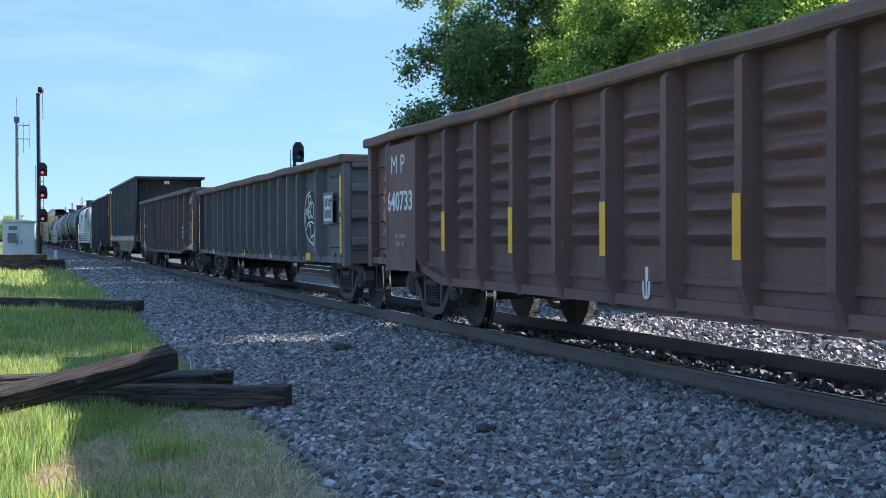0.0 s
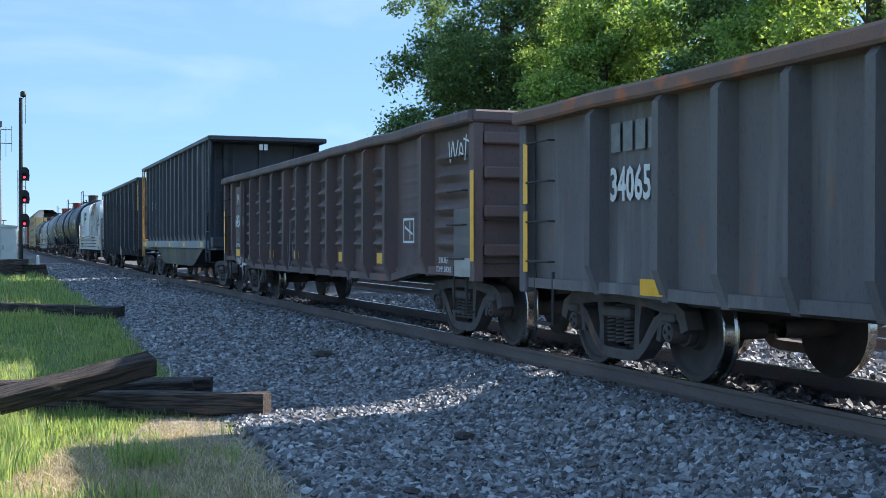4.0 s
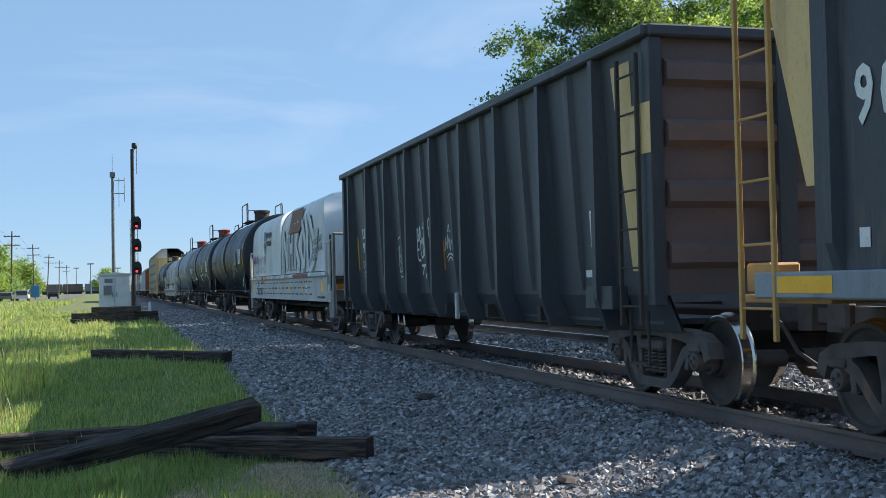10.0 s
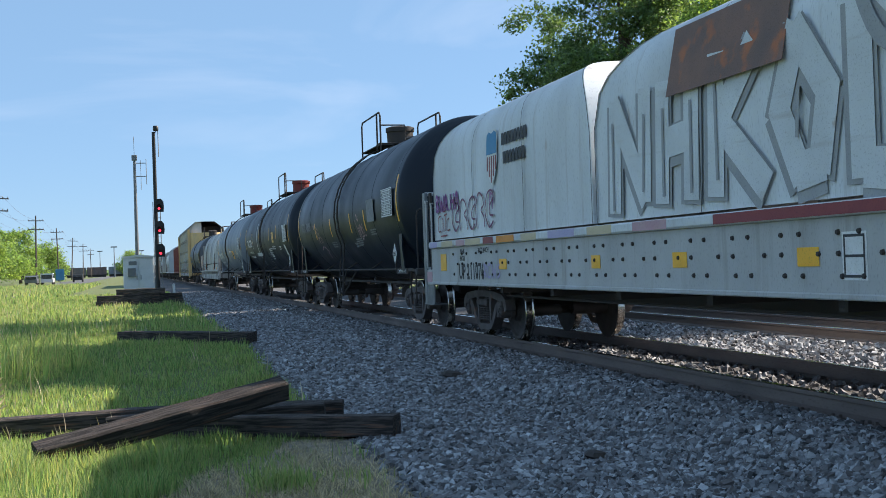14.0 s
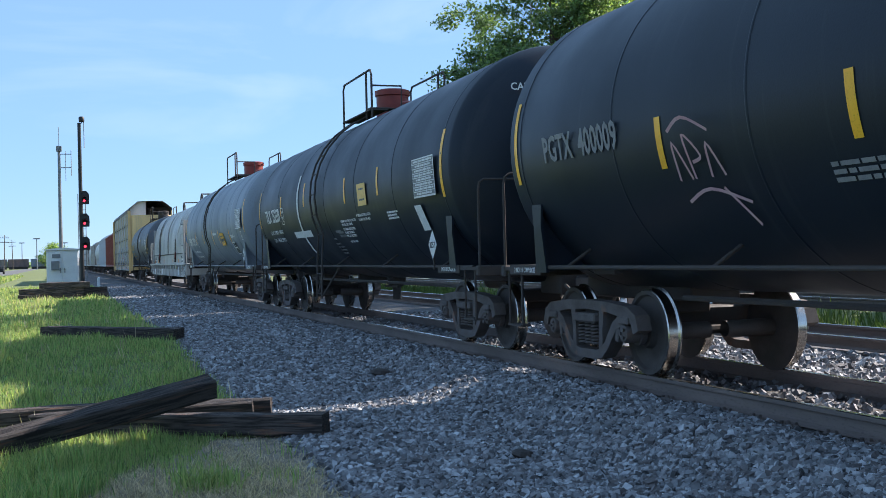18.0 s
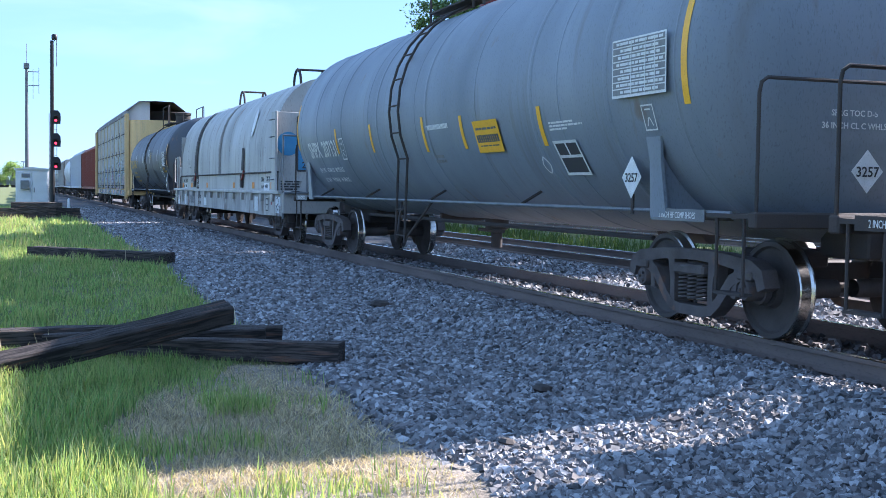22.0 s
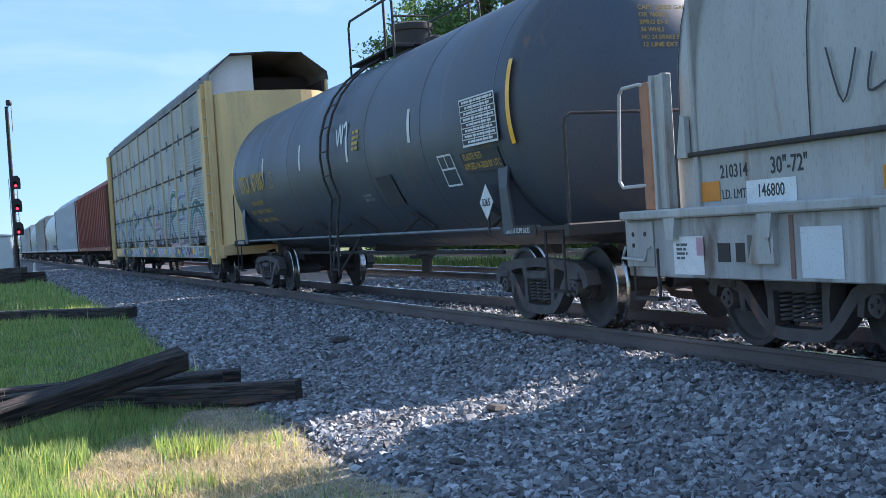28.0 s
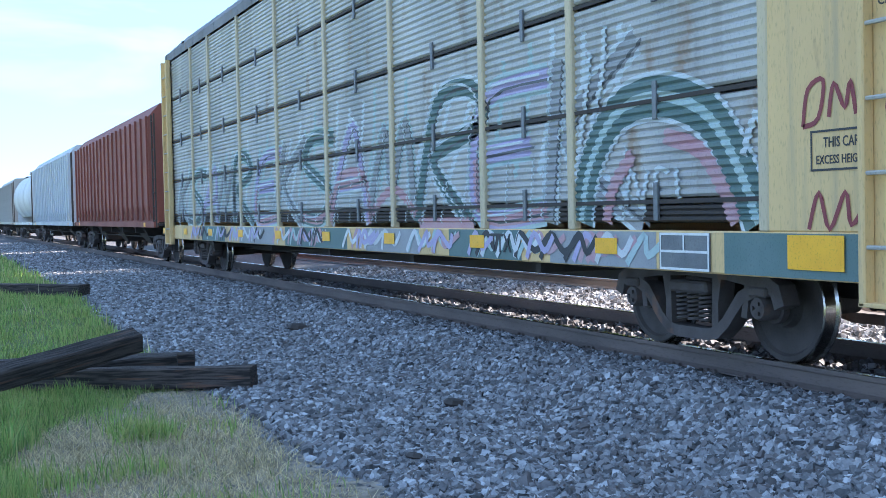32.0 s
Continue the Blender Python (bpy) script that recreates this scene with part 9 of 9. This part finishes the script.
# ---- trees ----
def tree(x, y, base, height, radius, n, leaf, seed, label, limbs=9, foliage=None):
    """A tapered trunk with limbs, and a crown of many small leaves in uneven clumps."""
    r = np.random.default_rng(seed)
    t = thing("tree", label, "tree", "trees", pose(x, y, base))
    s = Shape()
    s.tube([(0, 0, -0.2), (0.1, 0.05, height * 0.2), (-0.1, 0.1, height * 0.45), (0.1, 0, height * 0.75)], radius * 0.05 + 0.06, 8)
    clumps = []
    for k in range(limbs):
        a, z = k * 2.4 + r.random(), height * (0.14 + 0.68 * k / limbs)
        reach = radius * (0.62 + 0.3 * r.random()) * (1.0 if k < limbs * 0.7 else 0.6)
        tip = np.array([reach * np.cos(a), reach * np.sin(a), z + height * 0.16 * (0.5 + r.random())])
        s.tube([(0, 0, z), tuple(tip * 0.5 + np.array([0, 0, z * 0.5 + 0.2])), tuple(tip)], 0.05 + radius * 0.008, 5)
        for q in range(5):
            clumps.append(np.append(tip * (0.45 + 0.16 * q) * np.array([1, 1, 0]) + np.array([0, 0, z + (tip[2] - z) * (0.45 + 0.16 * q)]) + r.normal(size=3) * radius * 0.16, radius * (0.11 + 0.13 * r.random())))
    for k in range(26):
        a, u = r.random() * 6.28, r.random()
        rr = radius * (0.35 + 0.65 * u) * (1 - 0.5 * max(0, u - 0.6))
        clumps.append(np.array([rr * np.cos(a), rr * np.sin(a), height * (0.14 + 0.78 * (1 - u * 0.75) * (0.55 + 0.45 * r.random())), radius * (0.11 + 0.16 * r.random())]))
    clumps.append(np.array([0, 0, height * 0.93, radius * 0.28]))
    part("trunk", s, M_BARK, t)
    c = np.array(clumps)
    w = c[:, 3] ** 2
    # drooping sprays of leaves stand on the shell of each clump
    ns = max(n // 90, 60)
    home = r.choice(len(c), ns, p=w / w.sum())
    sd = r.normal(size=(ns, 3)) + np.array([0, 0, 0.25])
    sd /= np.linalg.norm(sd, axis=1)[:, None]
    sc = c[home, :3] + sd * (c[home, 3] * (0.55 + 0.55 * r.random(ns)))[:, None] * np.array([1.15, 1.15, 0.85])
    reach = leaf * (2.0 + 2.4 * r.random(ns))
    pick = r.integers(0, ns, n)
    d = sd[pick]
    p = sc[pick] + r.normal(size=(n, 3)) * reach[pick][:, None] * np.array([1.0, 1.0, 0.62]) + d * (r.random(n) * leaf * 2.5)[:, None]
    nrm = r.normal(size=(n, 3)) + np.array([0, 0, 0.7]) + d * 0.4
    nrm /= np.linalg.norm(nrm, axis=1)[:, None]
    u = np.cross(nrm, r.normal(size=(n, 3)))
    u /= np.linalg.norm(u, axis=1)[:, None]
    v = np.cross(nrm, u)
    sz = leaf * (0.6 + 0.8 * r.random(n))[:, None]
    drop = nrm * sz * 0.15
    q = np.stack([p - u * sz, p + v * sz * 0.55 - drop, p + u * sz, p - v * sz * 0.55 - drop], 1).reshape(-1, 3)
    f = np.arange(4 * n).reshape(-1, 4)
    ob = quick("crown", q, f, foliage or M_LEAF)
    ob.parent = t
    return t


# trees 5 and 8 stand out of view, added to cast shade on the grass
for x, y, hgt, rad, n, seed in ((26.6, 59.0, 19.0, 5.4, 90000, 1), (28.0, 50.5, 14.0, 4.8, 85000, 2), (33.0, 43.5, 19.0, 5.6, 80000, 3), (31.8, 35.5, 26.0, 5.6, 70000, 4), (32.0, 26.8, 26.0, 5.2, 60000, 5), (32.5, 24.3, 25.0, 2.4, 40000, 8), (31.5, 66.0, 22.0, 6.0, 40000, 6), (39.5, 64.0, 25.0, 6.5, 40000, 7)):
    tree(x, y, -0.45, hgt, rad, n, 0.11, seed, "dark green broadleaf tree behind the train" if seed in (1, 3, 6, 8) else "broadleaf tree behind the train, its sunlit look put into a lighter leaf green", 9, M_LEAFDARK if seed in (1, 3, 6, 8) else None)
for x, y, hgt, rad, seed in ((-21.0, 165.0, 9.5, 5.0, 21), (-25.0, 175.0, 10.0, 5.5, 22), (-22.0, 200.0, 9.5, 5.0, 23), (-30.0, 190.0, 11.0, 6.0, 24), (-21.0, 235.0, 9.0, 5.0, 25), (-20.0, 290.0, 8.0, 5.0, 26), (-1.0, 520.0, 10.0, 7.0, 27)):
    tree(x, y, -0.2, hgt, rad, 12000, 0.2, seed, "green roadside tree in the distance", 7)


def undergrowth():
    """Low brush along the feet of the trees."""
    r = np.random.default_rng(31)
    n = 60000
    y = 4 + 76 * r.random(n)
    top = np.array([1.3 + 1.1 * noise.noise((b * 0.35, 0.0, 4.0)) + 0.5 * noise.noise((b * 1.3, 2.0, 4.0)) for b in y])
    x = 23.5 + 3.5 * r.random(n) + 0.03 * (y - 20)
    p = np.stack([x, y, -0.5 + np.maximum(top, 0.5) * r.random(n) ** 0.7], 1)
    d = r.normal(size=(n, 3))
    d /= np.linalg.norm(d, axis=1)[:, None]
    u = np.cross(d, r.normal(size=(n, 3)))
    u /= np.linalg.norm(u, axis=1)[:, None]
    v = np.cross(d, u)
    sz = (0.07 + 0.1 * r.random(n))[:, None]
    q = np.stack([p - u * sz, p + v * sz * 0.6, p + u * sz, p - v * sz * 0.6], 1).reshape(-1, 3)
    quick("undergrowth", q, np.arange(4 * n).reshape(-1, 4), M_WEED, "stuff", "dark green brush along the feet of the trees", "shrubs")


undergrowth()


# ---- roadside: poles, road, vehicles, far yard ----
for k, (y, x, hgt) in enumerate(((150, -16.3, 12.0), (213, -16.4, 12.0), (272, -16.2, 12.0), (328, -16.3, 11.5), (395, -16.0, 11.5), (470, -16, 11.5))):
    t = thing("utility_pole", "weathered wooden utility pole with crossarms", "utility pole", "utility poles", pose(x, y, -0.2, 0, 3 - 2 * (k % 3), 0))
    part("pole", Shape().lathe([(0, 0.17), (hgt, 0.11), (hgt + 0.02, 0.0001)], (0, 0, 0), "z", 8), M_POLE, t)
    for z in (hgt - 0.9, hgt - 2.4):
        part("crossarm", Shape().box(-1.3, 1.3, -0.06, 0.06, z - 0.07, z + 0.07, 0, 0.01), M_POLE, t)
    ins = Shape().lathe([(0, 0.05), (0.12, 0.06), (0.2, 0.03), (0.2, 0.0001)], (0, 0, 0), "z", 6).mesh("insulator", [M_METAL])
    for z in (hgt - 0.83, hgt - 2.33):
        for a in (-1.2, -0.6, 0.6, 1.2):
            o = new("insulator", ins)
            o.parent, o.matrix_basis = t, pose(a, 0, z)
wires = Shape()
for a, dz in ((-1.2, -0.7), (1.2, -0.7), (-1.2, -2.2), (1.2, -2.2)):
    for y0, y1 in ((90, 150), (150, 213), (213, 272), (272, 328), (328, 395), (395, 470)):
        wires.tube([(-16.3 + a, y0 + (y1 - y0) * k / 8, 11.8 + dz - 1.0 * (1 - (2 * k / 8 - 1) ** 2)) for k in range(9)], 0.015, 3, caps=False)
tagged(part("power_lines", wires, M_DARK), "thin sagging power lines between poles", "power lines")
tagged(part("road", Shape().sheet([[(-13.5, y, -0.09) for y in (60, 150, 300, 900)], [(-7.0, y, -0.09) for y in (60, 150, 300, 900)]][::-1], 0, False), M_ROAD), "grey asphalt road beyond the grass", "road", "", "structure")


def vehicle(x, y, m, label, suv):
    t = thing("car", label, "car", "cars on the road", pose(x, y, -0.09))
    top = 1.7 if suv else 1.45
    out = [(-2.2, 0.35), (2.25, 0.35), (2.25, 0.8), (1.3, 0.95), (0.7, top), (-1.2 if not suv else -1.9, top), (-2.0, 0.95), (-2.2, 0.85)]
    part("body", Shape().prism(out[::-1], -0.88, 0.88), m, t)
    part("windows", Shape().prism([(1.15, 0.98), (0.65, top - 0.1), (-1.2, top - 0.1), (-1.8, 0.98)], -0.89, 0.89), M_GLASS, t)
    part("windscreen", Shape().box(-0.75, 0.75, -2.23, -2.0, 0.9, top - 0.2), M_GLASS, t)
    wh = Shape().lathe([(-0.1, 0.0001), (-0.1, 0.32), (0.1, 0.32), (0.1, 0.0001)], (0, 0, 0), "x", 14).mesh("wheel", [M_DARK])
    for a in (-0.8, 0.8):
        for b in (-1.35, 1.4):
            o = new("wheel", wh)
            o.parent, o.matrix_basis = t, pose(a, b, 0.32)


vehicle(-12.6, 185.0, M_WHITEPAINT, "white parked car by the trees", True)
vehicle(-14.6, 182.0, M_METAL, "grey parked car by the trees", False)
vehicle(-10.0, 225.0, M_SIGNAL, "dark car on the road", False)
bs = thing("road_sign", "blue road sign on a post", "sign", "", pose(-12.0, 205.0, -0.1))
part("board", Shape().box(-0.7, 0.7, -0.03, 0.03, 0.5, 2.4, 0, 0.02), M_BLUE, bs)
part("post", Shape().box(-0.05, 0.05, 0.03, 0.1, 0, 2.4), M_METAL, bs)
for k, (x, m) in enumerate(((-24, M_GREYCAR), (-15.5, M_DUSKY), (-6.5, M_GREYTANK), (2.0, M_METAL), (9.5, M_DUSKY), (-34, M_GREYTANK), (-44, M_DUSKY))):
    t = thing("boxcar", "dark boxcar standing in a distant yard", "freight car", "boxcars in the far yard", pose(x, 520.0, -0.1))
    part("body", Shape().box(-4.1, 4.1, -1.5, 1.5, 1.0, 4.3, 0, 0.05), m, t)
    part("door", Shape().box(-0.9, 0.9, -1.56, -1.5, 1.1, 4.1), m, t)
    part("underframe", Shape().box(-3.8, 3.8, -1.0, 1.0, 0.0, 1.0), M_DARK, t)
for k, (x, y, hgt) in enumerate(((-6.5, 420, 10.5), (-14, 520, 11), (3.0, 480, 10))):
    t = thing("yard_light", "tall thin yard light pole far away", "lamp post", "yard lights", pose(x, y, -0.1))
    part("pole", Shape().lathe([(0, 0.22), (hgt, 0.12), (hgt, 0.0001)], (0, 0, 0), "z", 8), M_METAL, t)
    part("lamp_head", Shape().box(-1.1, 1.1, -0.25, 0.25, hgt - 0.1, hgt + 0.3, 0, 0.05), M_METAL, t)
far = Shape()
rr = random.Random(3)
for k in range(90):
    x, y, w, hh = rr.uniform(-330, 520), rr.uniform(850, 1000), rr.uniform(9, 22), rr.uniform(3, 6.5)
    n = 9
    far.sheet([[(x + w * math.cos(a) * c, y + w * 0.5 * math.sin(a) * c, -1 + hh * q * (1 + 0.25 * noise.noise((k, math.cos(a) * 2, q * 3)))) for a in [2 * math.pi * j / n for j in range(n)]] for c, q in ((1, 0), (1.05, 0.4), (0.85, 0.75), (0.45, 0.95), (0.05, 1.0))], 0, False, True)
tagged(part("far_woods", far, M_FARWOOD), "low line of distant woods on the horizon", "woods", "", "stuff")


# ---- what moves ----
def motions():
    """The train rolls past at an even speed, and its wheels turn with it."""
    for car, mid in CARS:
        walk(car, [(t, pose(TRACK_X, mid - SPEED * t, 0)) for t in range(0, 33, 2)])
    turn = math.degrees(SPEED / WHEEL_R)
    for axle, y, _ in AXLES:
        walk(axle, [(k / 10, pose(0, y, WHEEL_R, turn * k / 10)) for k in range(321)])


motions()
